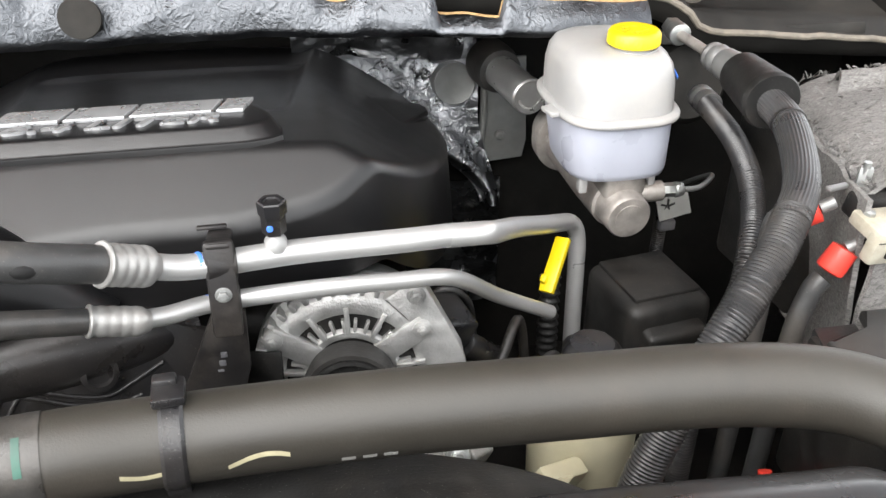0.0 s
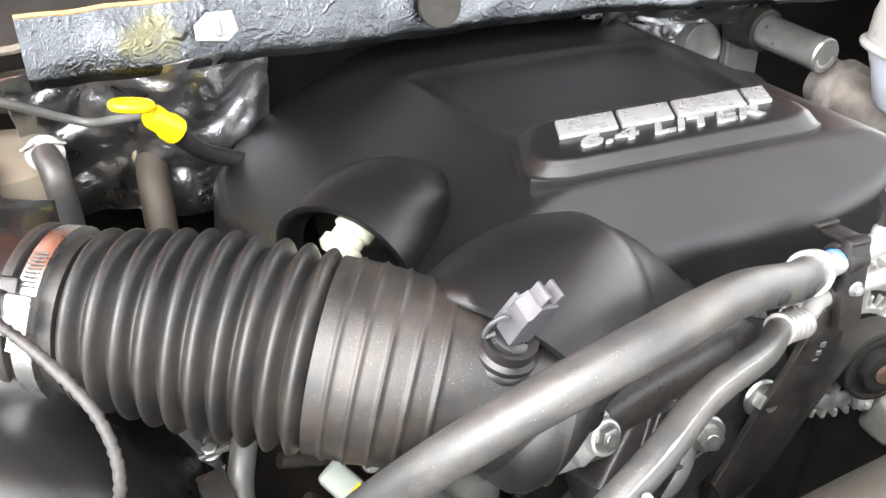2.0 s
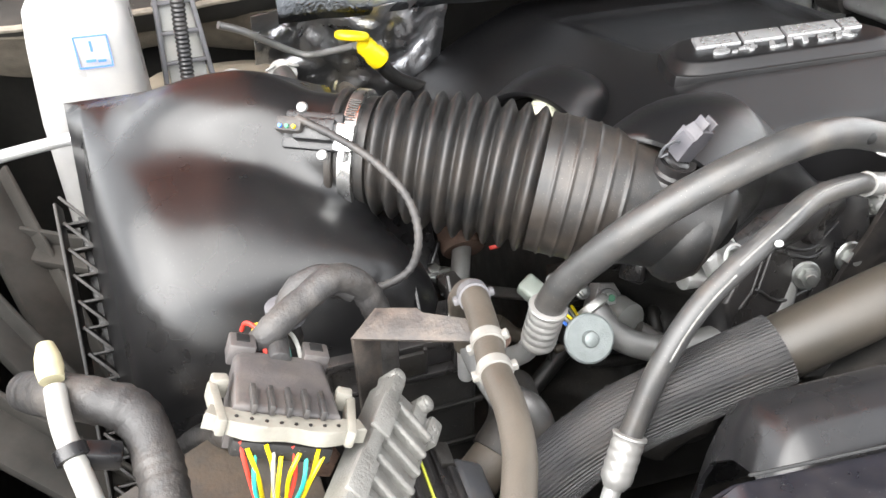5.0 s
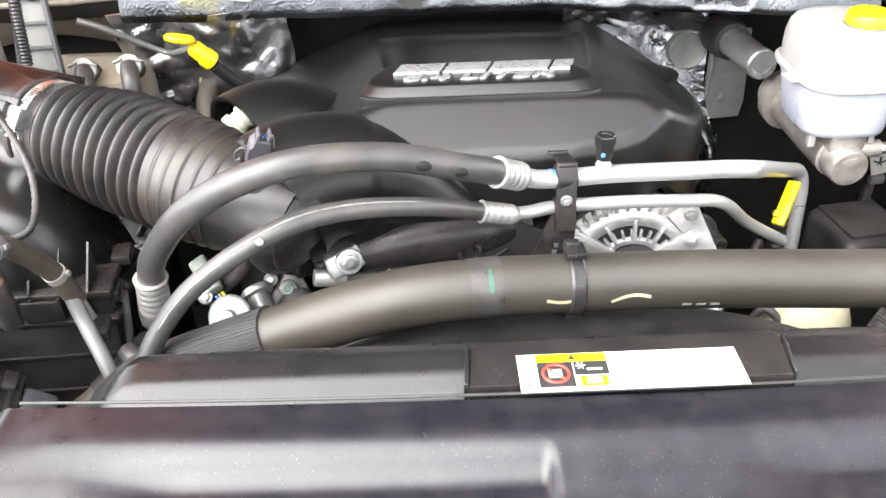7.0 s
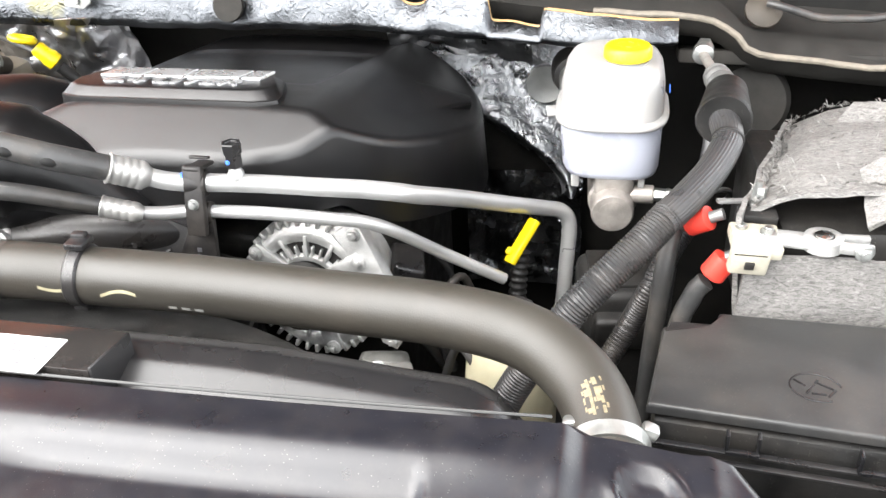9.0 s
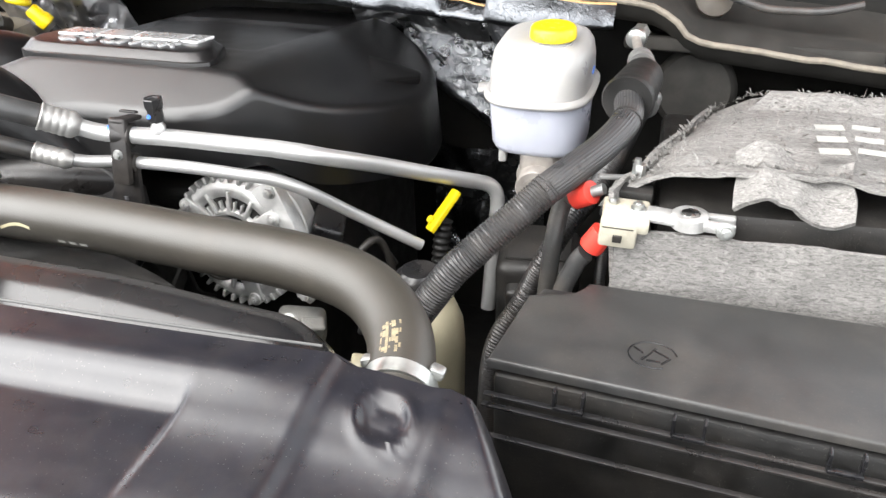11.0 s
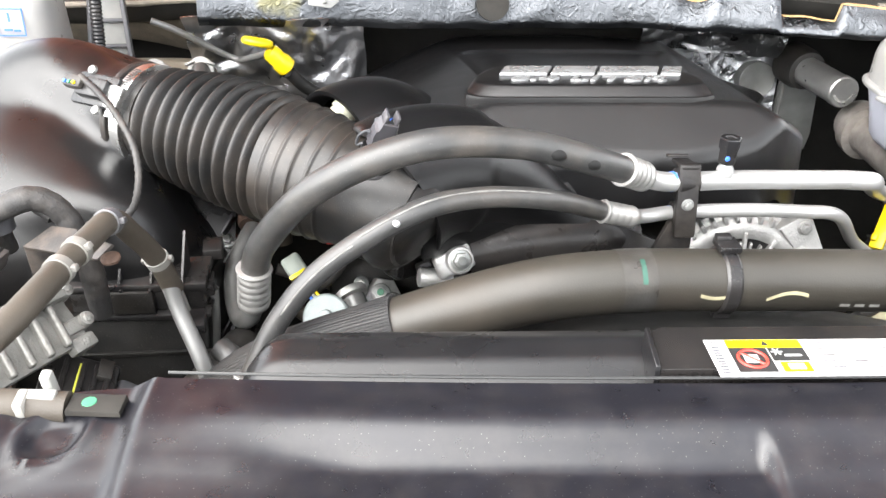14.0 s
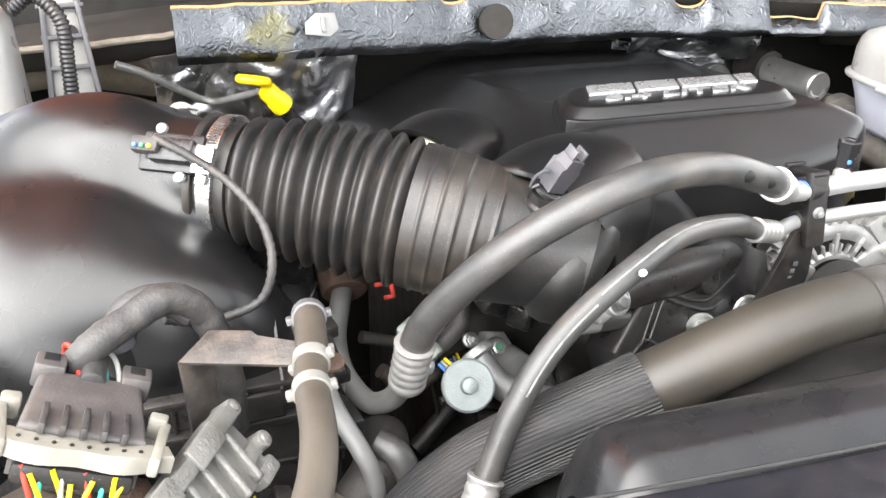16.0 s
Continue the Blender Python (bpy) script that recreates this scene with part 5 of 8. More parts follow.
def wall_foil(name, f, nu, nv, material, label, amp=1.0):
    bm = B()

    def g(u, v):
        p = Vector(f(u, v))
        k = abs(wob(p, 13, 0.022)) + abs(wob(p, 31, 0.010)) + wob(p, 85, 0.0022)
        return p + Vector((wob(p + Vector((3, 1, 0)), 12, 0.004), -k * amp, wob(p + Vector((0, 7, 2)), 20, 0.005)))
    grid(bm, nu, nv, g)
    thicken(bm, 0.002)
    return solid(name, bm, material, label, "insulation", "", "foil on the firewall", 80)


def strip_foil(u, v):
    """The strip beside the engine cover, narrowing to a tail below."""
    z = 0.985 + 0.335 * v
    right = 0.286 + 0.026 * (1 - smooth01(0.99, 1.12, z))
    left = 0.06 + 0.225 * (1 - smooth01(0.985, 1.20, z))
    return left + (right - left) * u, 1.150 + 0.30 * (z - 1.06) + 0.010 * math.sin(u * 6 + z * 20), z


wall_foil("firewall_foil", strip_foil, 80, 110, M_FOIL, "crumpled silver foil insulation on the firewall", 0.45)
wall_foil("firewall_foil", lambda u, v: (-0.66 + 0.26 * u, 1.09 - 0.055 * v ** 2 + 0.02 * math.sin(u * 7), 1.10 + 0.205 * v), 60, 50, M_FOILWIDE,
          "crumpled silver foil insulation below the cowl")
wall_foil("firewall_foil", lambda u, v: (0.02 + 0.22 * u, 1.10 - 0.04 * v + 0.02 * math.sin(u * 5), 1.235 + 0.065 * v), 40, 24, M_FOIL,
          "crumpled silver foil tucked under the cowl shield")
wall_foil("firewall_foil", lambda u, v: (0.12 + 0.20 * u, 1.15, 0.80 + 0.22 * v), 30, 30, M_FOILDARK, "dark foil low on the firewall", 0.8)

patch = thing("firewall_patch", (0.251, 1.15, 1.161), "flat round grey grommet set in the foil", "grommet")
bm = B()
lathe(bm, (0.250, 1.190, 1.163), (0.05, -1, 0.12), [(0, 0.031), (0.028, 0.031), (0.0285, 0.030), (0.0275, 0.028), (0.0275, 0.001)], 40)
part("disc", bm, M_GREYMETAL, patch)
plate = thing("booster_plate", (0.335, 1.16, 1.1), "grey painted bracket plate with a black bolt", "bracket")
bm = B()
prism(bm, [(-0.035, -0.062), (0.034, -0.058), (0.040, -0.03), (0.036, 0.10), (-0.03, 0.10)], 0, 0.006, frame_of((1, 0.02, 0), (0, 0.06, 1), (0.325, 1.172, 1.098)), 0.002)
part("sheet", bm, M_GREYMETAL, plate)
hex_bolt("bolt", (0.322, 1.168, 1.080), (0, -1, 0.05), 0.008, plate, M_GREYMETAL)
bm = B()
tube(bm, [(0.294, 1.162, 1.05), (0.296, 1.158, 1.14), (0.294, 1.160, 1.19)], 0.004, 8)
part("rolled_edge", bm, M_GREYMETAL, plate)

plunger = thing("pressure_canister", (0.30, 1.05, 1.18), "machined grey metal canister on the firewall", "canister")
pa, pb = Vector((0.296, 1.145, 1.203)), Vector((0.312, 0.985, 1.207))
pd = (pb - pa).normalized()
bm = B()
lathe(bm, pa, pd, [(0, 0.034), (0.03, 0.034), (0.034, 0.031), (0.05, 0.030), (0.052, 0.024)], 36)
part("collar", bm, M_DARK, plunger, "dark rubber collar")
bm = B()
lathe(bm, pa + pd * 0.045, pd, [(0, 0.0225), (0.098, 0.0225), (0.1, 0.0235), (0.112, 0.0235), (0.1145, 0.0215), (0.1135, 0.018), (0.1135, 0.001)], 40)
can = part("barrel", bm, mat("turned_grey_metal", (0.36, 0.36, 0.35), 0.36, 0.8, 0.1, 60, 0.3, 700), plunger)
for k in range(10):
    a = math.pi * (1.1 + 0.8 * k / 9)
    bm = B()
    s = pd.cross(Vector((0, 0, 1))).normalized()
    o = s.cross(pd)
    box(bm, None, (0.0022, 0.0032, 0.0006), bev=0, m=frame_of(s, o, pa + pd * 0.1588 + (s * math.cos(a) + o * math.sin(a)) * 0.0145) @ pose(0, 0, 0, 0, 0, math.degrees(a) - 90))
    part("stamped_mark", bm, M_LIGHT, can)

# ---- brake fluid reservoir and master cylinder ----
res = thing("brake_reservoir", (0.365, 0.86, 1.17), "milky white brake fluid reservoir with yellow cap", "reservoir")


def rounded(cx, cy, rx, ry, ex, n=64):
    out = []
    for k in range(n):
        a = 2 * math.pi * k / n
        c, s = math.cos(a), math.sin(a)
        out.append((cx + rx * math.copysign(abs(c) ** ex, c), cy + ry * math.copysign(abs(s) ** ex, s)))
    return out


def shell(bm, levels, ex=0.6, n=64):
    """Stacked rounded-rectangle rings: (z, centre x, centre y, half x, half y)."""
    rings = [[bm.verts.new((x, y, z)) for x, y in rounded(cx, cy, rx, ry, ex, n)] for z, cx, cy, rx, ry in levels]
    for a, b in zip(rings, rings[1:]):
        for k in range(n):
            bm.faces.new((a[k], a[(k + 1) % n], b[(k + 1) % n], b[k]))
    bm.faces.new(rings[0][::-1])
    bm.faces.new(rings[-1])
    return bm


bm = shell(B(), [(1.176, 0.366, 0.849, 0.0515, 0.0500), (1.179, 0.366, 0.850, 0.0575, 0.0570), (1.186, 0.365, 0.852, 0.0605, 0.0610), (1.215, 0.364, 0.857, 0.0620, 0.0680), (1.246, 0.363, 0.865, 0.0635, 0.0780)])
part("lower_shell", bm, M_MILKY, res, sharp=70)
bm = shell(B(), [(1.244, 0.363, 0.866, 0.0635, 0.0800), (1.2455, 0.363, 0.866, 0.0690, 0.0860), (1.2475, 0.363, 0.866, 0.0700, 0.0870), (1.2505, 0.363, 0.866, 0.0700, 0.0870), (1.2525, 0.363, 0.866, 0.0685, 0.0850), (1.254, 0.363, 0.866, 0.0635, 0.0800)])
flg = part("seam_flange", bm, M_WHITE, res, sharp=70)
bm = B()
box(bm, (0.294, 0.838, 1.249), (0.022, 0.026, 0.006), (0, 0, 12), 0.002, 3)
part("flange_tab", bm, M_WHITE, flg)
bm = shell(B(), [(1.252, 0.363, 0.867, 0.0635, 0.0800), (1.285, 0.363, 0.869, 0.0625, 0.0780), (1.300, 0.363, 0.870, 0.0595, 0.0740), (1.309, 0.363, 0.871, 0.0535, 0.0670), (1.3135, 0.363, 0.872, 0.0445, 0.0570), (1.316, 0.364, 0.873, 0.0285, 0.0400)])
part("upper_shell", bm, M_WHITE, res, sharp=70)
capp = Vector((0.378, 0.842, 1.308))
bm = lathe(B(), capp, (0, -0.03, 1), [(0, 0.026), (0.008, 0.026), (0.008, 0.023), (0.011, 0.023)], 36)
part("neck", bm, M_WHITE, res)
bm = B()
n = 72
rings = []
for h, r, g in ((0.010, 0.0265, 1), (0.012, 0.0280, 1), (0.0225, 0.0275, 1), (0.0255, 0.0260, 0), (0.0265, 0.024, 0), (0.0258, 0.020, 0), (0.0258, 0.001, 0)):
    rings.append([bm.verts.new(capp + Vector(((r + g * 0.0008 * (k % 2)) * math.cos(2 * math.pi * k / n), (r + g * 0.0008 * (k % 2)) * math.sin(2 * math.pi * k / n), h))) for k in range(n)])
for a, b in zip(rings, rings[1:]):
    for k in range(n):
        bm.faces.new((a[k], a[(k + 1) % n], b[(k + 1) % n], b[k]))
bm.faces.new(rings[-1])
rcap = part("filler_cap", bm, M_YELLOW, res, "bright yellow ribbed cap")
for k in range(7):
    bm = B()
    a = 0.5 + 0.85 * k
    box(bm, (capp.x + 0.013 * math.cos(a), capp.y + 0.010 * math.sin(a), capp.z + 0.0262), (0.007, 0.0018, 0.0008), (0, 0, math.degrees(a) + 70), 0.0002)
    part("embossed_mark", bm, mat("cap_print", (0.50, 0.38, 0.01), 0.4), rcap)
bm = B()
box(bm, (0.4305, 0.838, 1.282), (0.0012, 0.012, 0.003), (25, 0, 0), 0)
part("level_mark", bm, M_BLUE, res, "blue level mark")
for c, sz in (((0.323, 0.812, 1.172), (0.010, 0.012, 0.024)), ((0.405, 0.812, 1.172), (0.008, 0.010, 0.020))):
    bm = B()
    box(bm, c, sz, bev=0.002)
    part("mounting_leg", bm, M_WHITE, res)

mc = thing("master_cylinder", (0.37, 0.9, 1.1), "brown-grey cast brake master cylinder below the reservoir", "master cylinder")
ma, mb = Vector((0.372, 0.782, 1.136)), Vector((0.362, 1.13, 1.150))
md = (mb - ma).normalized()
bm = lathe(B(), ma, md, [(0, 0.018), (0.001, 0.0245), (0.004, 0.0265), (0.035, 0.0275), (0.037, 0.031), (0.10, 0.033), (0.20, 0.033), (0.202, 0.044), (0.222, 0.044), (0.224, 0.036), (0.25, 0.034)], 40)
part("bore", bm, M_BRONZE, mc)
bm = B()
lathe(bm, ma - md * 0.0015, md, [(0, 0.012), (0.0005, 0.017), (0.003, 0.017)], 28)
part("end_boss", bm, M_BRONZE, mc)
bm = B()
box(bm, (0.370, 0.85, 1.165), (0.05, 0.10, 0.03), (0, 0, 2), 0.008, 3)
cyl(bm, (0.38, 0.815, 1.150), (0.422, 0.812, 1.152), 0.012, 0.012, 20, 0.002)
part("port_block", bm, M_BRONZE, mc)
bm = B()
cyl(bm, (0.420, 0.812, 1.152), (0.438, 0.811, 1.152), 0.0085, 0.0085, 6, 0.001)
cyl(bm, (0.436, 0.811, 1.152), (0.447, 0.811, 1.152), 0.0095, 0.008, 16, 0.002)
part("pipe_nut", bm, M_ZINC, mc)
part("brake_pipe", hose([(0.44, 0.811, 1.152), (0.47, 0.815, 1.150), (0.51, 0.86, 1.14), (0.53, 0.93, 1.10), (0.53, 1.0, 1.05)], 0.0032, 10), M_ALUDULL, mc)
tag = thing("metal_tag", (0.465, 0.87, 1.1), "small pale printed tag by the brake pipe", "tag")
bm = B()
box(bm, (0.463, 0.858, 1.106), (0.044, 0.0015, 0.034), (-20, -8, 6), 0.0003)
part("sheet", bm, M_LIGHT, tag)
bm = B()
for k in range(5):
    a = math.radians(90 + 72 * k)
    box(bm, (0.455 + 0.005 * math.cos(a), 0.8555, 1.105 + 0.005 * math.sin(a)), (0.0095, 0.001, 0.0025), (-20, -math.degrees(a), 6), 0)
part("printed_mark", bm, M_INK, tag)

# ---- brake hose, damper and loom conduits ----
damper = thing("hydraulic_damper", (0.51, 0.83, 1.24), "ribbed metal hose fitting with black rubber damper", "fitting")
da, db = Vector((0.493, 0.812, 1.288)), Vector((0.483, 0.724, 1.287))
dd = (db - da).normalized()
part("sleeve", lathe(B(), da, dd, [(0, 0.018), (0.003, 0.024), (0.074, 0.029), (0.081, 0.030), (0.0855, 0.028), (0.083, 0.018)], 36), M_DARK, damper, "black rubber damper")
fd = (Vector((0.493, 0.812, 1.288)) - Vector((0.472, 0.928, 1.298))).normalized()
bm = lathe(B(), da - fd * 0.058, fd, [(0, 0.010), (0.004, 0.014), (0.008, 0.0155), (0.012, 0.014), (0.016, 0.0165), (0.022, 0.0165), (0.026, 0.0145), (0.031, 0.0175), (0.036, 0.0175), (0.046, 0.0185), (0.05, 0.0185)], 28)
part("ferrule", bm, M_ALUDULL, damper, "dull ribbed ferrule")
nutp = Vector((0.472, 0.924, 1.298))
bm = B()
cyl(bm, nutp + dd * 0.004, nutp - dd * 0.018, 0.0135, 0.0125, 24, 0.003)
cyl(bm, nutp - dd * 0.016, nutp - dd * 0.034, 0.012, 0.012, 6, 0.001)
part("nut", bm, M_ZINC, damper)
part("neck_pipe", tube(B(), [nutp, (da - fd * 0.05)], 0.006, 16), M_BRONZE, damper)


def conduit(pts, r, pitch=0.0034, depth=0.0016, segs=26):
    path, _ = resample(spline(pts, 12), pitch / 4)
    return tube(B(), path, lambda u, s: r - depth * (0.5 - 0.5 * math.cos(2 * math.pi * s / pitch)), segs)


C1 = [(0.484, 0.738, 1.286), (0.487, 0.701, 1.276), (0.470, 0.649, 1.266), (0.445, 0.600, 1.258), (0.419, 0.568, 1.244)]
C1B = [(0.426, 0.576, 1.249), (0.399, 0.551, 1.226), (0.364, 0.526, 1.196), (0.332, 0.508, 1.161), (0.277, 0.484, 1.070), (0.255, 0.470, 0.98), (0.25, 0.46, 0.85)]
loom = thing("wiring_loom", (0.42, 0.6, 1.0), "thick black corrugated loom conduit with ridged grey upper sleeve", "wiring")
part("ridged_sleeve", tube(B(), resample(spline(C1, 12), 0.004)[0], 0.0160, 120, lobes=30, depth=0.0004), M_LOOM, loom, "grey sleeve with fine lengthwise ridges", 80)
part("conduit", conduit(C1B, 0.0170), M_LOOM, loom, sharp=80)
bm = lathe(B(), (0.4875, 0.703, 1.2765), (-0.2, -0.95, -0.2), [(0, 0.0162), (0.0005, 0.0174), (0.004, 0.0174), (0.0045, 0.0162)], 28)
part("cable_tie", bm, M_PLASTIC, loom)
loom2 = thing("wiring_loom", (0.44, 0.7, 0.95), "black corrugated loom conduit beside the brake reservoir", "wiring")
part("conduit", conduit([(0.492, 0.868, 1.229), (0.483, 0.788, 1.224), (0.472, 0.725, 1.209), (0.457, 0.680, 1.190), (0.438, 0.645, 1.173), (0.418, 0.617, 1.138), (0.394, 0.610, 1.080), (0.367, 0.581, 1.020), (0.36, 0.57, 0.85)], 0.0128), M_CONDUIT, loom2, sharp=80)
bm = B()
lathe(bm, (0.499, 0.905, 1.228), (-0.08, -1, -0.01), [(0, 0.012), (0.004, 0.015), (0.012, 0.0155), (0.016, 0.013), (0.022, 0.0155), (0.036, 0.0155)], 24)
part("end_fitting", bm, M_ALUDULL, loom2)
loom3 = thing("wiring_loom", (0.47, 0.9, 0.9), "thin dark corrugated tube behind the reservoir", "wiring")
part("conduit", conduit([(0.462, 0.880, 1.10), (0.458, 0.874, 1.03), (0.455, 0.870, 0.95), (0.455, 0.87, 0.8)], 0.0085, 0.0028), M_CONDUIT, loom3, sharp=80)
bm = B()
box(bm, (0.46, 0.862, 1.075), (0.022, 0.012, 0.014), (0, 0, 5), 0.003)
part("joint", bm, M_GREY, loom3)

# ---- battery ----
bat = thing("battery", (0.63, 0.7, 0.95), "battery wrapped in a grey felt blanket", "battery")


def felt(bm, f, nu, nv, amp=0.006):
    def g(u, v):
        p = Vector(f(u, v))
        return p + Vector((wob(p + Vector((9, 0, 0)), 22, amp), wob(p, 22, amp), wob(p + Vector((0, 4, 0)), 18, amp) + wob(p, 60, amp * 0.4)))
    grid(bm, nu, nv, g)
    return thicken(bm, 0.005)


bm = felt(B(), lambda u, v: (0.502 + 0.078 * v + 0.32 * u, 0.585 + 0.29 * v + 0.02 * u, 1.268 - 0.026 * v + 0.012 * math.sin(u * 4) - 0.02 * max(0, 0.12 - u) * 6), 40, 40)
top_felt = part("felt_top", bm, M_FELT, bat, sharp=80)
bm = felt(B(), lambda u, v: (0.497 + 0.32 * u, 0.552 + 0.012 * u, 1.06 + 0.165 * v), 40, 24, 0.004)
part("felt_front", bm, M_FELT, bat, sharp=80)
bm = felt(B(), lambda u, v: (0.497 + 0.085 * u + 0.006 * math.sin(v * 5), 0.562 + 0.30 * u, 1.055 + 0.205 * v - 0.024 * u), 40, 24, 0.004)
part("felt_side", bm, M_FELT, bat, sharp=80)
bm = B()
box(bm, (0.665, 0.72, 1.14), (0.28, 0.26, 0.19), (0, 0, 3), 0.01)
part("case", bm, M_DARK, bat)
bm = felt(B(), lambda u, v: (0.620 + 0.03 * u + 0.24 * v, 0.81 + 0.05 * u + 0.01 * v, 1.255 + 0.018 * math.sin(u * 3.1)), 16, 30, 0.007)
part("felt_fold", bm, M_FELT, bat, sharp=80)
bm = felt(B(), lambda u, v: (0.60 + 0.11 * u, 0.565 + 0.06 * v, 1.255 + 0.03 * v + 0.012 * math.sin(u * 6)), 20, 14, 0.009)
part("felt_flap", bm, M_FELT, bat, sharp=80)
for k in range(3):
    bm = B()
    box(bm, (0.69 + 0.0 * k, 0.64 + 0.03 * k, 1.287), (0.028, 0.012, 0.001), (2, 0, 8), 0)
    box(bm, (0.725, 0.645 + 0.03 * k, 1.287), (0.026, 0.010, 0.001), (2, 0, -8), 0)
    part("printed_arrow", bm, M_LIGHT, top_felt)
random.seed(11)
bm = B()
for k in range(900):
    u, v = random.random(), random.random()
    if k % 3 == 0:
        u = 0.02 * random.random()
    elif k % 3 == 1:
        v = random.choice((0.01, 0.99))
    p = Vector((0.502 + 0.078 * v + 0.32 * u, 0.585 + 0.29 * v + 0.02 * u, 1.271 - 0.026 * v + 0.012 * math.sin(u * 4) - 0.02 * max(0, 0.12 - u) * 6))
    d = Vector((random.uniform(-1, 1), random.uniform(-1, 1), random.uniform(0.0, 0.9))) * random.uniform(0.004, 0.012)
    sd_ = d.cross(Vector((0, 0, 1))).normalized() * 0.0006
    bm.faces.new([bm.verts.new(q) for q in (p - sd_, p + sd_, p + d * 0.6 + sd_ + Vector((0, 0, 0.002)), p + d)])
fib = part("felt_fibres", bm, M_FELT, bat, "loose grey felt fibres")
tagged(fib, kind="stuff")
term = thing("battery_terminal", (0.53, 0.57, 1.22), "cast pale metal battery clamp with white fuse block", "terminal")
TZ = 1.236
bm = B()
box(bm, (0.505, 0.558, TZ), (0.045, 0.040, 0.014), (8, 4, 5), 0.003)
box(bm, (0.500, 0.545, TZ - 0.012), (0.036, 0.014, 0.03), (8, 4, 5), 0.003)
block = part("fuse_block", bm, M_CREAMY, term, "cream plastic fuse block")
bm = B()
box(bm, (0.500, 0.5375, TZ - 0.016), (0.009, 0.003, 0.008), (8, 4, 5), 0.001)
box(bm, (0.500, 0.5375, TZ - 0.004), (0.030, 0.0015, 0.0015), (8, 4, 5), 0)
part("latch_slot", bm, M_DARK, block, "dark latch slot")
bm = B()
for k in range(4):
    box(bm, (0.4865 + 0.009 * k, 0.545, TZ + 0.0035), (0.0035, 0.012, 0.003), (8, 4, 5), 0.0008)
part("top_ridges", bm, M_CREAMY, block)
for p in ((0.492, 0.566, TZ + 0.006), (0.516, 0.563, TZ + 0.006)):
    hex_bolt("block_nut", p, (0, -0.1, 1), 0.0055, block, M_ZINC)
bm = B()
box(bm, (0.508, 0.590, TZ + 0.005), (0.038, 0.018, 0.022), (8, 4, 5), 0.003)
part("fuse_window", bm, M_DARK, block, "smoked fuse window")
bm = B()
cyl(bm, (0.509, 0.604, TZ + 0.0), (0.511, 0.606, TZ + 0.034), 0.007, 0.0065, 6, 0.001)
cyl(bm, (0.509, 0.604, TZ + 0.026), (0.509, 0.604, TZ + 0.04), 0.0035, 0.0035, 12)
part("stud", bm, M_ZINC, block)
bm = B()
box(bm, (0.548, 0.560, TZ + 0.002), (0.05, 0.022, 0.008), (4, 2, -4), 0.003)
lathe(bm, (0.565, 0.560, TZ - 0.004), (0, 0, 1), [(0, 0.0175), (0.012, 0.0175), (0.013, 0.016), (0.013, 0.0095), (0.004, 0.0095)], 28)
box(bm, (0.590, 0.566, TZ + 0.002), (0.034, 0.007, 0.011), (4, 0, 2), 0.002)
box(bm, (0.590, 0.550, TZ + 0.002), (0.034, 0.007, 0.011), (4, 0, -6), 0.002)
clampb = part("post_clamp", bm, M_CAST, term, "pale cast post clamp")
hex_bolt("clamp_bolt", (0.598, 0.545, TZ + 0.002), (0.1, -1, 0.1), 0.006, clampb)
bm = lathe(B(), (0.565, 0.560, TZ - 0.006), (0, 0, 1), [(0, 0.0092), (0.016, 0.0085), (0.0165, 0.007)], 24)
part("battery_post", bm, M_STEEL, term)
bm = B()
box(bm, (0.495, 0.608, TZ + 0.016), (0.05, 0.007, 0.004), (0, 6, 20), 0.001)
part("bus_bar", bm, M_ALUDULL, term)
for nm, p, q, low in (("cable", (0.467, 0.598, 1.237), (0.450, 0.606, 1.225), (0.425, 0.593, 1.12)), ("cable", (0.484, 0.572, 1.208), (0.467, 0.570, 1.180), (0.442, 0.56, 1.10))):
    p, q = Vector(p), Vector(q)
    d = (q - p).normalized()
    cb = thing("battery_cable", tuple(low), "black battery cable with a red crimp sleeve", "cable", "cables at the battery clamp")
    part("wire", hose([q, q + d * 0.02, low, Vector(low) + Vector((-0.01, -0.01, -0.25))], 0.0100, 16), M_RUBBER, cb)
    part("red_sleeve", lathe(B(), p, d, [(0, 0.009), (0.001, 0.0125), (0.022, 0.0132), (0.024, 0.0125), (0.0255, 0.010)], 24), M_RED, cb, "red plastic sleeve")
    part("lug", tube(B(), [p + Vector((0.012, -0.002, 0.006)), p], 0.006, 12), M_ALUDULL, cb)
gp = thing("ground_cable", (0.42, 0.55, 0.9), "thin red cable low beside the battery", "cable")
part("wire", hose([(0.405, 0.50, 1.02), (0.40, 0.46, 0.95), (0.398, 0.43, 0.88), (0.395, 0.42, 0.78)], 0.0065, 12), M_RED, gp)

# ---- fuse box ----
fuse = thing("fuse_box", (0.58, 0.44, 1.0), "black plastic fuse box with flat lid and latches", "fuse box")
FZ = 1.174
bm = B()
prism(bm, [(0.410, 0.384), (0.84, 0.352), (0.84, 0.520), (0.478, 0.526), (0.470, 0.498), (0.425, 0.492)], FZ - 0.010, FZ, Matrix.Identity(4), 0.004, 3)
flid = part("lid", bm, M_FUSE, fuse)
bm = B()
prism(bm, [(0.425, 0.492), (0.470, 0.498), (0.474, 0.524), (0.434, 0.524)], FZ - 0.03, FZ - 0.012, Matrix.Identity(4), 0.003)
part("lid_step", bm, M_PLASTIC, flid)
bm = B()
box(bm, (0.63, 0.435, 1.085), (0.42, 0.14, 0.15), (0, 0, -4), 0.006)
part("body", bm, M_DARK, fuse)
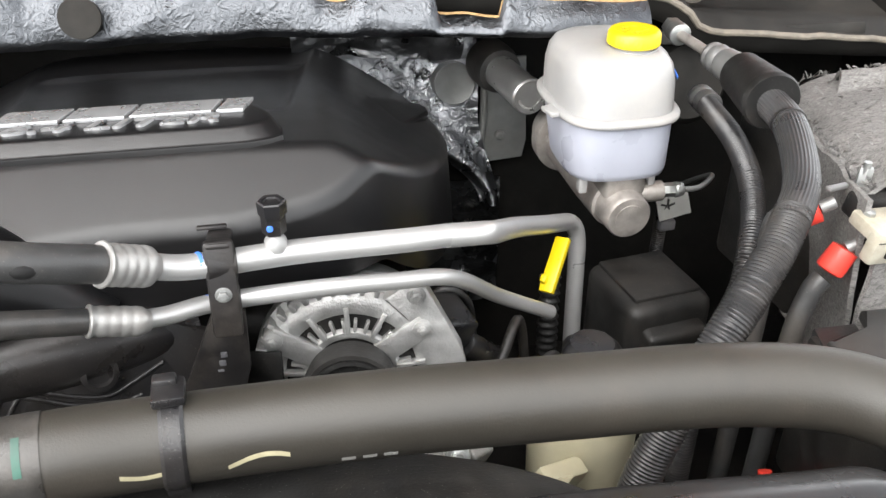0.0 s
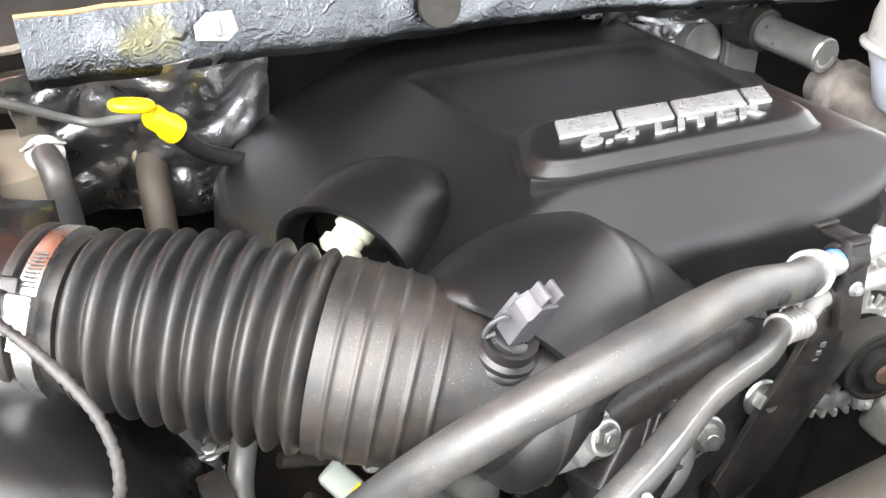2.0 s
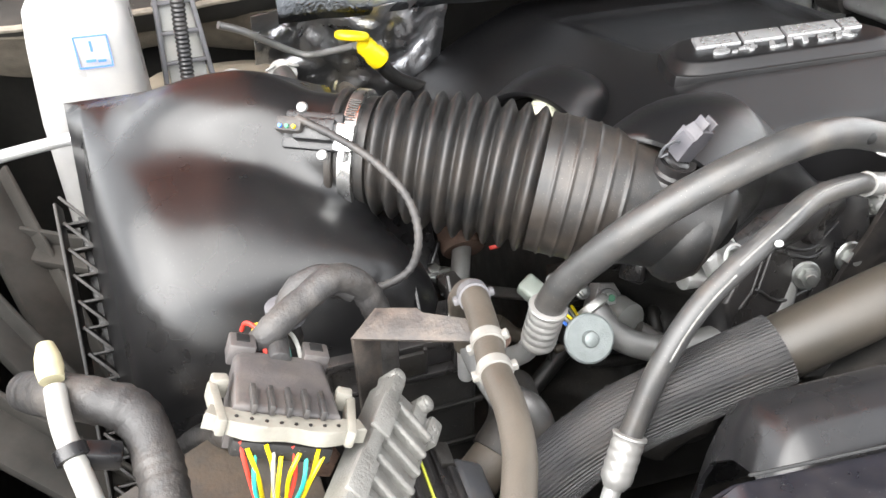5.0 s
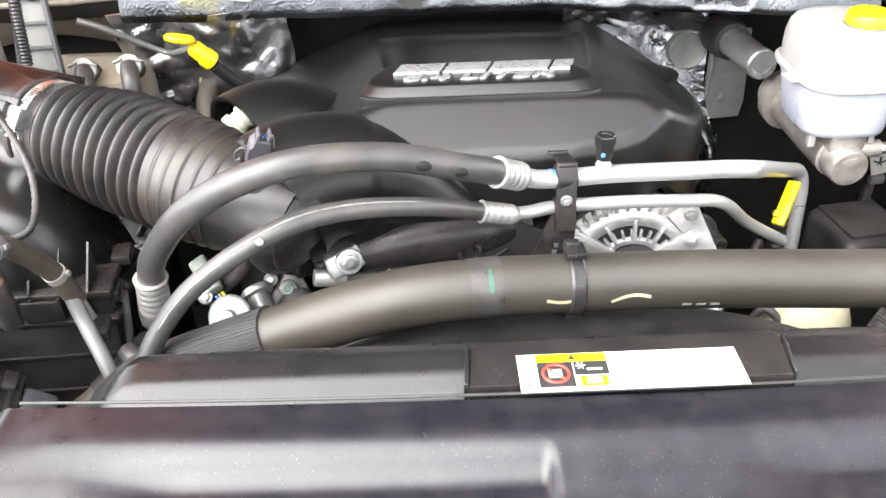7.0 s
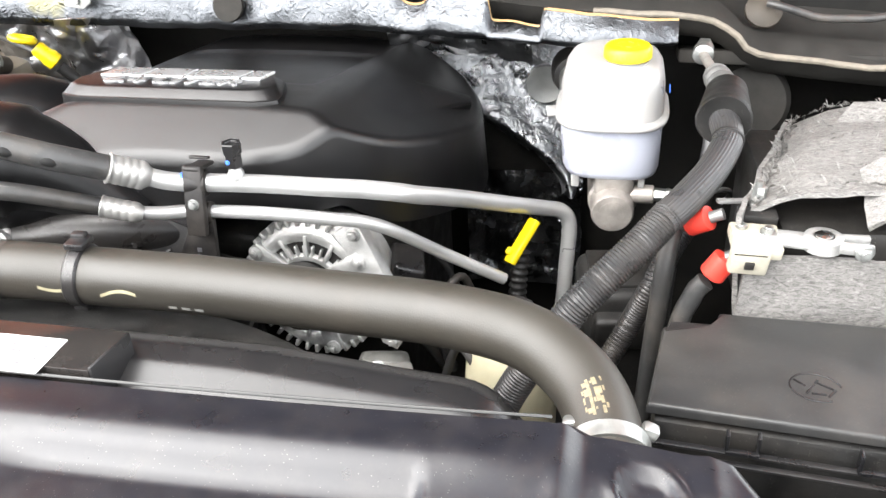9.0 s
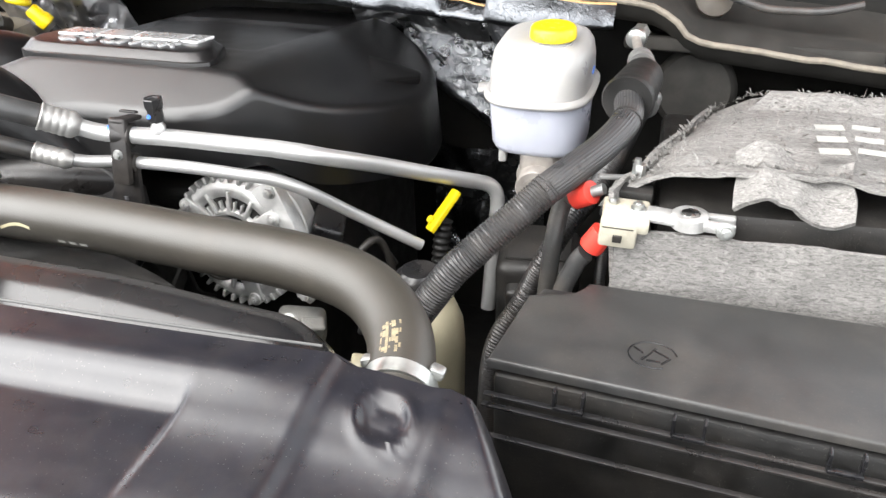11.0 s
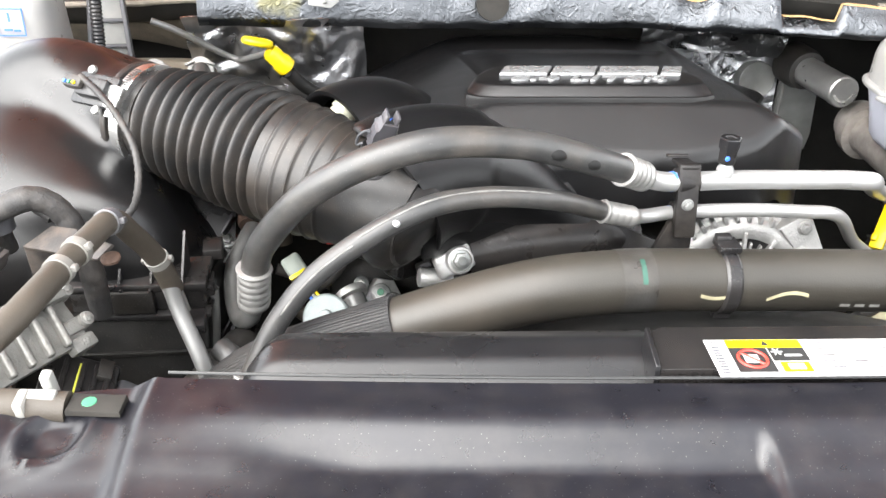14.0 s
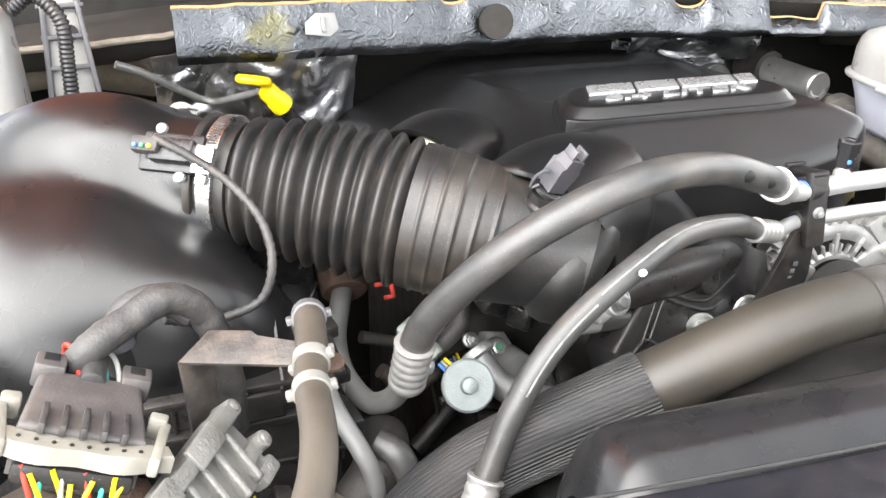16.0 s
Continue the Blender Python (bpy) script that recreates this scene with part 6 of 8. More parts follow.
for k, y in enumerate((1.146, 1.140, 1.112)):
    bm = B()
    box(bm, (0.625, 0.355 - 0.007 * k, y), (0.43, 0.006, 0.0028), (0, 0, -4.2), 0.001)
    part("body_rail", bm, M_PLASTIC, fuse)
for x, y in ((0.486, 0.370), (0.584, 0.362), (0.70, 0.354)):
    bm = B()
    for s in (-1, 1):
        box(bm, (x + 0.012 * s, y - 0.006, 1.160), (0.003, 0.010, 0.018), (0, 0, -4), 0.001)
    box(bm, (x, y - 0.010, 1.152), (0.026, 0.005, 0.004), (0, 0, -4), 0.001)
    part("latch", bm, M_SHROUD, fuse)
bm = B()
lm2 = pose(0.545, 0.425, FZ + 0.0003, 0, 0, -12)
for x, y, w, h, r in ((0, 0, 0.022, 0.002, 70), (0.010, 0.004, 0.014, 0.002, -20), (0.006, -0.008, 0.012, 0.002, 10), (0.016, -0.004, 0.012, 0.002, 65), (-0.010, 0.002, 0.012, 0.002, -30)):
    box(bm, None, (w, h, 0.0012), bev=0.0004, m=lm2 @ pose(x, y, 0, 0, 0, r))
part("embossed_symbol", bm, M_SHROUD, flid)
bm = B()
tube(bm, [lm2 @ Vector((0.003 + 0.021 * math.cos(0.4 + 0.2 * k), 0.018 * math.sin(0.4 + 0.2 * k), 0)) for k in range(26)], 0.0008, 6)
part("embossed_ring", bm, M_SHROUD, flid)
wing = thing("wing_bracket", (0.7, 0.95, 1.2), "dark steel hinge bracket with black cable", "bracket")
bm = B()
box(bm, (0.62, 1.09, 1.245), (0.34, 0.16, 0.02), (-14, 0, -2), 0.006)
lathe(bm, (0.552, 1.05, 1.19), (0, -1, 0.3), [(0, 0.06), (0.01, 0.058), (0.02, 0.05), (0.018, 0.035)], 32)
part("panel", bm, M_BODY, wing)
bm = lathe(B(), (0.563, 1.10, 1.306), (0.1, -0.7, 0.6), [(0, 0.026), (0.006, 0.026), (0.008, 0.022), (0.014, 0.012)], 28)
part("grommet", bm, M_OLDHOSE, wing)
part("cable", hose([(0.566, 1.085, 1.322), (0.59, 1.075, 1.318), (0.633, 1.08, 1.304), (0.68, 1.09, 1.300), (0.715, 1.09, 1.302), (0.76, 1.10, 1.31)], 0.0055, 12), M_RUBBER, wing)

# ---- power steering tank ----
ps = thing("fluid_tank", (0.25, 0.6, 0.95), "aged cream plastic fluid tank with dark cap", "tank")
bm = lathe(B(), (0.268, 0.612, 0.88), (0.0, 0.0, 1), [(0, 0.040), (0.01, 0.052), (0.12, 0.055), (0.15, 0.053), (0.175, 0.044), (0.188, 0.030), (0.194, 0.022), (0.20, 0.022)], 44)
part("tank", bm, M_CREAM, ps)
bm = B()
n = 48
prof = ((0.196, 0.026, 0), (0.199, 0.029, 1), (0.214, 0.0285, 1), (0.220, 0.025, 1), (0.224, 0.021, 0), (0.222, 0.012, 0), (0.222, 0.001, 0))
rings = []
for h, r, g in prof:
    rings.append([bm.verts.new(Vector((0.270, 0.612, 0.88)) + Vector(((r + 0.0016 * g * math.cos(8 * 2 * math.pi * k / n)) * math.cos(2 * math.pi * k / n), (r + 0.0016 * g * math.cos(8 * 2 * math.pi * k / n)) * math.sin(2 * math.pi * k / n), h))) for k in range(n)])
for a, b in zip(rings, rings[1:]):
    for k in range(n):
        bm.faces.new((a[k], a[(k + 1) % n], b[(k + 1) % n], b[k]))
part("screw_cap", bm, M_PLASTIC, ps, "dark ribbed screw cap")
bm = B()
box(bm, (0.222, 0.555, 0.985), (0.05, 0.02, 0.05), (20, 10, 20), 0.003)
prism(bm, [(0, 0), (0.05, 0.01), (0.02, -0.045), (0.005, -0.03)], 0, 0.006, frame_of((1, -0.3, 0), (0, 0.4, 0.9), (0.185, 0.55, 1.0)), 0.001)
part("mount_ear", bm, M_CREAM, ps)

dip2 = thing("transmission_dipstick", (0.262, 0.72, 0.95), "flat yellow dipstick handle on a black tube", "dipstick")
fa, fb = Vector((0.281, 0.742, 1.146)), Vector((0.252, 0.705, 1.100))
m = frame_of(fa - fb, (0.6, -0.5, 0.2), (fa + fb) / 2)
bm = B()
box(bm, None, (0.062, 0.0165, 0.008), bev=0.002, m=m)
box(bm, None, (0.010, 0.008, 0.008), bev=0.003, m=m @ pose(-0.018, -0.004, -0.006))
part("handle", bm, M_YELLOW, dip2)
for k in range(4):
    bm = B()
    box(bm, None, (0.0055, 0.007, 0.0006), bev=0, m=m @ pose(-0.014 + 0.009 * k, 0, 0.0042))
    part("print_bar", bm, mat("handle_print", (0.35, 0.25, 0.02), 0.5), dip2)
part("tube", conduit([(0.265, 0.730, 1.105), (0.262, 0.72, 1.06), (0.262, 0.715, 1.0), (0.262, 0.71, 0.9)], 0.012, 0.009, 0.003), M_DARK, dip2, sharp=80)

# ---- left rear: dipstick, tanks, brackets ----
dip = thing("oil_dipstick", (-0.50, 0.99, 1.1), "bright yellow oil dipstick handle with steel rod", "dipstick")
ha, hb = Vector((-0.543, 0.972, 1.284)), Vector((-0.508, 0.988, 1.240))
bm = B()
ringm = frame_of((0.95, 0.1, -0.2), (0.1, 0.95, -0.25), ha)
pts = [ringm @ Vector((0.0165 * math.cos(a), 0.0135 * math.sin(a), 0)) for a in (2 * math.pi * k / 32 for k in range(33))]
tube(bm, pts, 0.0056, 12)
part("finger_ring", bm, M_YELLOW, dip)
bm = lathe(B(), Vector((-0.529, 0.978, 1.270)), hb - ha, [(0, 0.010), (0.004, 0.0125), (0.02, 0.0125), (0.024, 0.0145), (0.036, 0.0145), (0.038, 0.012)], 24)
part("stopper", bm, M_YELLOW, dip)
part("tube", hose([(-0.505, 0.992, 1.234), (-0.485, 1.0, 1.21), (-0.455, 1.01, 1.19), (-0.42, 1.02, 1.17)], 0.0095, 14), M_DARK, dip, "black dipstick tube")
rod = thing("steel_line", (-0.6, 1.06, 1.15), "bent dull steel line on the firewall", "pipe")
part("rod", hose([(-0.70, 1.02, 1.300), (-0.671, 1.030, 1.285), (-0.63, 1.056, 1.252), (-0.593, 1.066, 1.230), (-0.56, 1.03, 1.245), (-0.535, 1.0, 1.26)], 0.0048, 14), M_ALUDULL, rod)
part("hook", hose([(-0.545, 1.09, 1.20), (-0.515, 1.09, 1.205), (-0.487, 1.085, 1.200), (-0.475, 1.08, 1.185), (-0.478, 1.078, 1.165)], 0.005, 14), M_ALUDULL, rod)
oldh = thing("heater_hose", (-0.54, 1.0, 1.0), "dusty grey-brown rubber hose behind the engine", "hose")
part("hose", hose([(-0.538, 1.075, 1.168), (-0.540, 1.045, 1.155), (-0.541, 1.02, 1.12), (-0.540, 1.005, 1.06), (-0.54, 1.0, 0.95)], 0.0175, 20), M_OLDHOSE, oldh)
part("end_ring", lathe(B(), (-0.538, 1.08, 1.170), (0, 1, 0.3), [(0, 0.017), (0.002, 0.0195), (0.008, 0.0195), (0.010, 0.017)], 24), M_STRIPE, oldh)
part("elbow", hose([(-0.538, 1.085, 1.171), (-0.555, 1.11, 1.185), (-0.59, 1.13, 1.19)], 0.016, 18), M_DARK, oldh)
bm = lathe(B(), (-0.585, 1.13, 1.19), (0.3, -1, 0.1), [(0, 0.045), (0.015, 0.045), (0.02, 0.04), (0.016, 0.03)], 32)
solid("hose_grommet", bm, M_DARK, "black rubber grommet round hoses in the firewall", "grommet")

tank = thing("coolant_tank", (-0.72, 1.05, 1.0), "brown-beige plastic overflow tank with hose clips", "tank")
bm = shell(B(), [(1.0, -0.72, 1.05, 0.085, 0.055), (1.02, -0.72, 1.05, 0.095, 0.065), (1.19, -0.72, 1.05, 0.098, 0.066), (1.212, -0.72, 1.05, 0.092, 0.060), (1.223, -0.72, 1.05, 0.075, 0.045), (1.226, -0.72, 1.05, 0.05, 0.02)], 0.55)
part("tank", bm, M_BEIGE, tank)
for x, y in ((-0.695, 0.985), (-0.632, 0.995)):
    bm = lathe(B(), (x, y + 0.03, 1.222), (0.02, -0.8, 0.35), [(0, 0.015), (0.02, 0.015), (0.022, 0.0175), (0.034, 0.0175), (0.036, 0.014)], 24)
    cl = part("hose_stub", bm, M_OLDHOSE, tank)
    part("hose", hose([(x, y + 0.002, 1.236), (x + 0.006, y - 0.022, 1.225), (x + 0.008, y - 0.03, 1.19), (x + 0.008, y - 0.03, 1.10)], 0.0135, 18), M_RUBBER, tank)
    bm = B()
    lathe(bm, (x, y + 0.006, 1.234), (0.02, -0.8, 0.35), [(0, 0.014), (0.001, 0.0185), (0.009, 0.0185), (0.01, 0.014)], 24)
    for s in (-1, 1):
        box(bm, (x + 0.014 * s, y, 1.246), (0.014, 0.010, 0.003), (-30, 20 * s, 10), 0.001)
    part("spring_clip", bm, M_LIGHT, cl, "pale spring clip")

bottle = thing("washer_bottle", (-0.845, 0.93, 1.1), "white plastic washer bottle with blue printed square", "bottle")
bm = shell(B(), [(1.05, -0.848, 0.94, 0.058, 0.045), (1.07, -0.848, 0.94, 0.062, 0.05), (1.25, -0.848, 0.935, 0.060, 0.05), (1.34, -0.845, 0.93, 0.055, 0.05), (1.375, -0.843, 0.93, 0.052, 0.048), (1.388, -0.842, 0.93, 0.044, 0.04)], 0.5)
part("body", bm, M_WHITE, bottle)
bm = lathe(B(), (-0.842, 0.93, 1.386), (0, 0, 1), [(0, 0.02), (0.01, 0.02), (0.012, 0.027), (0.028, 0.027), (0.03, 0.024)], 32)
part("cap", bm, M_BLUE, bottle, "blue filler cap")
lx, lz = -0.832, 1.335
for a, b, w, h in ((-0.0165, 0, 0.0013, 0.034), (0.0165, 0, 0.0013, 0.034), (0, 0.0165, 0.034, 0.0013), (0, -0.0165, 0.034, 0.0013), (-0.001, 0.006, 0.0022, 0.011), (-0.004, -0.0095, 0.010, 0.0025), (0.007, -0.0105, 0.008, 0.0025)):
    bm = B()
    box(bm, (lx + a, 0.8795 + 0.05 * b, lz + b), (w, 0.0012, h), (-3, 0, 0), 0)
    part("printed_line", bm, M_BLUE, bottle)
part("vent_hose", conduit([(-0.79, 0.95, 1.385), (-0.765, 0.945, 1.40), (-0.742, 0.935, 1.375), (-0.742, 0.93, 1.33), (-0.745, 0.925, 1.27)], 0.0085, 0.005, 0.0018), M_CONDUIT, bottle, "black corrugated vent hose", 80)
strut = thing("cowl_strut", (-0.75, 1.02, 1.2), "pale grey plastic ladder bracket with round holes", "bracket")
m = frame_of((1, 0.1, 0), (0.22, 0.35, 1), (-0.745, 0.975, 1.30))
bm = B()
for s in (-1, 1):
    box(bm, None, (0.006, 0.21, 0.014), bev=0.002, m=m @ pose(0.024 * s * 1.0, 0, 0, 0, 0, 4 * s))
part("rail", bm, M_GREY, strut)
for k in range(6):
    bm = B()
    box(bm, None, (0.05, 0.005, 0.012), bev=0.001, m=m @ pose(0, -0.09 + 0.034 * k, 0))
    part("rung", bm, M_GREY, strut)
bm = B()
box(bm, None, (0.044, 0.2, 0.003), bev=0.001, m=m @ pose(0, 0, -0.006))
part("web", bm, M_LIGHT, strut)
bm = lathe(B(), m @ Vector((0.006, 0.05, 0.0)), m.to_3x3() @ Vector((0, 0, 1)), [(0, 0.009), (0.003, 0.009), (0.0032, 0.007)], 20)
part("hole", bm, M_DARK, strut)

# ---- left front: control unit, harness connector, heater hose ----
ecu = thing("engine_control_unit", (-0.66, 0.33, 1.1), "finned cast aluminium control unit with black plugs", "control unit")
e0, e1 = Vector((-0.626, 0.410, 1.232)), Vector((-0.698, 0.270, 1.248))
ex = (e1 - e0).normalized()
en = Vector((0.62, -0.30, 0.66)).normalized()
em = frame_of(ex, en.cross(ex), e0)
zz = em.to_3x3() @ Vector((0, 0, 1))
L = 0.26
D = 0.046
bm = B()
box(bm, None, (L, D, 0.010), bev=0.002, m=em @ pose(L / 2, D / 2, -0.007))
part("back_plate", bm, M_ECU, ecu)
bm = B()
box(bm, None, (L, 0.012, 0.030), bev=0.003, m=em @ pose(L / 2, 0.0, -0.006))
part("rim", bm, M_ECU, ecu)
for k in range(14):
    bm = B()
    box(bm, None, (0.0060, D * 0.84, 0.012), bev=0.0022, segs=3, m=em @ pose(0.020 + 0.018 * k, D * 0.53, -0.001, 0, 0, -8))
    part("fin", bm, M_ECU, ecu)
for k in range(4):
    bm = B()
    box(bm, None, (0.034, 0.016, 0.004), bev=0.001, m=em @ pose(0.045 + 0.058 * k, -0.001, 0.0095))
    part("rim_pad", bm, M_ECU, ecu)
for p in ((-0.004, 0.000, 0.0), (-0.004, 0.030, 0.0), (0.006, 0.046, -0.006)):
    bm = B()
    q = em @ Vector(p)
    cyl(bm, q - zz * 0.012, q + zz * 0.006, 0.0072, 0.0064, 20, 0.0015)
    cyl(bm, q + zz * 0.005, q + zz * 0.0075, 0.0042, 0.0036, 16, 0.001)
    box(bm, None, (0.024, 0.013, 0.014), bev=0.003, m=em @ pose(0.008, p[1], -0.006))
    part("mount_lug", bm, M_ECU, ecu)
pm = frame_of((0.62, 0.10, -0.30), (0.10, 0.95, 0.12), (-0.615, 0.368, 1.150))
bm = B()
box(bm, None, (0.058, 0.078, 0.030), bev=0.004, segs=3, m=pm @ pose(0, 0, -0.002))
box(bm, None, (0.014, 0.084, 0.036), bev=0.003, segs=2, m=pm @ pose(-0.026, 0, -0.004))
plug2 = part("plug", bm, M_PLASTIC, ecu, "black multi-pin plug")
bm = B()
box(bm, None, (0.034, 0.070, 0.036), bev=0.006, segs=3, m=pm @ pose(0.042, -0.006, -0.010, 0, 14, 0))
part("wire_hood", bm, M_CONN_GREY, ecu, "grey plug wire hood")
bm = B()
box(bm, None, (0.0028, 0.050, 0.0016), bev=0.0003, m=pm @ pose(-0.004, 0.004, 0.0138))
part("yellow_line", bm, mat("lime_paint", (0.6, 0.62, 0.08), 0.5), plug2)
for k in range(4):
    bm = B()
    box(bm, None, (0.0045, 0.062, 0.005), bev=0.001, m=pm @ pose(-0.016 + 0.0105 * k + (0.004 if k > 0 else 0), 0, 0.0138))
    part("latch_rib", bm, M_PLASTIC, plug2)
bm = B()
box(bm, None, (0.012, 0.020, 0.007), bev=0.001, m=pm @ pose(0.016, 0.026, 0.016))
part("latch", bm, M_DARK, plug2)
bm = B()
box(bm, None, (0.020, 0.008, 0.007), bev=0.001, m=pm @ pose(0.014, -0.024, 0.016))
part("latch", bm, M_DARK, plug2)

con = thing("harness_connector", (-0.70, 0.4, 1.2), "dark multi-pin harness connector with pale lever", "connector")
cm = frame_of((0.93, -0.06, -0.36), (0.02, 0.95, -0.12), (-0.708, 0.388, 1.264)) @ Matrix.Scale(0.92, 4)
bm = B()
prism(bm, [(-0.038, -0.038), (0.038, -0.038), (0.034, 0.026), (0.028, 0.034), (-0.028, 0.034), (-0.034, 0.026)], -0.022, 0.014, cm, 0.005, 3)
M_CONN = mat("dusty_connector_plastic", (0.06, 0.055, 0.055), 0.45, 0, 0.15, 50, 0.3, 500, DUST, 0.4, 20)
hb_ = part("housing", bm, M_CONN, con)
for s in (-1, 1):
    bm = B()
    box(bm, None, (0.020, 0.020, 0.018), bev=0.002, m=cm @ pose(0.028 * s, 0.038, 0.010))
    ear = part("ear", bm, M_CONN, con)
    bm = B()
    box(bm, None, (0.010, 0.010, 0.002), bev=0.0005, m=cm @ pose(0.028 * s, 0.040, 0.0188))
    part("slot", bm, M_PATCH, ear)
bm = B()
cyl(bm, cm @ Vector((0, 0.024, 0.012)), cm @ Vector((0, 0.056, 0.014)), 0.008, 0.008, 18, 0.002)
part("centre_post", bm, M_TAPE, con)
for k in range(5):
    bm = B()
    box(bm, None, (0.004, 0.026, 0.008), bev=0.001, m=cm @ pose(-0.024 + 0.012 * k, -0.030, 0.015))
    part("rib", bm, M_TAPE, hb_)
bm = B()
top_edge = [(0.052 * u, -0.035 - 0.005 * (1 - u * u) + 0.002 * math.cos(u * 7)) for u in (-1 + 0.125 * k for k in range(17))]
low_edge = [(0.056 * u, -0.047 - 0.007 * (1 - u * u) + 0.002 * math.cos(u * 7)) for u in (1 - 0.125 * k for k in range(17))]
prism(bm, top_edge + low_edge, -0.002, 0.010, cm, 0.0015)
lev = part("lever", bm, M_LEVER, con, "pale grey plastic lock lever")
for s in (-1, 1):
    bm = B()
    box(bm, None, (0.007, 0.045, 0.014), bev=0.002, m=cm @ pose(0.047 * s, -0.030, 0.004, 0, 0, -8 * s))
    box(bm, None, (0.012, 0.010, 0.016), bev=0.002, m=cm @ pose(0.045 * s, -0.006, 0.006, 0, 0, -8 * s))
    part("lever_arm", bm, M_LEVER, lev)
for k in range(8):
    bm = B()
    u = -0.035 + 0.01 * k
    q = cm @ Vector((u, -0.042 - 0.006 * (1 - (u / 0.05) ** 2), 0.0100))
    cyl(bm, q, q + Vector((0, 0, 0.0006)), 0.0014, 0.0012, 8)
    part("pin_hole", bm, M_DARK, lev)
bm = B()
box(bm, None, (0.070, 0.012, 0.014), bev=0.003, m=cm @ pose(0, -0.046, -0.012))
part("wire_guard", bm, M_DARK, con)
wend = Vector((-0.722, 0.345, 1.192))
for k in range(11):
    mm = (M_RED, M_YELLOW, M_TEAL, M_YELLOW, M_LIGHT, M_YELLOW, M_RED, M_YELLOW, M_TEAL, M_YELLOW, M_YELLOW)[k]
    a = cm @ Vector((-0.030 + 0.006 * k, -0.050 - 0.002 * (k % 2), -0.006 - 0.004 * (k % 3)))
    b = wend + Vector((-0.012 + 0.0024 * k, 0.004 * (k % 2), 0.002 * (k % 3)))
    mid = a.lerp(b, 0.4) + Vector((0, -0.005 - 0.003 * (k % 3), 0.006))
    part("wire", hose([a, mid + Vector((0.004 * math.sin(k * 2.4), 0, 0.003 * math.cos(k * 1.7))), b, b + Vector((-0.004, -0.012, -0.01))], 0.0015, 8, 0.004), mm, con)
part("taped_sleeve", hose([wend + Vector((0, 0, 0.002)), wend + Vector((-0.008, -0.02, -0.012)), wend + Vector((-0.02, -0.06, -0.03)), wend + Vector((-0.03, -0.10, -0.06))], 0.0145, 18), M_TAPE, con)
for k, mm in enumerate((M_RED, M_YELLOW, M_TEAL, M_LIGHT)):
    a = cm @ Vector((-0.014 + 0.009 * k, 0.034, 0.004))
    part("wire", hose([a + Vector((0.006, -0.002, 0.0)), a + Vector((0.006, 0.010, 0.007)), a + Vector((0.003, 0.024, 0.009)), a + Vector((-0.004, 0.040, 0.004)), a + Vector((-0.008, 0.050, -0.01))], 0.0017, 8), mm, con)

tl = thing("taped_loom", (-0.66, 0.47, 1.15), "cloth-taped wiring loom looping over the connector", "wiring")


def taped(pts, r):
    path, _ = resample(spline(pts, 10), 0.003)
    return tube(B(), path, lambda u, s: r * (1 + 0.10 * noise.noise(Vector((s * 45, r * 50, 1))) + 0.05 * noise.noise(Vector((s * 160, 3, r * 50))) + 0.06 * ((s / 0.016 + 0.9 * noise.noise(Vector((s * 30, 5, 1)))) % 1.0)), 24)


part("loop", taped([(-0.722, 0.438, 1.258), (-0.706, 0.436, 1.280), (-0.680, 0.450, 1.290), (-0.655, 0.462, 1.296), (-0.635, 0.467, 1.280), (-0.622, 0.468, 1.24), (-0.62, 0.47, 1.17)], 0.0105), M_TAPE, tl, sharp=80)
part("branch", taped([(-0.692, 0.470, 1.240), (-0.693, 0.468, 1.266), (-0.680, 0.471, 1.287), (-0.660, 0.472, 1.291), (-0.640, 0.468, 1.278)], 0.0100), M_TAPE, tl, sharp=80)
bm = lathe(B(), (-0.693, 0.467, 1.262), (0, 0, 1), [(0, 0.013), (0.001, 0.0145), (0.014, 0.0145), (0.015, 0.013)], 20)
part("grey_band", bm, M_GREY, tl)

hb2 = thing("hose_bracket", (-0.62, 0.4, 1.1), "worn brown-black steel bracket with rusty bolt", "bracket")
bm = B()
hm = frame_of((0.075, -0.035, 0.012), (0.02, 0.06, 0.03), (-0.652, 0.420, 1.272))
prism(bm, [(0, 0), (0.086, -0.004), (0.092, 0.012), (0.050, 0.018), (0.046, 0.023), (0.016, 0.024)], -0.0028, 0, hm, 0.0008)
M_WORN = mat("worn_steel_paint", (0.042, 0.037, 0.034), 0.5, 0.3, 0.3, 60, 0.4, 400, (0.2, 0.15, 0.11), 0.4, 30)
part("plate", bm, M_WORN, hb2)
bm = B()
ha, hc = hm @ Vector((0.0004, 0.0, -0.0028)), hm @ Vector((0.0160, 0.0236, -0.0028))
flat = Vector((hc.x - ha.x, hc.y - ha.y, 0))
prism(bm, [(0, 0), (flat.length, hc.z - ha.z), (flat.length, -0.085), (0.003, -0.085)], -0.0028, 0, frame_of(flat, (0, 0, 1), ha), 0.0005)
part("leg", bm, M_WORN, hb2)
bm = lathe(B(), (-0.560, 0.368, 1.290), (0.0, -0.2, 1), [(0, 0.0075), (0.002, 0.0075), (0.003, 0.006), (0.0035, 0.003)], 20)
part("rusty_bolt", bm, M_RUST, hb2)

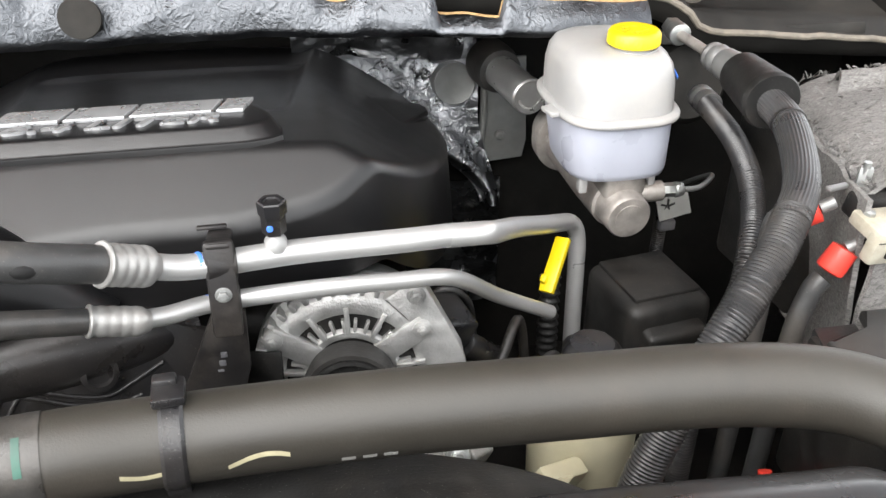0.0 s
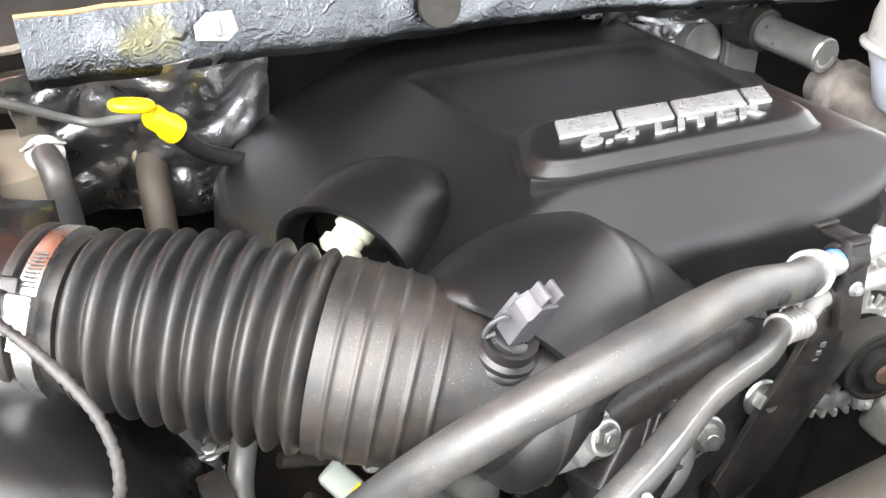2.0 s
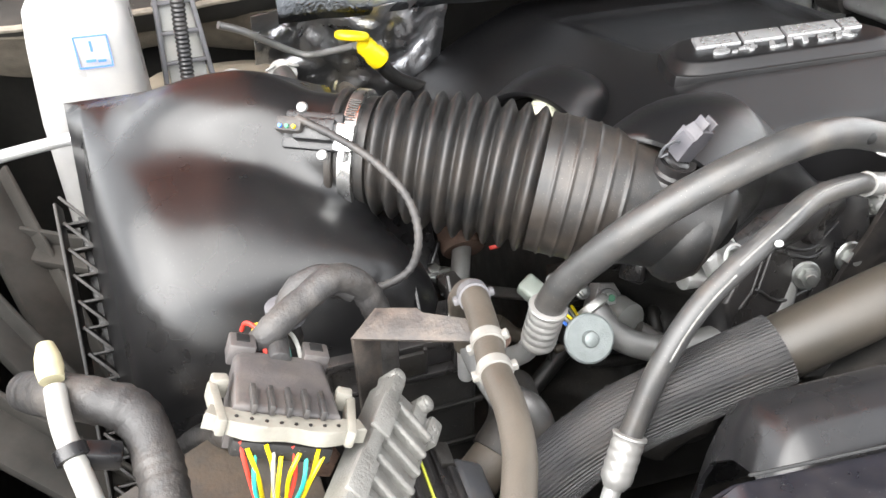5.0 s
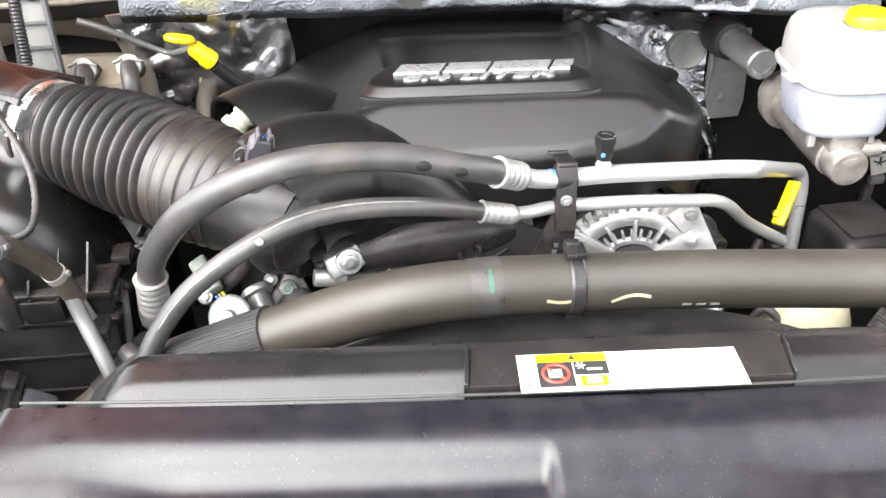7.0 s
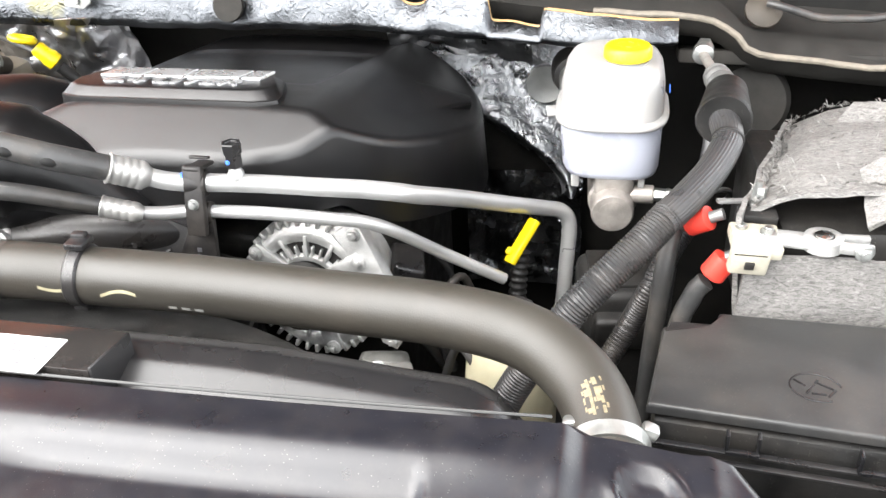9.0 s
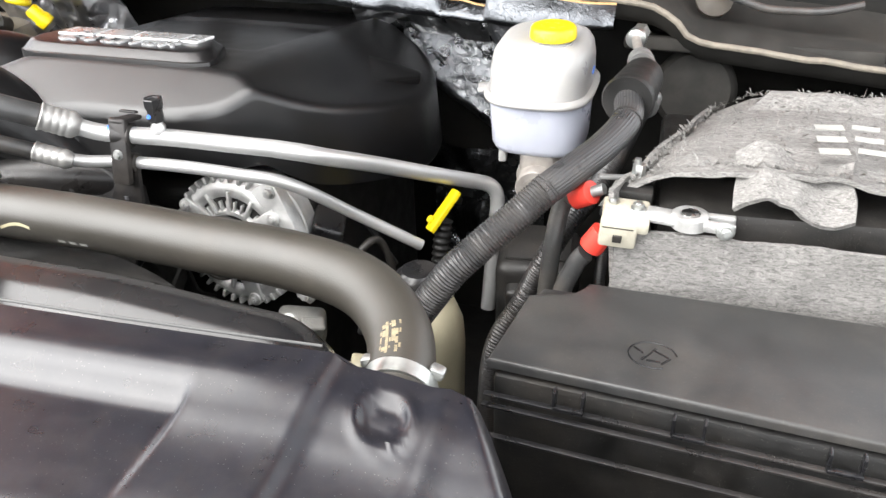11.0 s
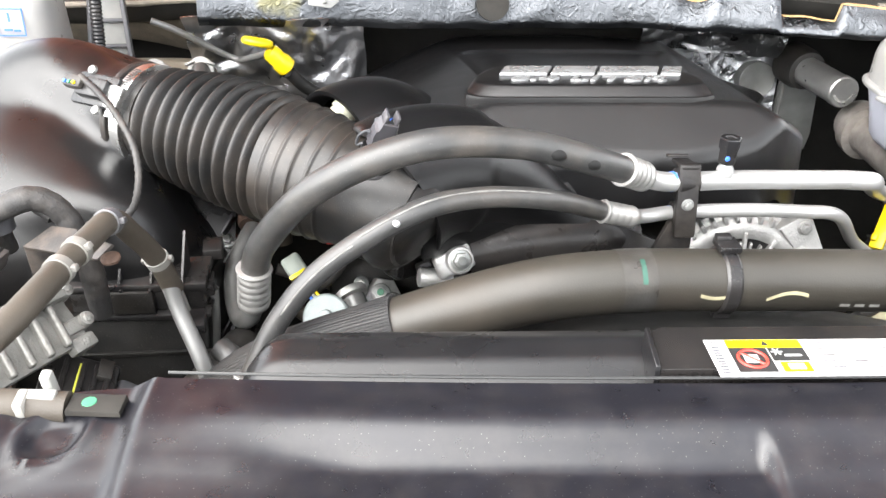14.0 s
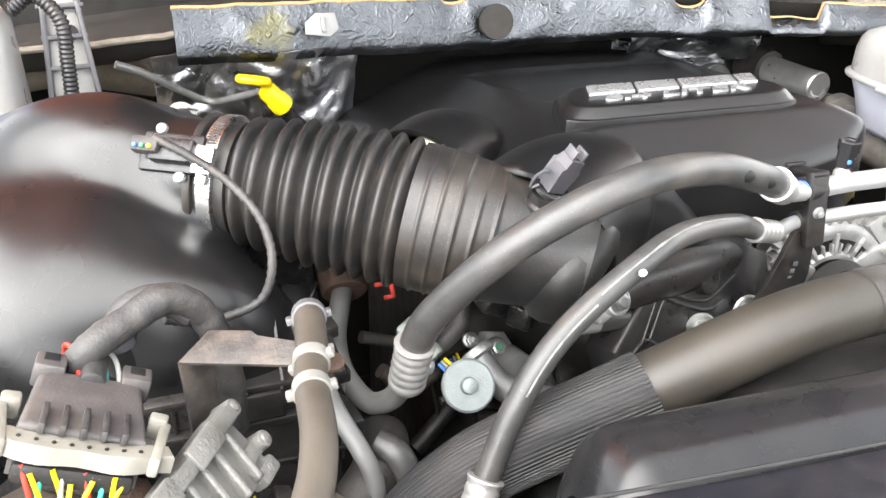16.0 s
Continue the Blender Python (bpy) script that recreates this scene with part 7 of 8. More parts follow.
HT = [(-0.530, 0.190, 1.293), (-0.555, 0.190, 1.295), (-0.575, 0.190, 1.296), (-0.593, 0.193, 1.297), (-0.603, 0.202, 1.298), (-0.604, 0.214, 1.300), (-0.598, 0.230, 1.304), (-0.588, 0.256, 1.308), (-0.582, 0.287, 1.310), (-0.579, 0.327, 1.308), (-0.573, 0.362, 1.309), (-0.568, 0.405, 1.304),
      (-0.566, 0.437, 1.274), (-0.558, 0.462, 1.236), (-0.551, 0.474, 1.195)]
hh = thing("cooler_hose", (-0.58, 0.36, 1.15), "dusty brown rubber cooler hose with pale clamps", "hose")
part("hose", hose(HT, 0.0098, 20, 0.004), M_OLDHOSE, hh)
part("pipe", hose([(-0.553, 0.470, 1.205), (-0.545, 0.462, 1.178), (-0.527, 0.442, 1.142), (-0.520, 0.434, 1.116), (-0.522, 0.43, 1.07), (-0.525, 0.43, 0.93)], 0.0078, 16), M_ALUDULL, hh)
part("elbow_tube", hose([(-0.512, 0.462, 1.135), (-0.498, 0.450, 1.130), (-0.490, 0.440, 1.105), (-0.489, 0.435, 1.05), (-0.49, 0.43, 0.93)], 0.0115, 16), M_RUBBER, hh)
part("side_pipe", hose([(-0.53, 0.53, 1.16), (-0.532, 0.525, 1.12), (-0.536, 0.515, 1.08)], 0.006, 14), M_ALUDULL, hh)
hp_, _ = resample(spline(HT, 10), 0.002)


def band(parent, frac, w, r, material, label=""):
    i = int(len(hp_) * frac)
    d = (hp_[i + 2] - hp_[i - 2]).normalized()
    ob = part("clamp", lathe(B(), hp_[i] - d * w / 2, d, [(0, r - 0.001), (0.0005, r + 0.0013), (w - 0.0005, r + 0.0013), (w, r - 0.001)], 28), material, parent, label)
    s = d.cross(Vector((0, 1, 0.4))).normalized()
    for sg in (-1, 1):
        bm = B()
        box(bm, None, (w * 0.7, 0.0045, 0.005), bev=0.001, m=frame_of(d, s, hp_[i] + s * sg * (r + 0.0025)))
        part("clamp_ear", bm, material, ob)
    return ob


def frac_at(y, z):
    return min(range(3, len(hp_) - 3), key=lambda i: (hp_[i].y - y) ** 2 + (hp_[i].z - z) ** 2) / len(hp_)


band(hh, frac_at(0.322, 1.309), 0.0085, 0.0098, M_CLAMP, "pale spring clamp")
band(hh, frac_at(0.348, 1.309), 0.0085, 0.0098, M_CLAMP, "pale spring clamp")
band(hh, frac_at(0.398, 1.305), 0.010, 0.0098, M_GREY, "grey spring clamp")
band(hh, frac_at(0.463, 1.232), 0.0085, 0.0098, M_CLAMP, "pale spring clamp")
bm = B()
cyl(bm, hp_[len(hp_) - 1] + Vector((0, 0, 0)), hp_[len(hp_) - 1] + Vector((0.004, 0.012, -0.045)), 0.0075, 0.0075, 16)
part("pipe_end", bm, M_ALU, hh)

wcl = thing("radiator_bracket", (-0.515, 0.19, 1.2), "dark steel radiator bracket with a green paint dot", "bracket")
bm = B()
prism(bm, [(-0.528, 0.180), (-0.496, 0.178), (-0.496, 0.194), (-0.528, 0.196)], 1.2955, 1.2995, Matrix.Identity(4), 0.001)
box(bm, (-0.511, 0.193, 1.25), (0.03, 0.006, 0.095), (0, 0, 3), 0.002)
part("plate", bm, M_BODY, wcl)
bm = lathe(B(), (-0.516, 0.1875, 1.2993), (0, 0, 1), [(0, 0.0045), (0.0006, 0.0042)], 16)
part("green_dot", bm, M_GREEN, wcl)
bm = B()
box(bm, (-0.541, 0.197, 1.304), (0.007, 0.008, 0.022), (10, 0, 0), 0.002)
box(bm, (-0.546, 0.190, 1.301), (0.022, 0.008, 0.008), (10, 0, 0), 0.002)
box(bm, (-0.554, 0.186, 1.299), (0.006, 0.014, 0.014), (10, 0, 0), 0.002)
part("white_clip", bm, M_LIGHT, wcl, "white plastic clip")

# left inner wing: struts, looms and rods
wing_l = thing("wing_struts", (-0.93, 0.7, 0.9), "black steel struts of the inner wing", "strut")
for a, b, w in (((-0.99, 0.90, 1.20), (-0.88, 0.66, 0.98), 0.05), ((-1.0, 0.72, 1.20), (-0.86, 0.60, 1.0), 0.03), ((-0.98, 0.86, 1.13), (-0.86, 0.80, 1.12), 0.03), ((-0.99, 0.58, 1.16), (-0.86, 0.52, 1.05), 0.045)):
    bm = B()
    a, b = Vector(a), Vector(b)
    m = frame_of(b - a, (0.3, 1, 0.2), (a + b) / 2)
    box(bm, None, ((b - a).length, w, 0.012), bev=0.003, m=m)
    box(bm, None, ((b - a).length, 0.006, 0.03), bev=0.002, m=m @ pose(0, w / 2, 0.008))
    part("strut", bm, M_BODY, wing_l)
lrod = thing("prop_rod", (-0.9, 0.84, 1.25), "dull silver steel rod beside the air cleaner", "rod")
part("rod", hose([(-1.02, 0.845, 1.235), (-0.94, 0.840, 1.250), (-0.875, 0.832, 1.262), (-0.84, 0.83, 1.265)], 0.0068, 14), M_ALU, lrod)
wrod = thing("hose_line", (-0.85, 0.4, 1.1), "pale plastic washer line with a black clip", "pipe")
part("line", hose([(-0.858, 0.455, 1.250), (-0.852, 0.42, 1.238), (-0.832, 0.36, 1.205), (-0.82, 0.32, 1.17), (-0.80, 0.26, 1.10)], 0.0078, 16), M_LIGHT, wrod)
bm = B()
lathe(bm, (-0.850, 0.412, 1.234), (0.2, -0.6, -0.4), [(0, 0.008), (0.001, 0.0115), (0.010, 0.0115), (0.011, 0.008)], 20)
box(bm, (-0.832, 0.410, 1.222), (0.028, 0.016, 0.016), (0, 20, 0), 0.003)
part("clip", bm, M_PLASTIC, wrod)
bm = lathe(B(), (-0.860, 0.462, 1.252), (-0.1, 0.7, 0.3), [(0, 0.0085), (0.01, 0.010), (0.02, 0.009), (0.03, 0.006)], 16)
part("barb", bm, M_STRIPE, wrod)
tl2 = thing("taped_loom", (-0.8, 0.42, 1.1), "cloth-taped loom bending along the inner wing", "wiring")
part("run", taped([(-0.90, 0.53, 1.19), (-0.862, 0.475, 1.225), (-0.835, 0.455, 1.232), (-0.808, 0.440, 1.222), (-0.797, 0.405, 1.205), (-0.792, 0.36, 1.185), (-0.79, 0.32, 1.12)], 0.0165), M_TAPE, tl2, sharp=80)
part("cross_run", taped([(-0.80, 0.53, 1.10), (-0.77, 0.50, 1.13), (-0.745, 0.47, 1.155), (-0.72, 0.45, 1.16)], 0.012), M_TAPE, tl2, sharp=80)
bp = thing("battery_tray_panel", (-0.80, 0.40, 1.05), "dirty dark metal panel below the connector", "panel")
bm = B()
prism(bm, [(-0.07, -0.16), (0.16, -0.16), (0.10, 0.06), (0.02, 0.07), (-0.06, 0.01)], 0, 0.006, pose(-0.80, 0.42, 1.13, 6, 0, -10), 0.002)
part("sheet", bm, mat("dirty_panel", (0.07, 0.066, 0.06), 0.45, 0.3, 0.3, 40, 0.3, 300, (0.2, 0.14, 0.09), 0.6, 14), bp)
bm = lathe(B(), (-0.688, 0.372, 1.205), (0.3, -0.2, 0.8), [(0, 0.010), (0.015, 0.009), (0.017, 0.006)], 6)
part("copper_stud", bm, M_RUST, bp)

# ---- engine front clutter ----
eng = thing("engine_block", (-0.15, 0.72, 0.7), "dark cast engine front with timing cover", "engine")
bm = B()
box(bm, (-0.14, 0.86, 0.93), (0.50, 0.44, 0.46), (0, 0, 0), 0.03, 3)
part("block", bm, M_DARK, eng)
bm = B()
grid(bm, 40, 30, lambda u, v: (-0.42 + 0.40 * u, 0.61 + 0.03 * math.sin(u * 11) * math.cos(v * 8) + wob((u * 5, v * 5, 0), 1.5, 0.03), 0.85 + 0.30 * v))
thicken(bm, 0.004)
part("timing_cover", bm, M_DARK, eng)
vc = thing("black_cover", (-0.2, 0.56, 1.1), "black moulded plastic cover with raised triangular ribs", "cover")
bm = B()
m = frame_of((0.95, 0.30, -0.05), (0.05, 0.30, 0.9), (-0.185, 0.548, 1.150))
prism(bm, [(-0.09, -0.055), (-0.03, -0.075), (0.055, -0.06), (0.095, -0.01), (0.10, 0.035), (0.03, 0.045), (-0.06, 0.03), (-0.10, -0.01)], -0.03, 0.008, m, 0.006, 3)
vcb = part("moulding", bm, M_PLASTIC, vc)
for pts in (((-0.063, -0.010), (-0.050, 0.012), (-0.040, 0.030), (-0.034, 0.033), (-0.010, 0.022), (0.010, 0.013), (0.031, 0.008), (0.050, 0.014), (0.075, 0.024)),
            ((-0.053, -0.010), (-0.042, 0.008), (-0.033, 0.022), (-0.028, 0.024), (-0.010, 0.015), (0.006, 0.007), (0.030, -0.002), (0.055, 0.002)),
            ((-0.083, -0.022), (-0.063, -0.010), (-0.053, -0.012), (-0.020, -0.034), (0.030, -0.036))):
    bm = B()
    tube(bm, resample(spline([m @ Vector((x, y, 0.008)) for x, y in pts], 6), 0.003)[0], 0.0022, 10)
    part("rib", bm, M_PLASTIC, vcb)
bm = lathe(B(), m @ Vector((0.027, 0.030, 0.004)), m.to_3x3() @ Vector((0, 0, 1)), [(0, 0.016), (0.014, 0.014), (0.015, 0.010), (0.010, 0.009)], 24)
part("boss", bm, M_PLASTIC, vcb)
blk = thing("idler_housing", (-0.14, 0.6, 1.15), "smooth black moulded housing below the pipes", "housing")
bm = B()
tube(bm, resample(spline([(-0.275, 0.535, 1.195), (-0.22, 0.555, 1.195), (-0.15, 0.58, 1.19), (-0.09, 0.605, 1.18)], 8), 0.006)[0], lambda u, s: 0.028 * (0.55 + 0.45 * math.sin(math.pi * min(0.93, max(0.07, u)))) ** 0.7, 28)
part("body", bm, M_PLASTIC, blk)

acc = thing("bolt_group_bracket", (-0.13, 0.55, 1.1), "black steel accessory bracket with zinc bolts", "bracket")
bm = B()
prism(bm, [(-0.06, -0.05), (0.02, -0.07), (0.06, -0.02), (0.05, 0.05), (0.0, 0.075), (-0.03, 0.03)], -0.006, 0.004, frame_of((1, 0.2, 0), (0, 0.25, 1), (-0.115, 0.565, 1.135)), 0.002)
part("plate", bm, M_PLASTIC, acc)
hex_bolt("bolt", (-0.100, 0.556, 1.135), (0.0, -1, 0.2), 0.0115, acc)
hex_bolt("bolt", (-0.168, 0.535, 1.139), (-0.2, -1, 0.3), 0.0105, acc)
hex_bolt("bolt", (-0.155, 0.55, 1.11), (-0.2, -1, 0.3), 0.0085, acc)

thr = thing("throttle_bracket", (-0.29, 0.52, 1.15), "small cast aluminium bracket with a large bolt", "bracket")
bm = B()
m = frame_of((0.8, 0.3, 0.25), (-0.1, 0.4, 0.9), (-0.287, 0.518, 1.198))
box(bm, None, (0.040, 0.026, 0.014), bev=0.005, segs=3, m=m)
lathe(bm, m @ Vector((0.004, 0.0, 0.004)), m.to_3x3() @ Vector((0, 0, 1)), [(0, 0.015), (0.010, 0.013), (0.011, 0.011), (0.008, 0.010)], 24)
q = m @ Vector((0.004, 0.0, 0.010))
zz2 = m.to_3x3() @ Vector((0, 0, 1))
part("casting", bm, M_CAST, thr)
hex_bolt("bolt", q, zz2, 0.0085, thr, M_ZINC, 1.45)
bm = B()
cyl(bm, (-0.322, 0.522, 1.177), (-0.288, 0.528, 1.171), 0.010, 0.010, 20, 0.002)
part("stub", bm, M_CAST, thr)
part("rubber_tail", hose([(-0.290, 0.528, 1.171), (-0.265, 0.532, 1.168), (-0.24, 0.54, 1.160), (-0.21, 0.55, 1.14)], 0.010, 14), M_RUBBER, thr)

pipe_s = thing("coolant_pipe", (-0.3, 0.53, 1.05), "polished steel coolant pipe crossing the engine front", "pipe")
part("pipe", hose([(-0.395, 0.560, 1.135), (-0.375, 0.535, 1.110), (-0.33, 0.520, 1.095), (-0.27, 0.520, 1.095), (-0.21, 0.528, 1.100), (-0.186, 0.540, 1.118), (-0.175, 0.56, 1.15)], 0.0135, 22), M_ALUDULL, pipe_s)
part("flange", lathe(B(), (-0.395, 0.562, 1.137), (0.3, -0.5, -0.4), [(0, 0.016), (0.004, 0.018), (0.008, 0.018), (0.01, 0.014)], 24), M_CAST, pipe_s)

kn = thing("dust_cap", (-0.416, 0.515, 1.134), "flat grey zinc cap with a round boss", "cap")
kd = Vector((-0.10, -0.80, 0.58)).normalized()
kp = Vector((-0.416, 0.515, 1.134))
bm = lathe(B(), kp - kd * 0.014, kd, [(0, 0.018), (0.004, 0.0225), (0.011, 0.0245), (0.0145, 0.024), (0.016, 0.022), (0.0155, 0.008), (0.018, 0.0075), (0.023, 0.007), (0.024, 0.005)], 40)
part("cap", bm, M_DISC, kn)
part("stem", tube(B(), [kp - kd * 0.013, kp - kd * 0.07], 0.014, 20), M_DARK, kn)
bk = thing("sensor_bracket", (-0.36, 0.58, 1.05), "grey cast bracket with zinc bolt and paint mark", "bracket")
bm = B()
m = frame_of((0.9, 0.2, -0.2), (0.1, 0.55, 0.8), (-0.362, 0.590, 1.108))
prism(bm, [(-0.025, -0.03), (0.028, -0.04), (0.034, -0.015), (0.012, 0.02), (-0.008, 0.022), (-0.02, 0.0)], -0.012, 0.004, m, 0.003)
part("casting", bm, M_CAST, bk)
hex_bolt("bolt", (-0.363, 0.584, 1.118), (0, -0.75, 0.65), 0.0075, bk)
bm = lathe(B(), Vector((-0.363, 0.584, 1.118)) + Vector((0, -0.75, 0.65)).normalized() * 0.0098, (0, -0.75, 0.65), [(0, 0.004), (0.0004, 0.0038)], 12)
part("paint_mark", bm, M_GREEN, bk)
part("boss", lathe(B(), (-0.355, 0.580, 1.096), (0.30, -0.75, 0.1), [(0, 0.024), (0.02, 0.022), (0.022, 0.016)], 28), M_GREYMETAL, bk)
for p in ((-0.385, 0.60, 1.121), (-0.425, 0.585, 1.154), (-0.447, 0.545, 1.140)):
    hex_bolt("bolt", p, (0, -0.8, 0.6), 0.0058, bk)
cc = thing("sensor_plug", (-0.455, 0.565, 1.1), "pale green sensor plug with yellow lock tab", "connector")
m = frame_of((0.45, -0.6, -0.35), (0.8, 0.3, 0.3), (-0.450, 0.57, 1.156))
bm = B()
box(bm, None, (0.034, 0.021, 0.020), bev=0.004, segs=3, m=m)
cyl(bm, m @ Vector((0.014, 0, 0)), m @ Vector((0.028, 0, 0)), 0.010, 0.009, 20, 0.002)
part("shell", bm, mat("pale_green_plastic", (0.21, 0.235, 0.21), 0.45, 0, 0.1, 50, 0.2, 500, DUST, 0.3, 20), cc)
bm = B()
box(bm, None, (0.005, 0.019, 0.004), bev=0.001, m=m @ pose(0.010, -0.002, 0.011))
part("lock_tab", bm, M_YELLOW, cc)
for k, mm in enumerate((M_BLUE, M_LIGHT, M_YELLOW)):
    a = m @ Vector((0.033, -0.004 + 0.004 * k, 0))
    part("wire", hose([a, a + Vector((0.01, -0.01, -0.008)), a + Vector((0.018, 0.006, -0.014)), a + Vector((0.022, 0.03, -0.02))], 0.0016, 8), mm, cc)
rc_ = thing("red_lock_clip", (-0.437, 0.75, 1.0), "small red plastic connector lock", "clip")
bm = B()
m = frame_of((1, -0.2, 0.2), (0.1, 0.6, 0.8), (-0.436, 0.75, 1.098))
box(bm, None, (0.020, 0.005, 0.006), bev=0.001, m=m @ pose(0, 0.008, 0))
box(bm, None, (0.005, 0.02, 0.006), bev=0.001, m=m @ pose(0.009, 0, 0))
box(bm, None, (0.012, 0.005, 0.006), bev=0.001, m=m @ pose(0.004, -0.008, 0))
part("lock", bm, M_RED, rc_)
iso = thing("pipe_isolator", (-0.514, 0.64, 1.1), "dark cylinder with a short rusty pipe above", "canister")
bm = lathe(B(), (-0.501, 0.640, 1.170), (0.02, 0.75, 0.45), [(0, 0.012), (0.001, 0.021), (0.004, 0.023), (0.035, 0.024), (0.038, 0.021), (0.05, 0.014)], 32)
part("canister", bm, M_RUST, iso)
part("pipe", hose([(-0.500, 0.682, 1.195), (-0.515, 0.70, 1.205), (-0.55, 0.71, 1.195), (-0.60, 0.715, 1.17)], 0.012, 18), M_RUST, iso)
bm = B()
box(bm, (-0.535, 0.640, 1.150), (0.035, 0.022, 0.005), (-30, 0, 10), 0.002)
part("tab", bm, M_GREYMETAL, iso)
hex_bolt("tab_bolt", (-0.535, 0.637, 1.154), (0, -0.4, 0.9), 0.0065, iso)

plugw = thing("map_sensor", (-0.40, 0.675, 1.26), "cream plastic hose joint inside the cover outlet", "sensor")
bm = lathe(B(), (-0.421, 0.676, 1.276), (0.55, 0.25, 0.45), [(0, 0.012), (0.004, 0.0165), (0.012, 0.0165), (0.014, 0.013), (0.020, 0.013), (0.022, 0.0155), (0.03, 0.0155), (0.034, 0.010), (0.045, 0.009)], 28)
part("joint", bm, mat("cream_plastic", (0.40, 0.40, 0.31), 0.45, 0, 0.1, 50, 0.2), plugw)
part("elbow", hose([(-0.43, 0.668, 1.276), (-0.447, 0.66, 1.262), (-0.455, 0.655, 1.235), (-0.455, 0.655, 1.18)], 0.012, 16), M_LIGHT, plugw)

# loose wiring and pipes deep in the bay
random.seed(7)
for i in range(16):
    x = random.uniform(-0.50, -0.26)
    y = random.uniform(0.55, 0.72)
    z = random.uniform(0.98, 1.12)
    lw = thing("bay_hose", (x, y, z), "dark rubber hose deep behind the engine accessories", "hose", "hoses deep in the bay")
    part("hose", hose([(x, y, z), (x + random.uniform(0.03, 0.08), y + random.uniform(-0.03, 0.03), z + random.uniform(-0.03, 0.05)),
                       (x + random.uniform(0.08, 0.15), y + random.uniform(-0.02, 0.05), z + random.uniform(-0.05, 0.05)), (x + random.uniform(0.12, 0.22), y + 0.06, z - random.uniform(0.02, 0.12))],
                      random.uniform(0.004, 0.010), 10), random.choice((M_RUBBER, M_DARK, M_TAPE, M_OLDHOSE)), lw)
for i in range(8):
    x = random.uniform(0.10, 0.22)
    y = random.uniform(0.60, 0.72)
    z = random.uniform(0.98, 1.10)
    lw = thing("bay_wire", (x, y, z), "thin dark taped wires beside the alternator", "wiring", "wires beside the alternator")
    part("wire", hose([(x, y, z), (x + 0.02, y - 0.01, z + random.uniform(0, 0.05)), (x + 0.05, y + random.uniform(-0.02, 0.04), z + random.uniform(-0.03, 0.04)), (x + 0.07, y + 0.05, z - 0.08)],
                      random.uniform(0.003, 0.008), 10), random.choice((M_RUBBER, M_DARK, M_TAPE)), lw)
ab = thing("abs_housing", (0.40, 0.72, 0.9), "large dark plastic housing behind the loom", "housing")
bm = B()
box(bm, (0.388, 0.745, 0.978), (0.105, 0.11, 0.20), (0, 0, 8), 0.016, 4)
part("body", bm, M_DARK, ab)
bm = B()
box(bm, (0.393, 0.70, 1.03), (0.075, 0.05, 0.05), (10, 0, 8), 0.008, 3)
part("cover", bm, M_DARK, ab)
bm = B()
box(bm, (0.388, 0.748, 1.079), (0.082, 0.085, 0.006), (0, 0, 8), 0.0025)
part("top_pad", bm, M_DARK, ab)
altp = thing("alternator_plug", (0.13, 0.66, 1.05), "black moulded plug behind the alternator", "connector")
bm = B()
box(bm, (0.135, 0.655, 1.115), (0.04, 0.05, 0.04), (10, 20, 20), 0.006, 3)
cyl(bm, (0.15, 0.64, 1.10), (0.19, 0.66, 1.06), 0.013, 0.012, 18, 0.003)
part("plug", bm, M_PLASTIC, altp)
low = thing("pump_casting", (0.12, 0.57, 0.98), "grey cast pump housing below the alternator", "casting")
bm = B()
box(bm, (0.12, 0.585, 1.01), (0.06, 0.04, 0.05), (10, 5, 15), 0.01, 3)
cyl(bm, (0.10, 0.56, 1.03), (0.105, 0.545, 1.035), 0.016, 0.014, 24, 0.003)
box(bm, (0.145, 0.565, 1.03), (0.03, 0.02, 0.02), (20, 15, 35), 0.004, 3)
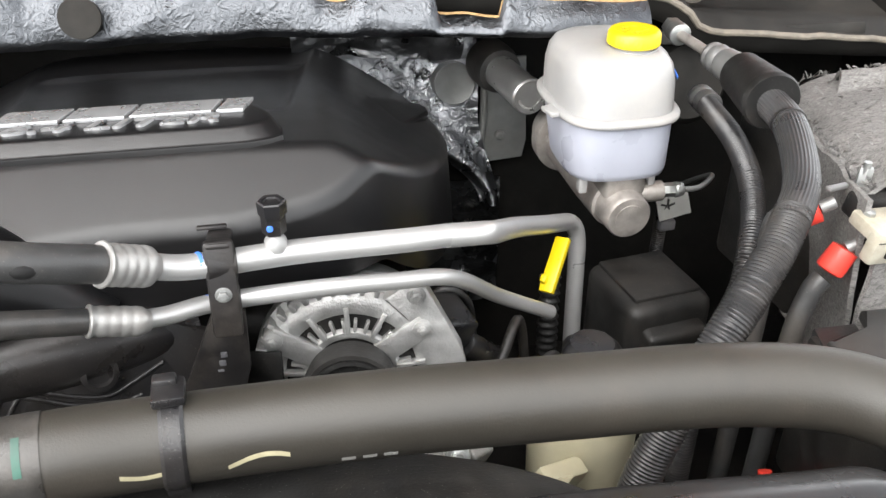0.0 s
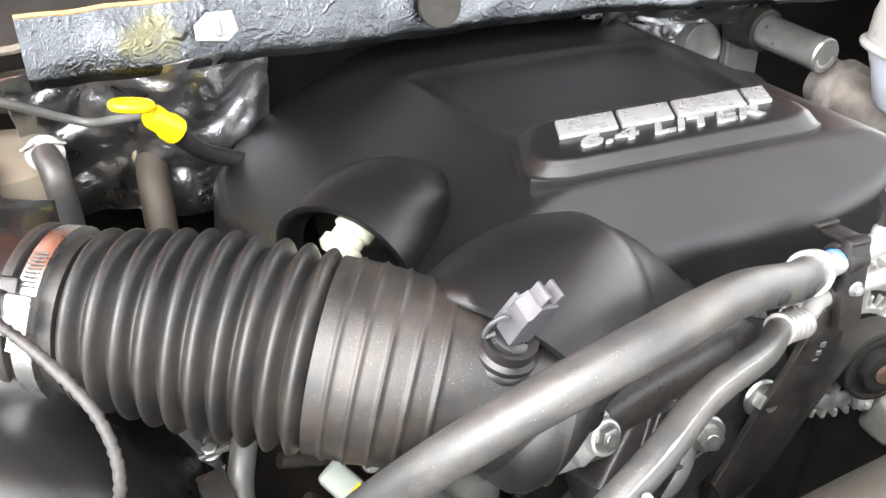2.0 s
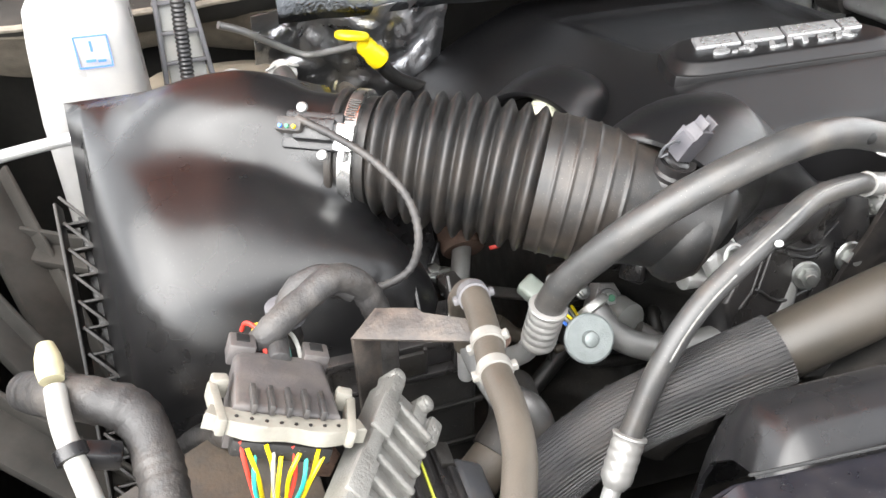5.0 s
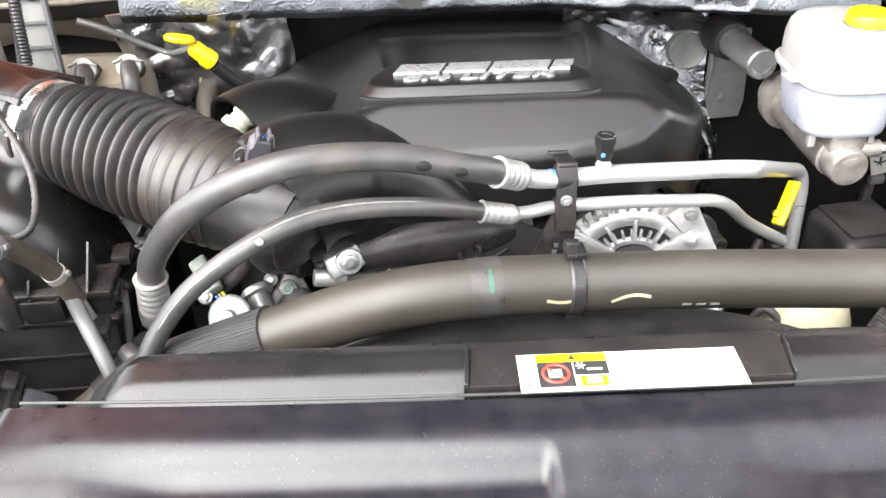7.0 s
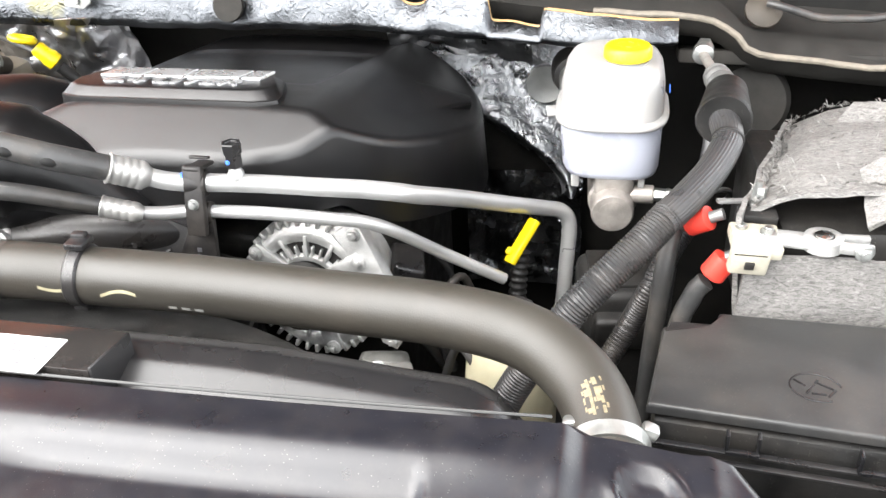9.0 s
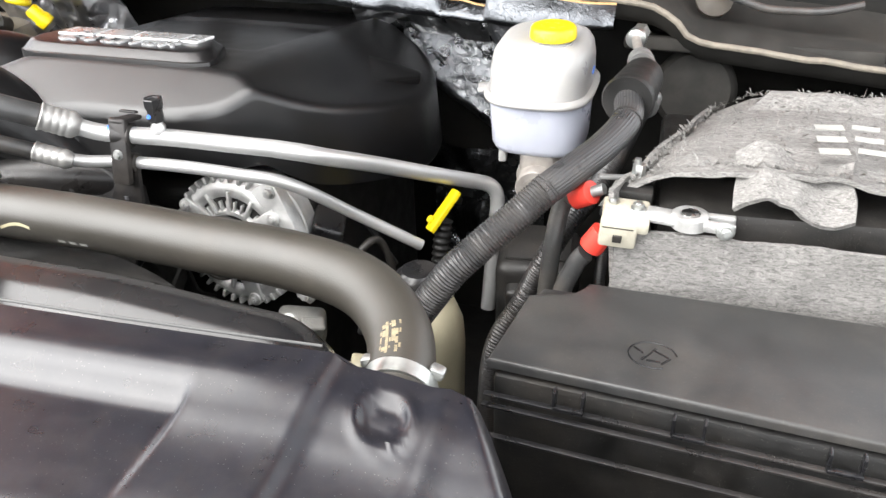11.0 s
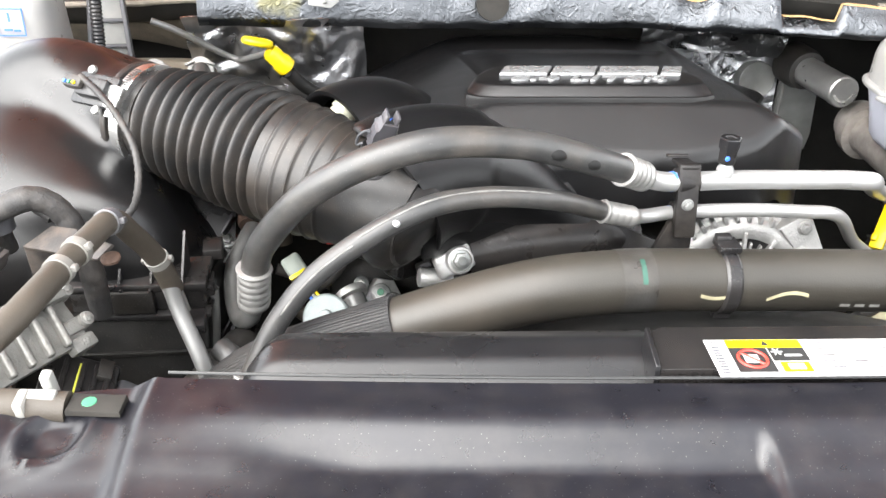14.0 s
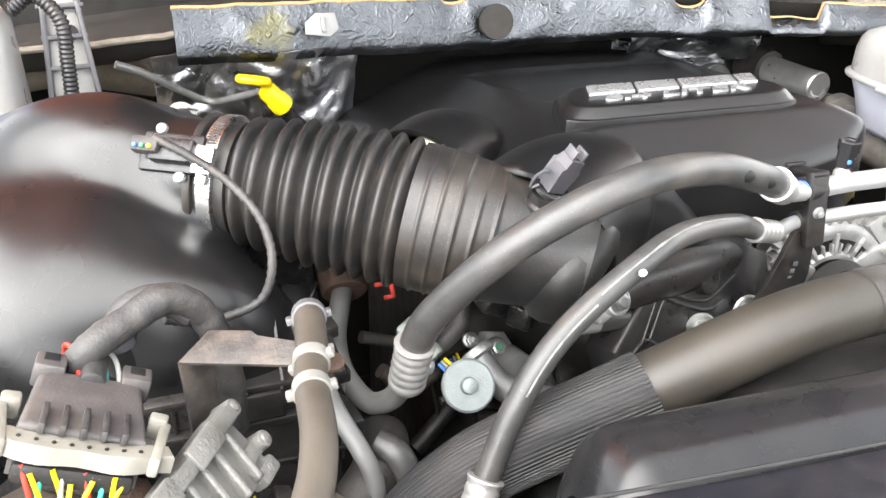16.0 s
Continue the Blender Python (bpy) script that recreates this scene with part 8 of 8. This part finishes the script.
part("casting", bm, M_ECU, low)
hex_bolt("bolt", (0.125, 0.548, 1.045), (0, -0.8, 0.5), 0.008, low)
# taped lead and plugs under the intake elbow
ild = thing("injector_lead", (-0.4, 0.57, 1.1), "grey taped lead curving under the intake elbow", "wiring")
part("lead", hose([(-0.450, 0.565, 1.128), (-0.436, 0.570, 1.134), (-0.415, 0.572, 1.150), (-0.404, 0.575, 1.168), (-0.400, 0.60, 1.19)], 0.0085, 14), M_TAPE, ild)
for p, r, sz in (((-0.365, 0.585, 1.172), (20, 30, 25), (0.046, 0.022, 0.022)), ((-0.340, 0.575, 1.160), (0, 10, 40), (0.03, 0.026, 0.024)), ((-0.312, 0.555, 1.165), (30, -20, 10), (0.022, 0.02, 0.02))):
    ip = thing("injector_plug", p, "dark grey injector plug with ribbed boot", "connector", "plugs under the intake")
    bm = B()
    box(bm, p, sz, r, 0.004, 3)
    body_ = part("shell", bm, M_PLASTIC, ip)
    m = pose(*p, *r)
    bm = lathe(B(), m @ Vector((sz[0] * 0.45, 0, 0)), m.to_3x3() @ Vector((1, 0, 0)), [(0, 0.009), (0.003, 0.010), (0.006, 0.008), (0.009, 0.0095), (0.012, 0.0075), (0.018, 0.006)], 18)
    part("boot", bm, M_RUBBER, ip)
    bm = B()
    box(bm, None, (sz[0] * 0.5, 0.006, 0.004), bev=0.001, m=m @ pose(0, 0, sz[2] / 2 + 0.001))
    part("lock_tab", bm, M_GREY, ip)
# thick dusty hose low in front of the air cleaner
lh = thing("lower_hose", (-0.53, 0.45, 1.05), "thick dusty brown hose with a black end sleeve", "hose")
part("hose", hose([(-0.66, 0.40, 1.03), (-0.60, 0.415, 1.055), (-0.555, 0.43, 1.08), (-0.52, 0.45, 1.10)], 0.021, 20), M_OLDHOSE, lh)
part("end_sleeve", hose([(-0.535, 0.44, 1.092), (-0.515, 0.455, 1.105), (-0.505, 0.475, 1.11), (-0.50, 0.50, 1.105)], 0.0235, 22), M_DARK, lh, "black rubber end sleeve")
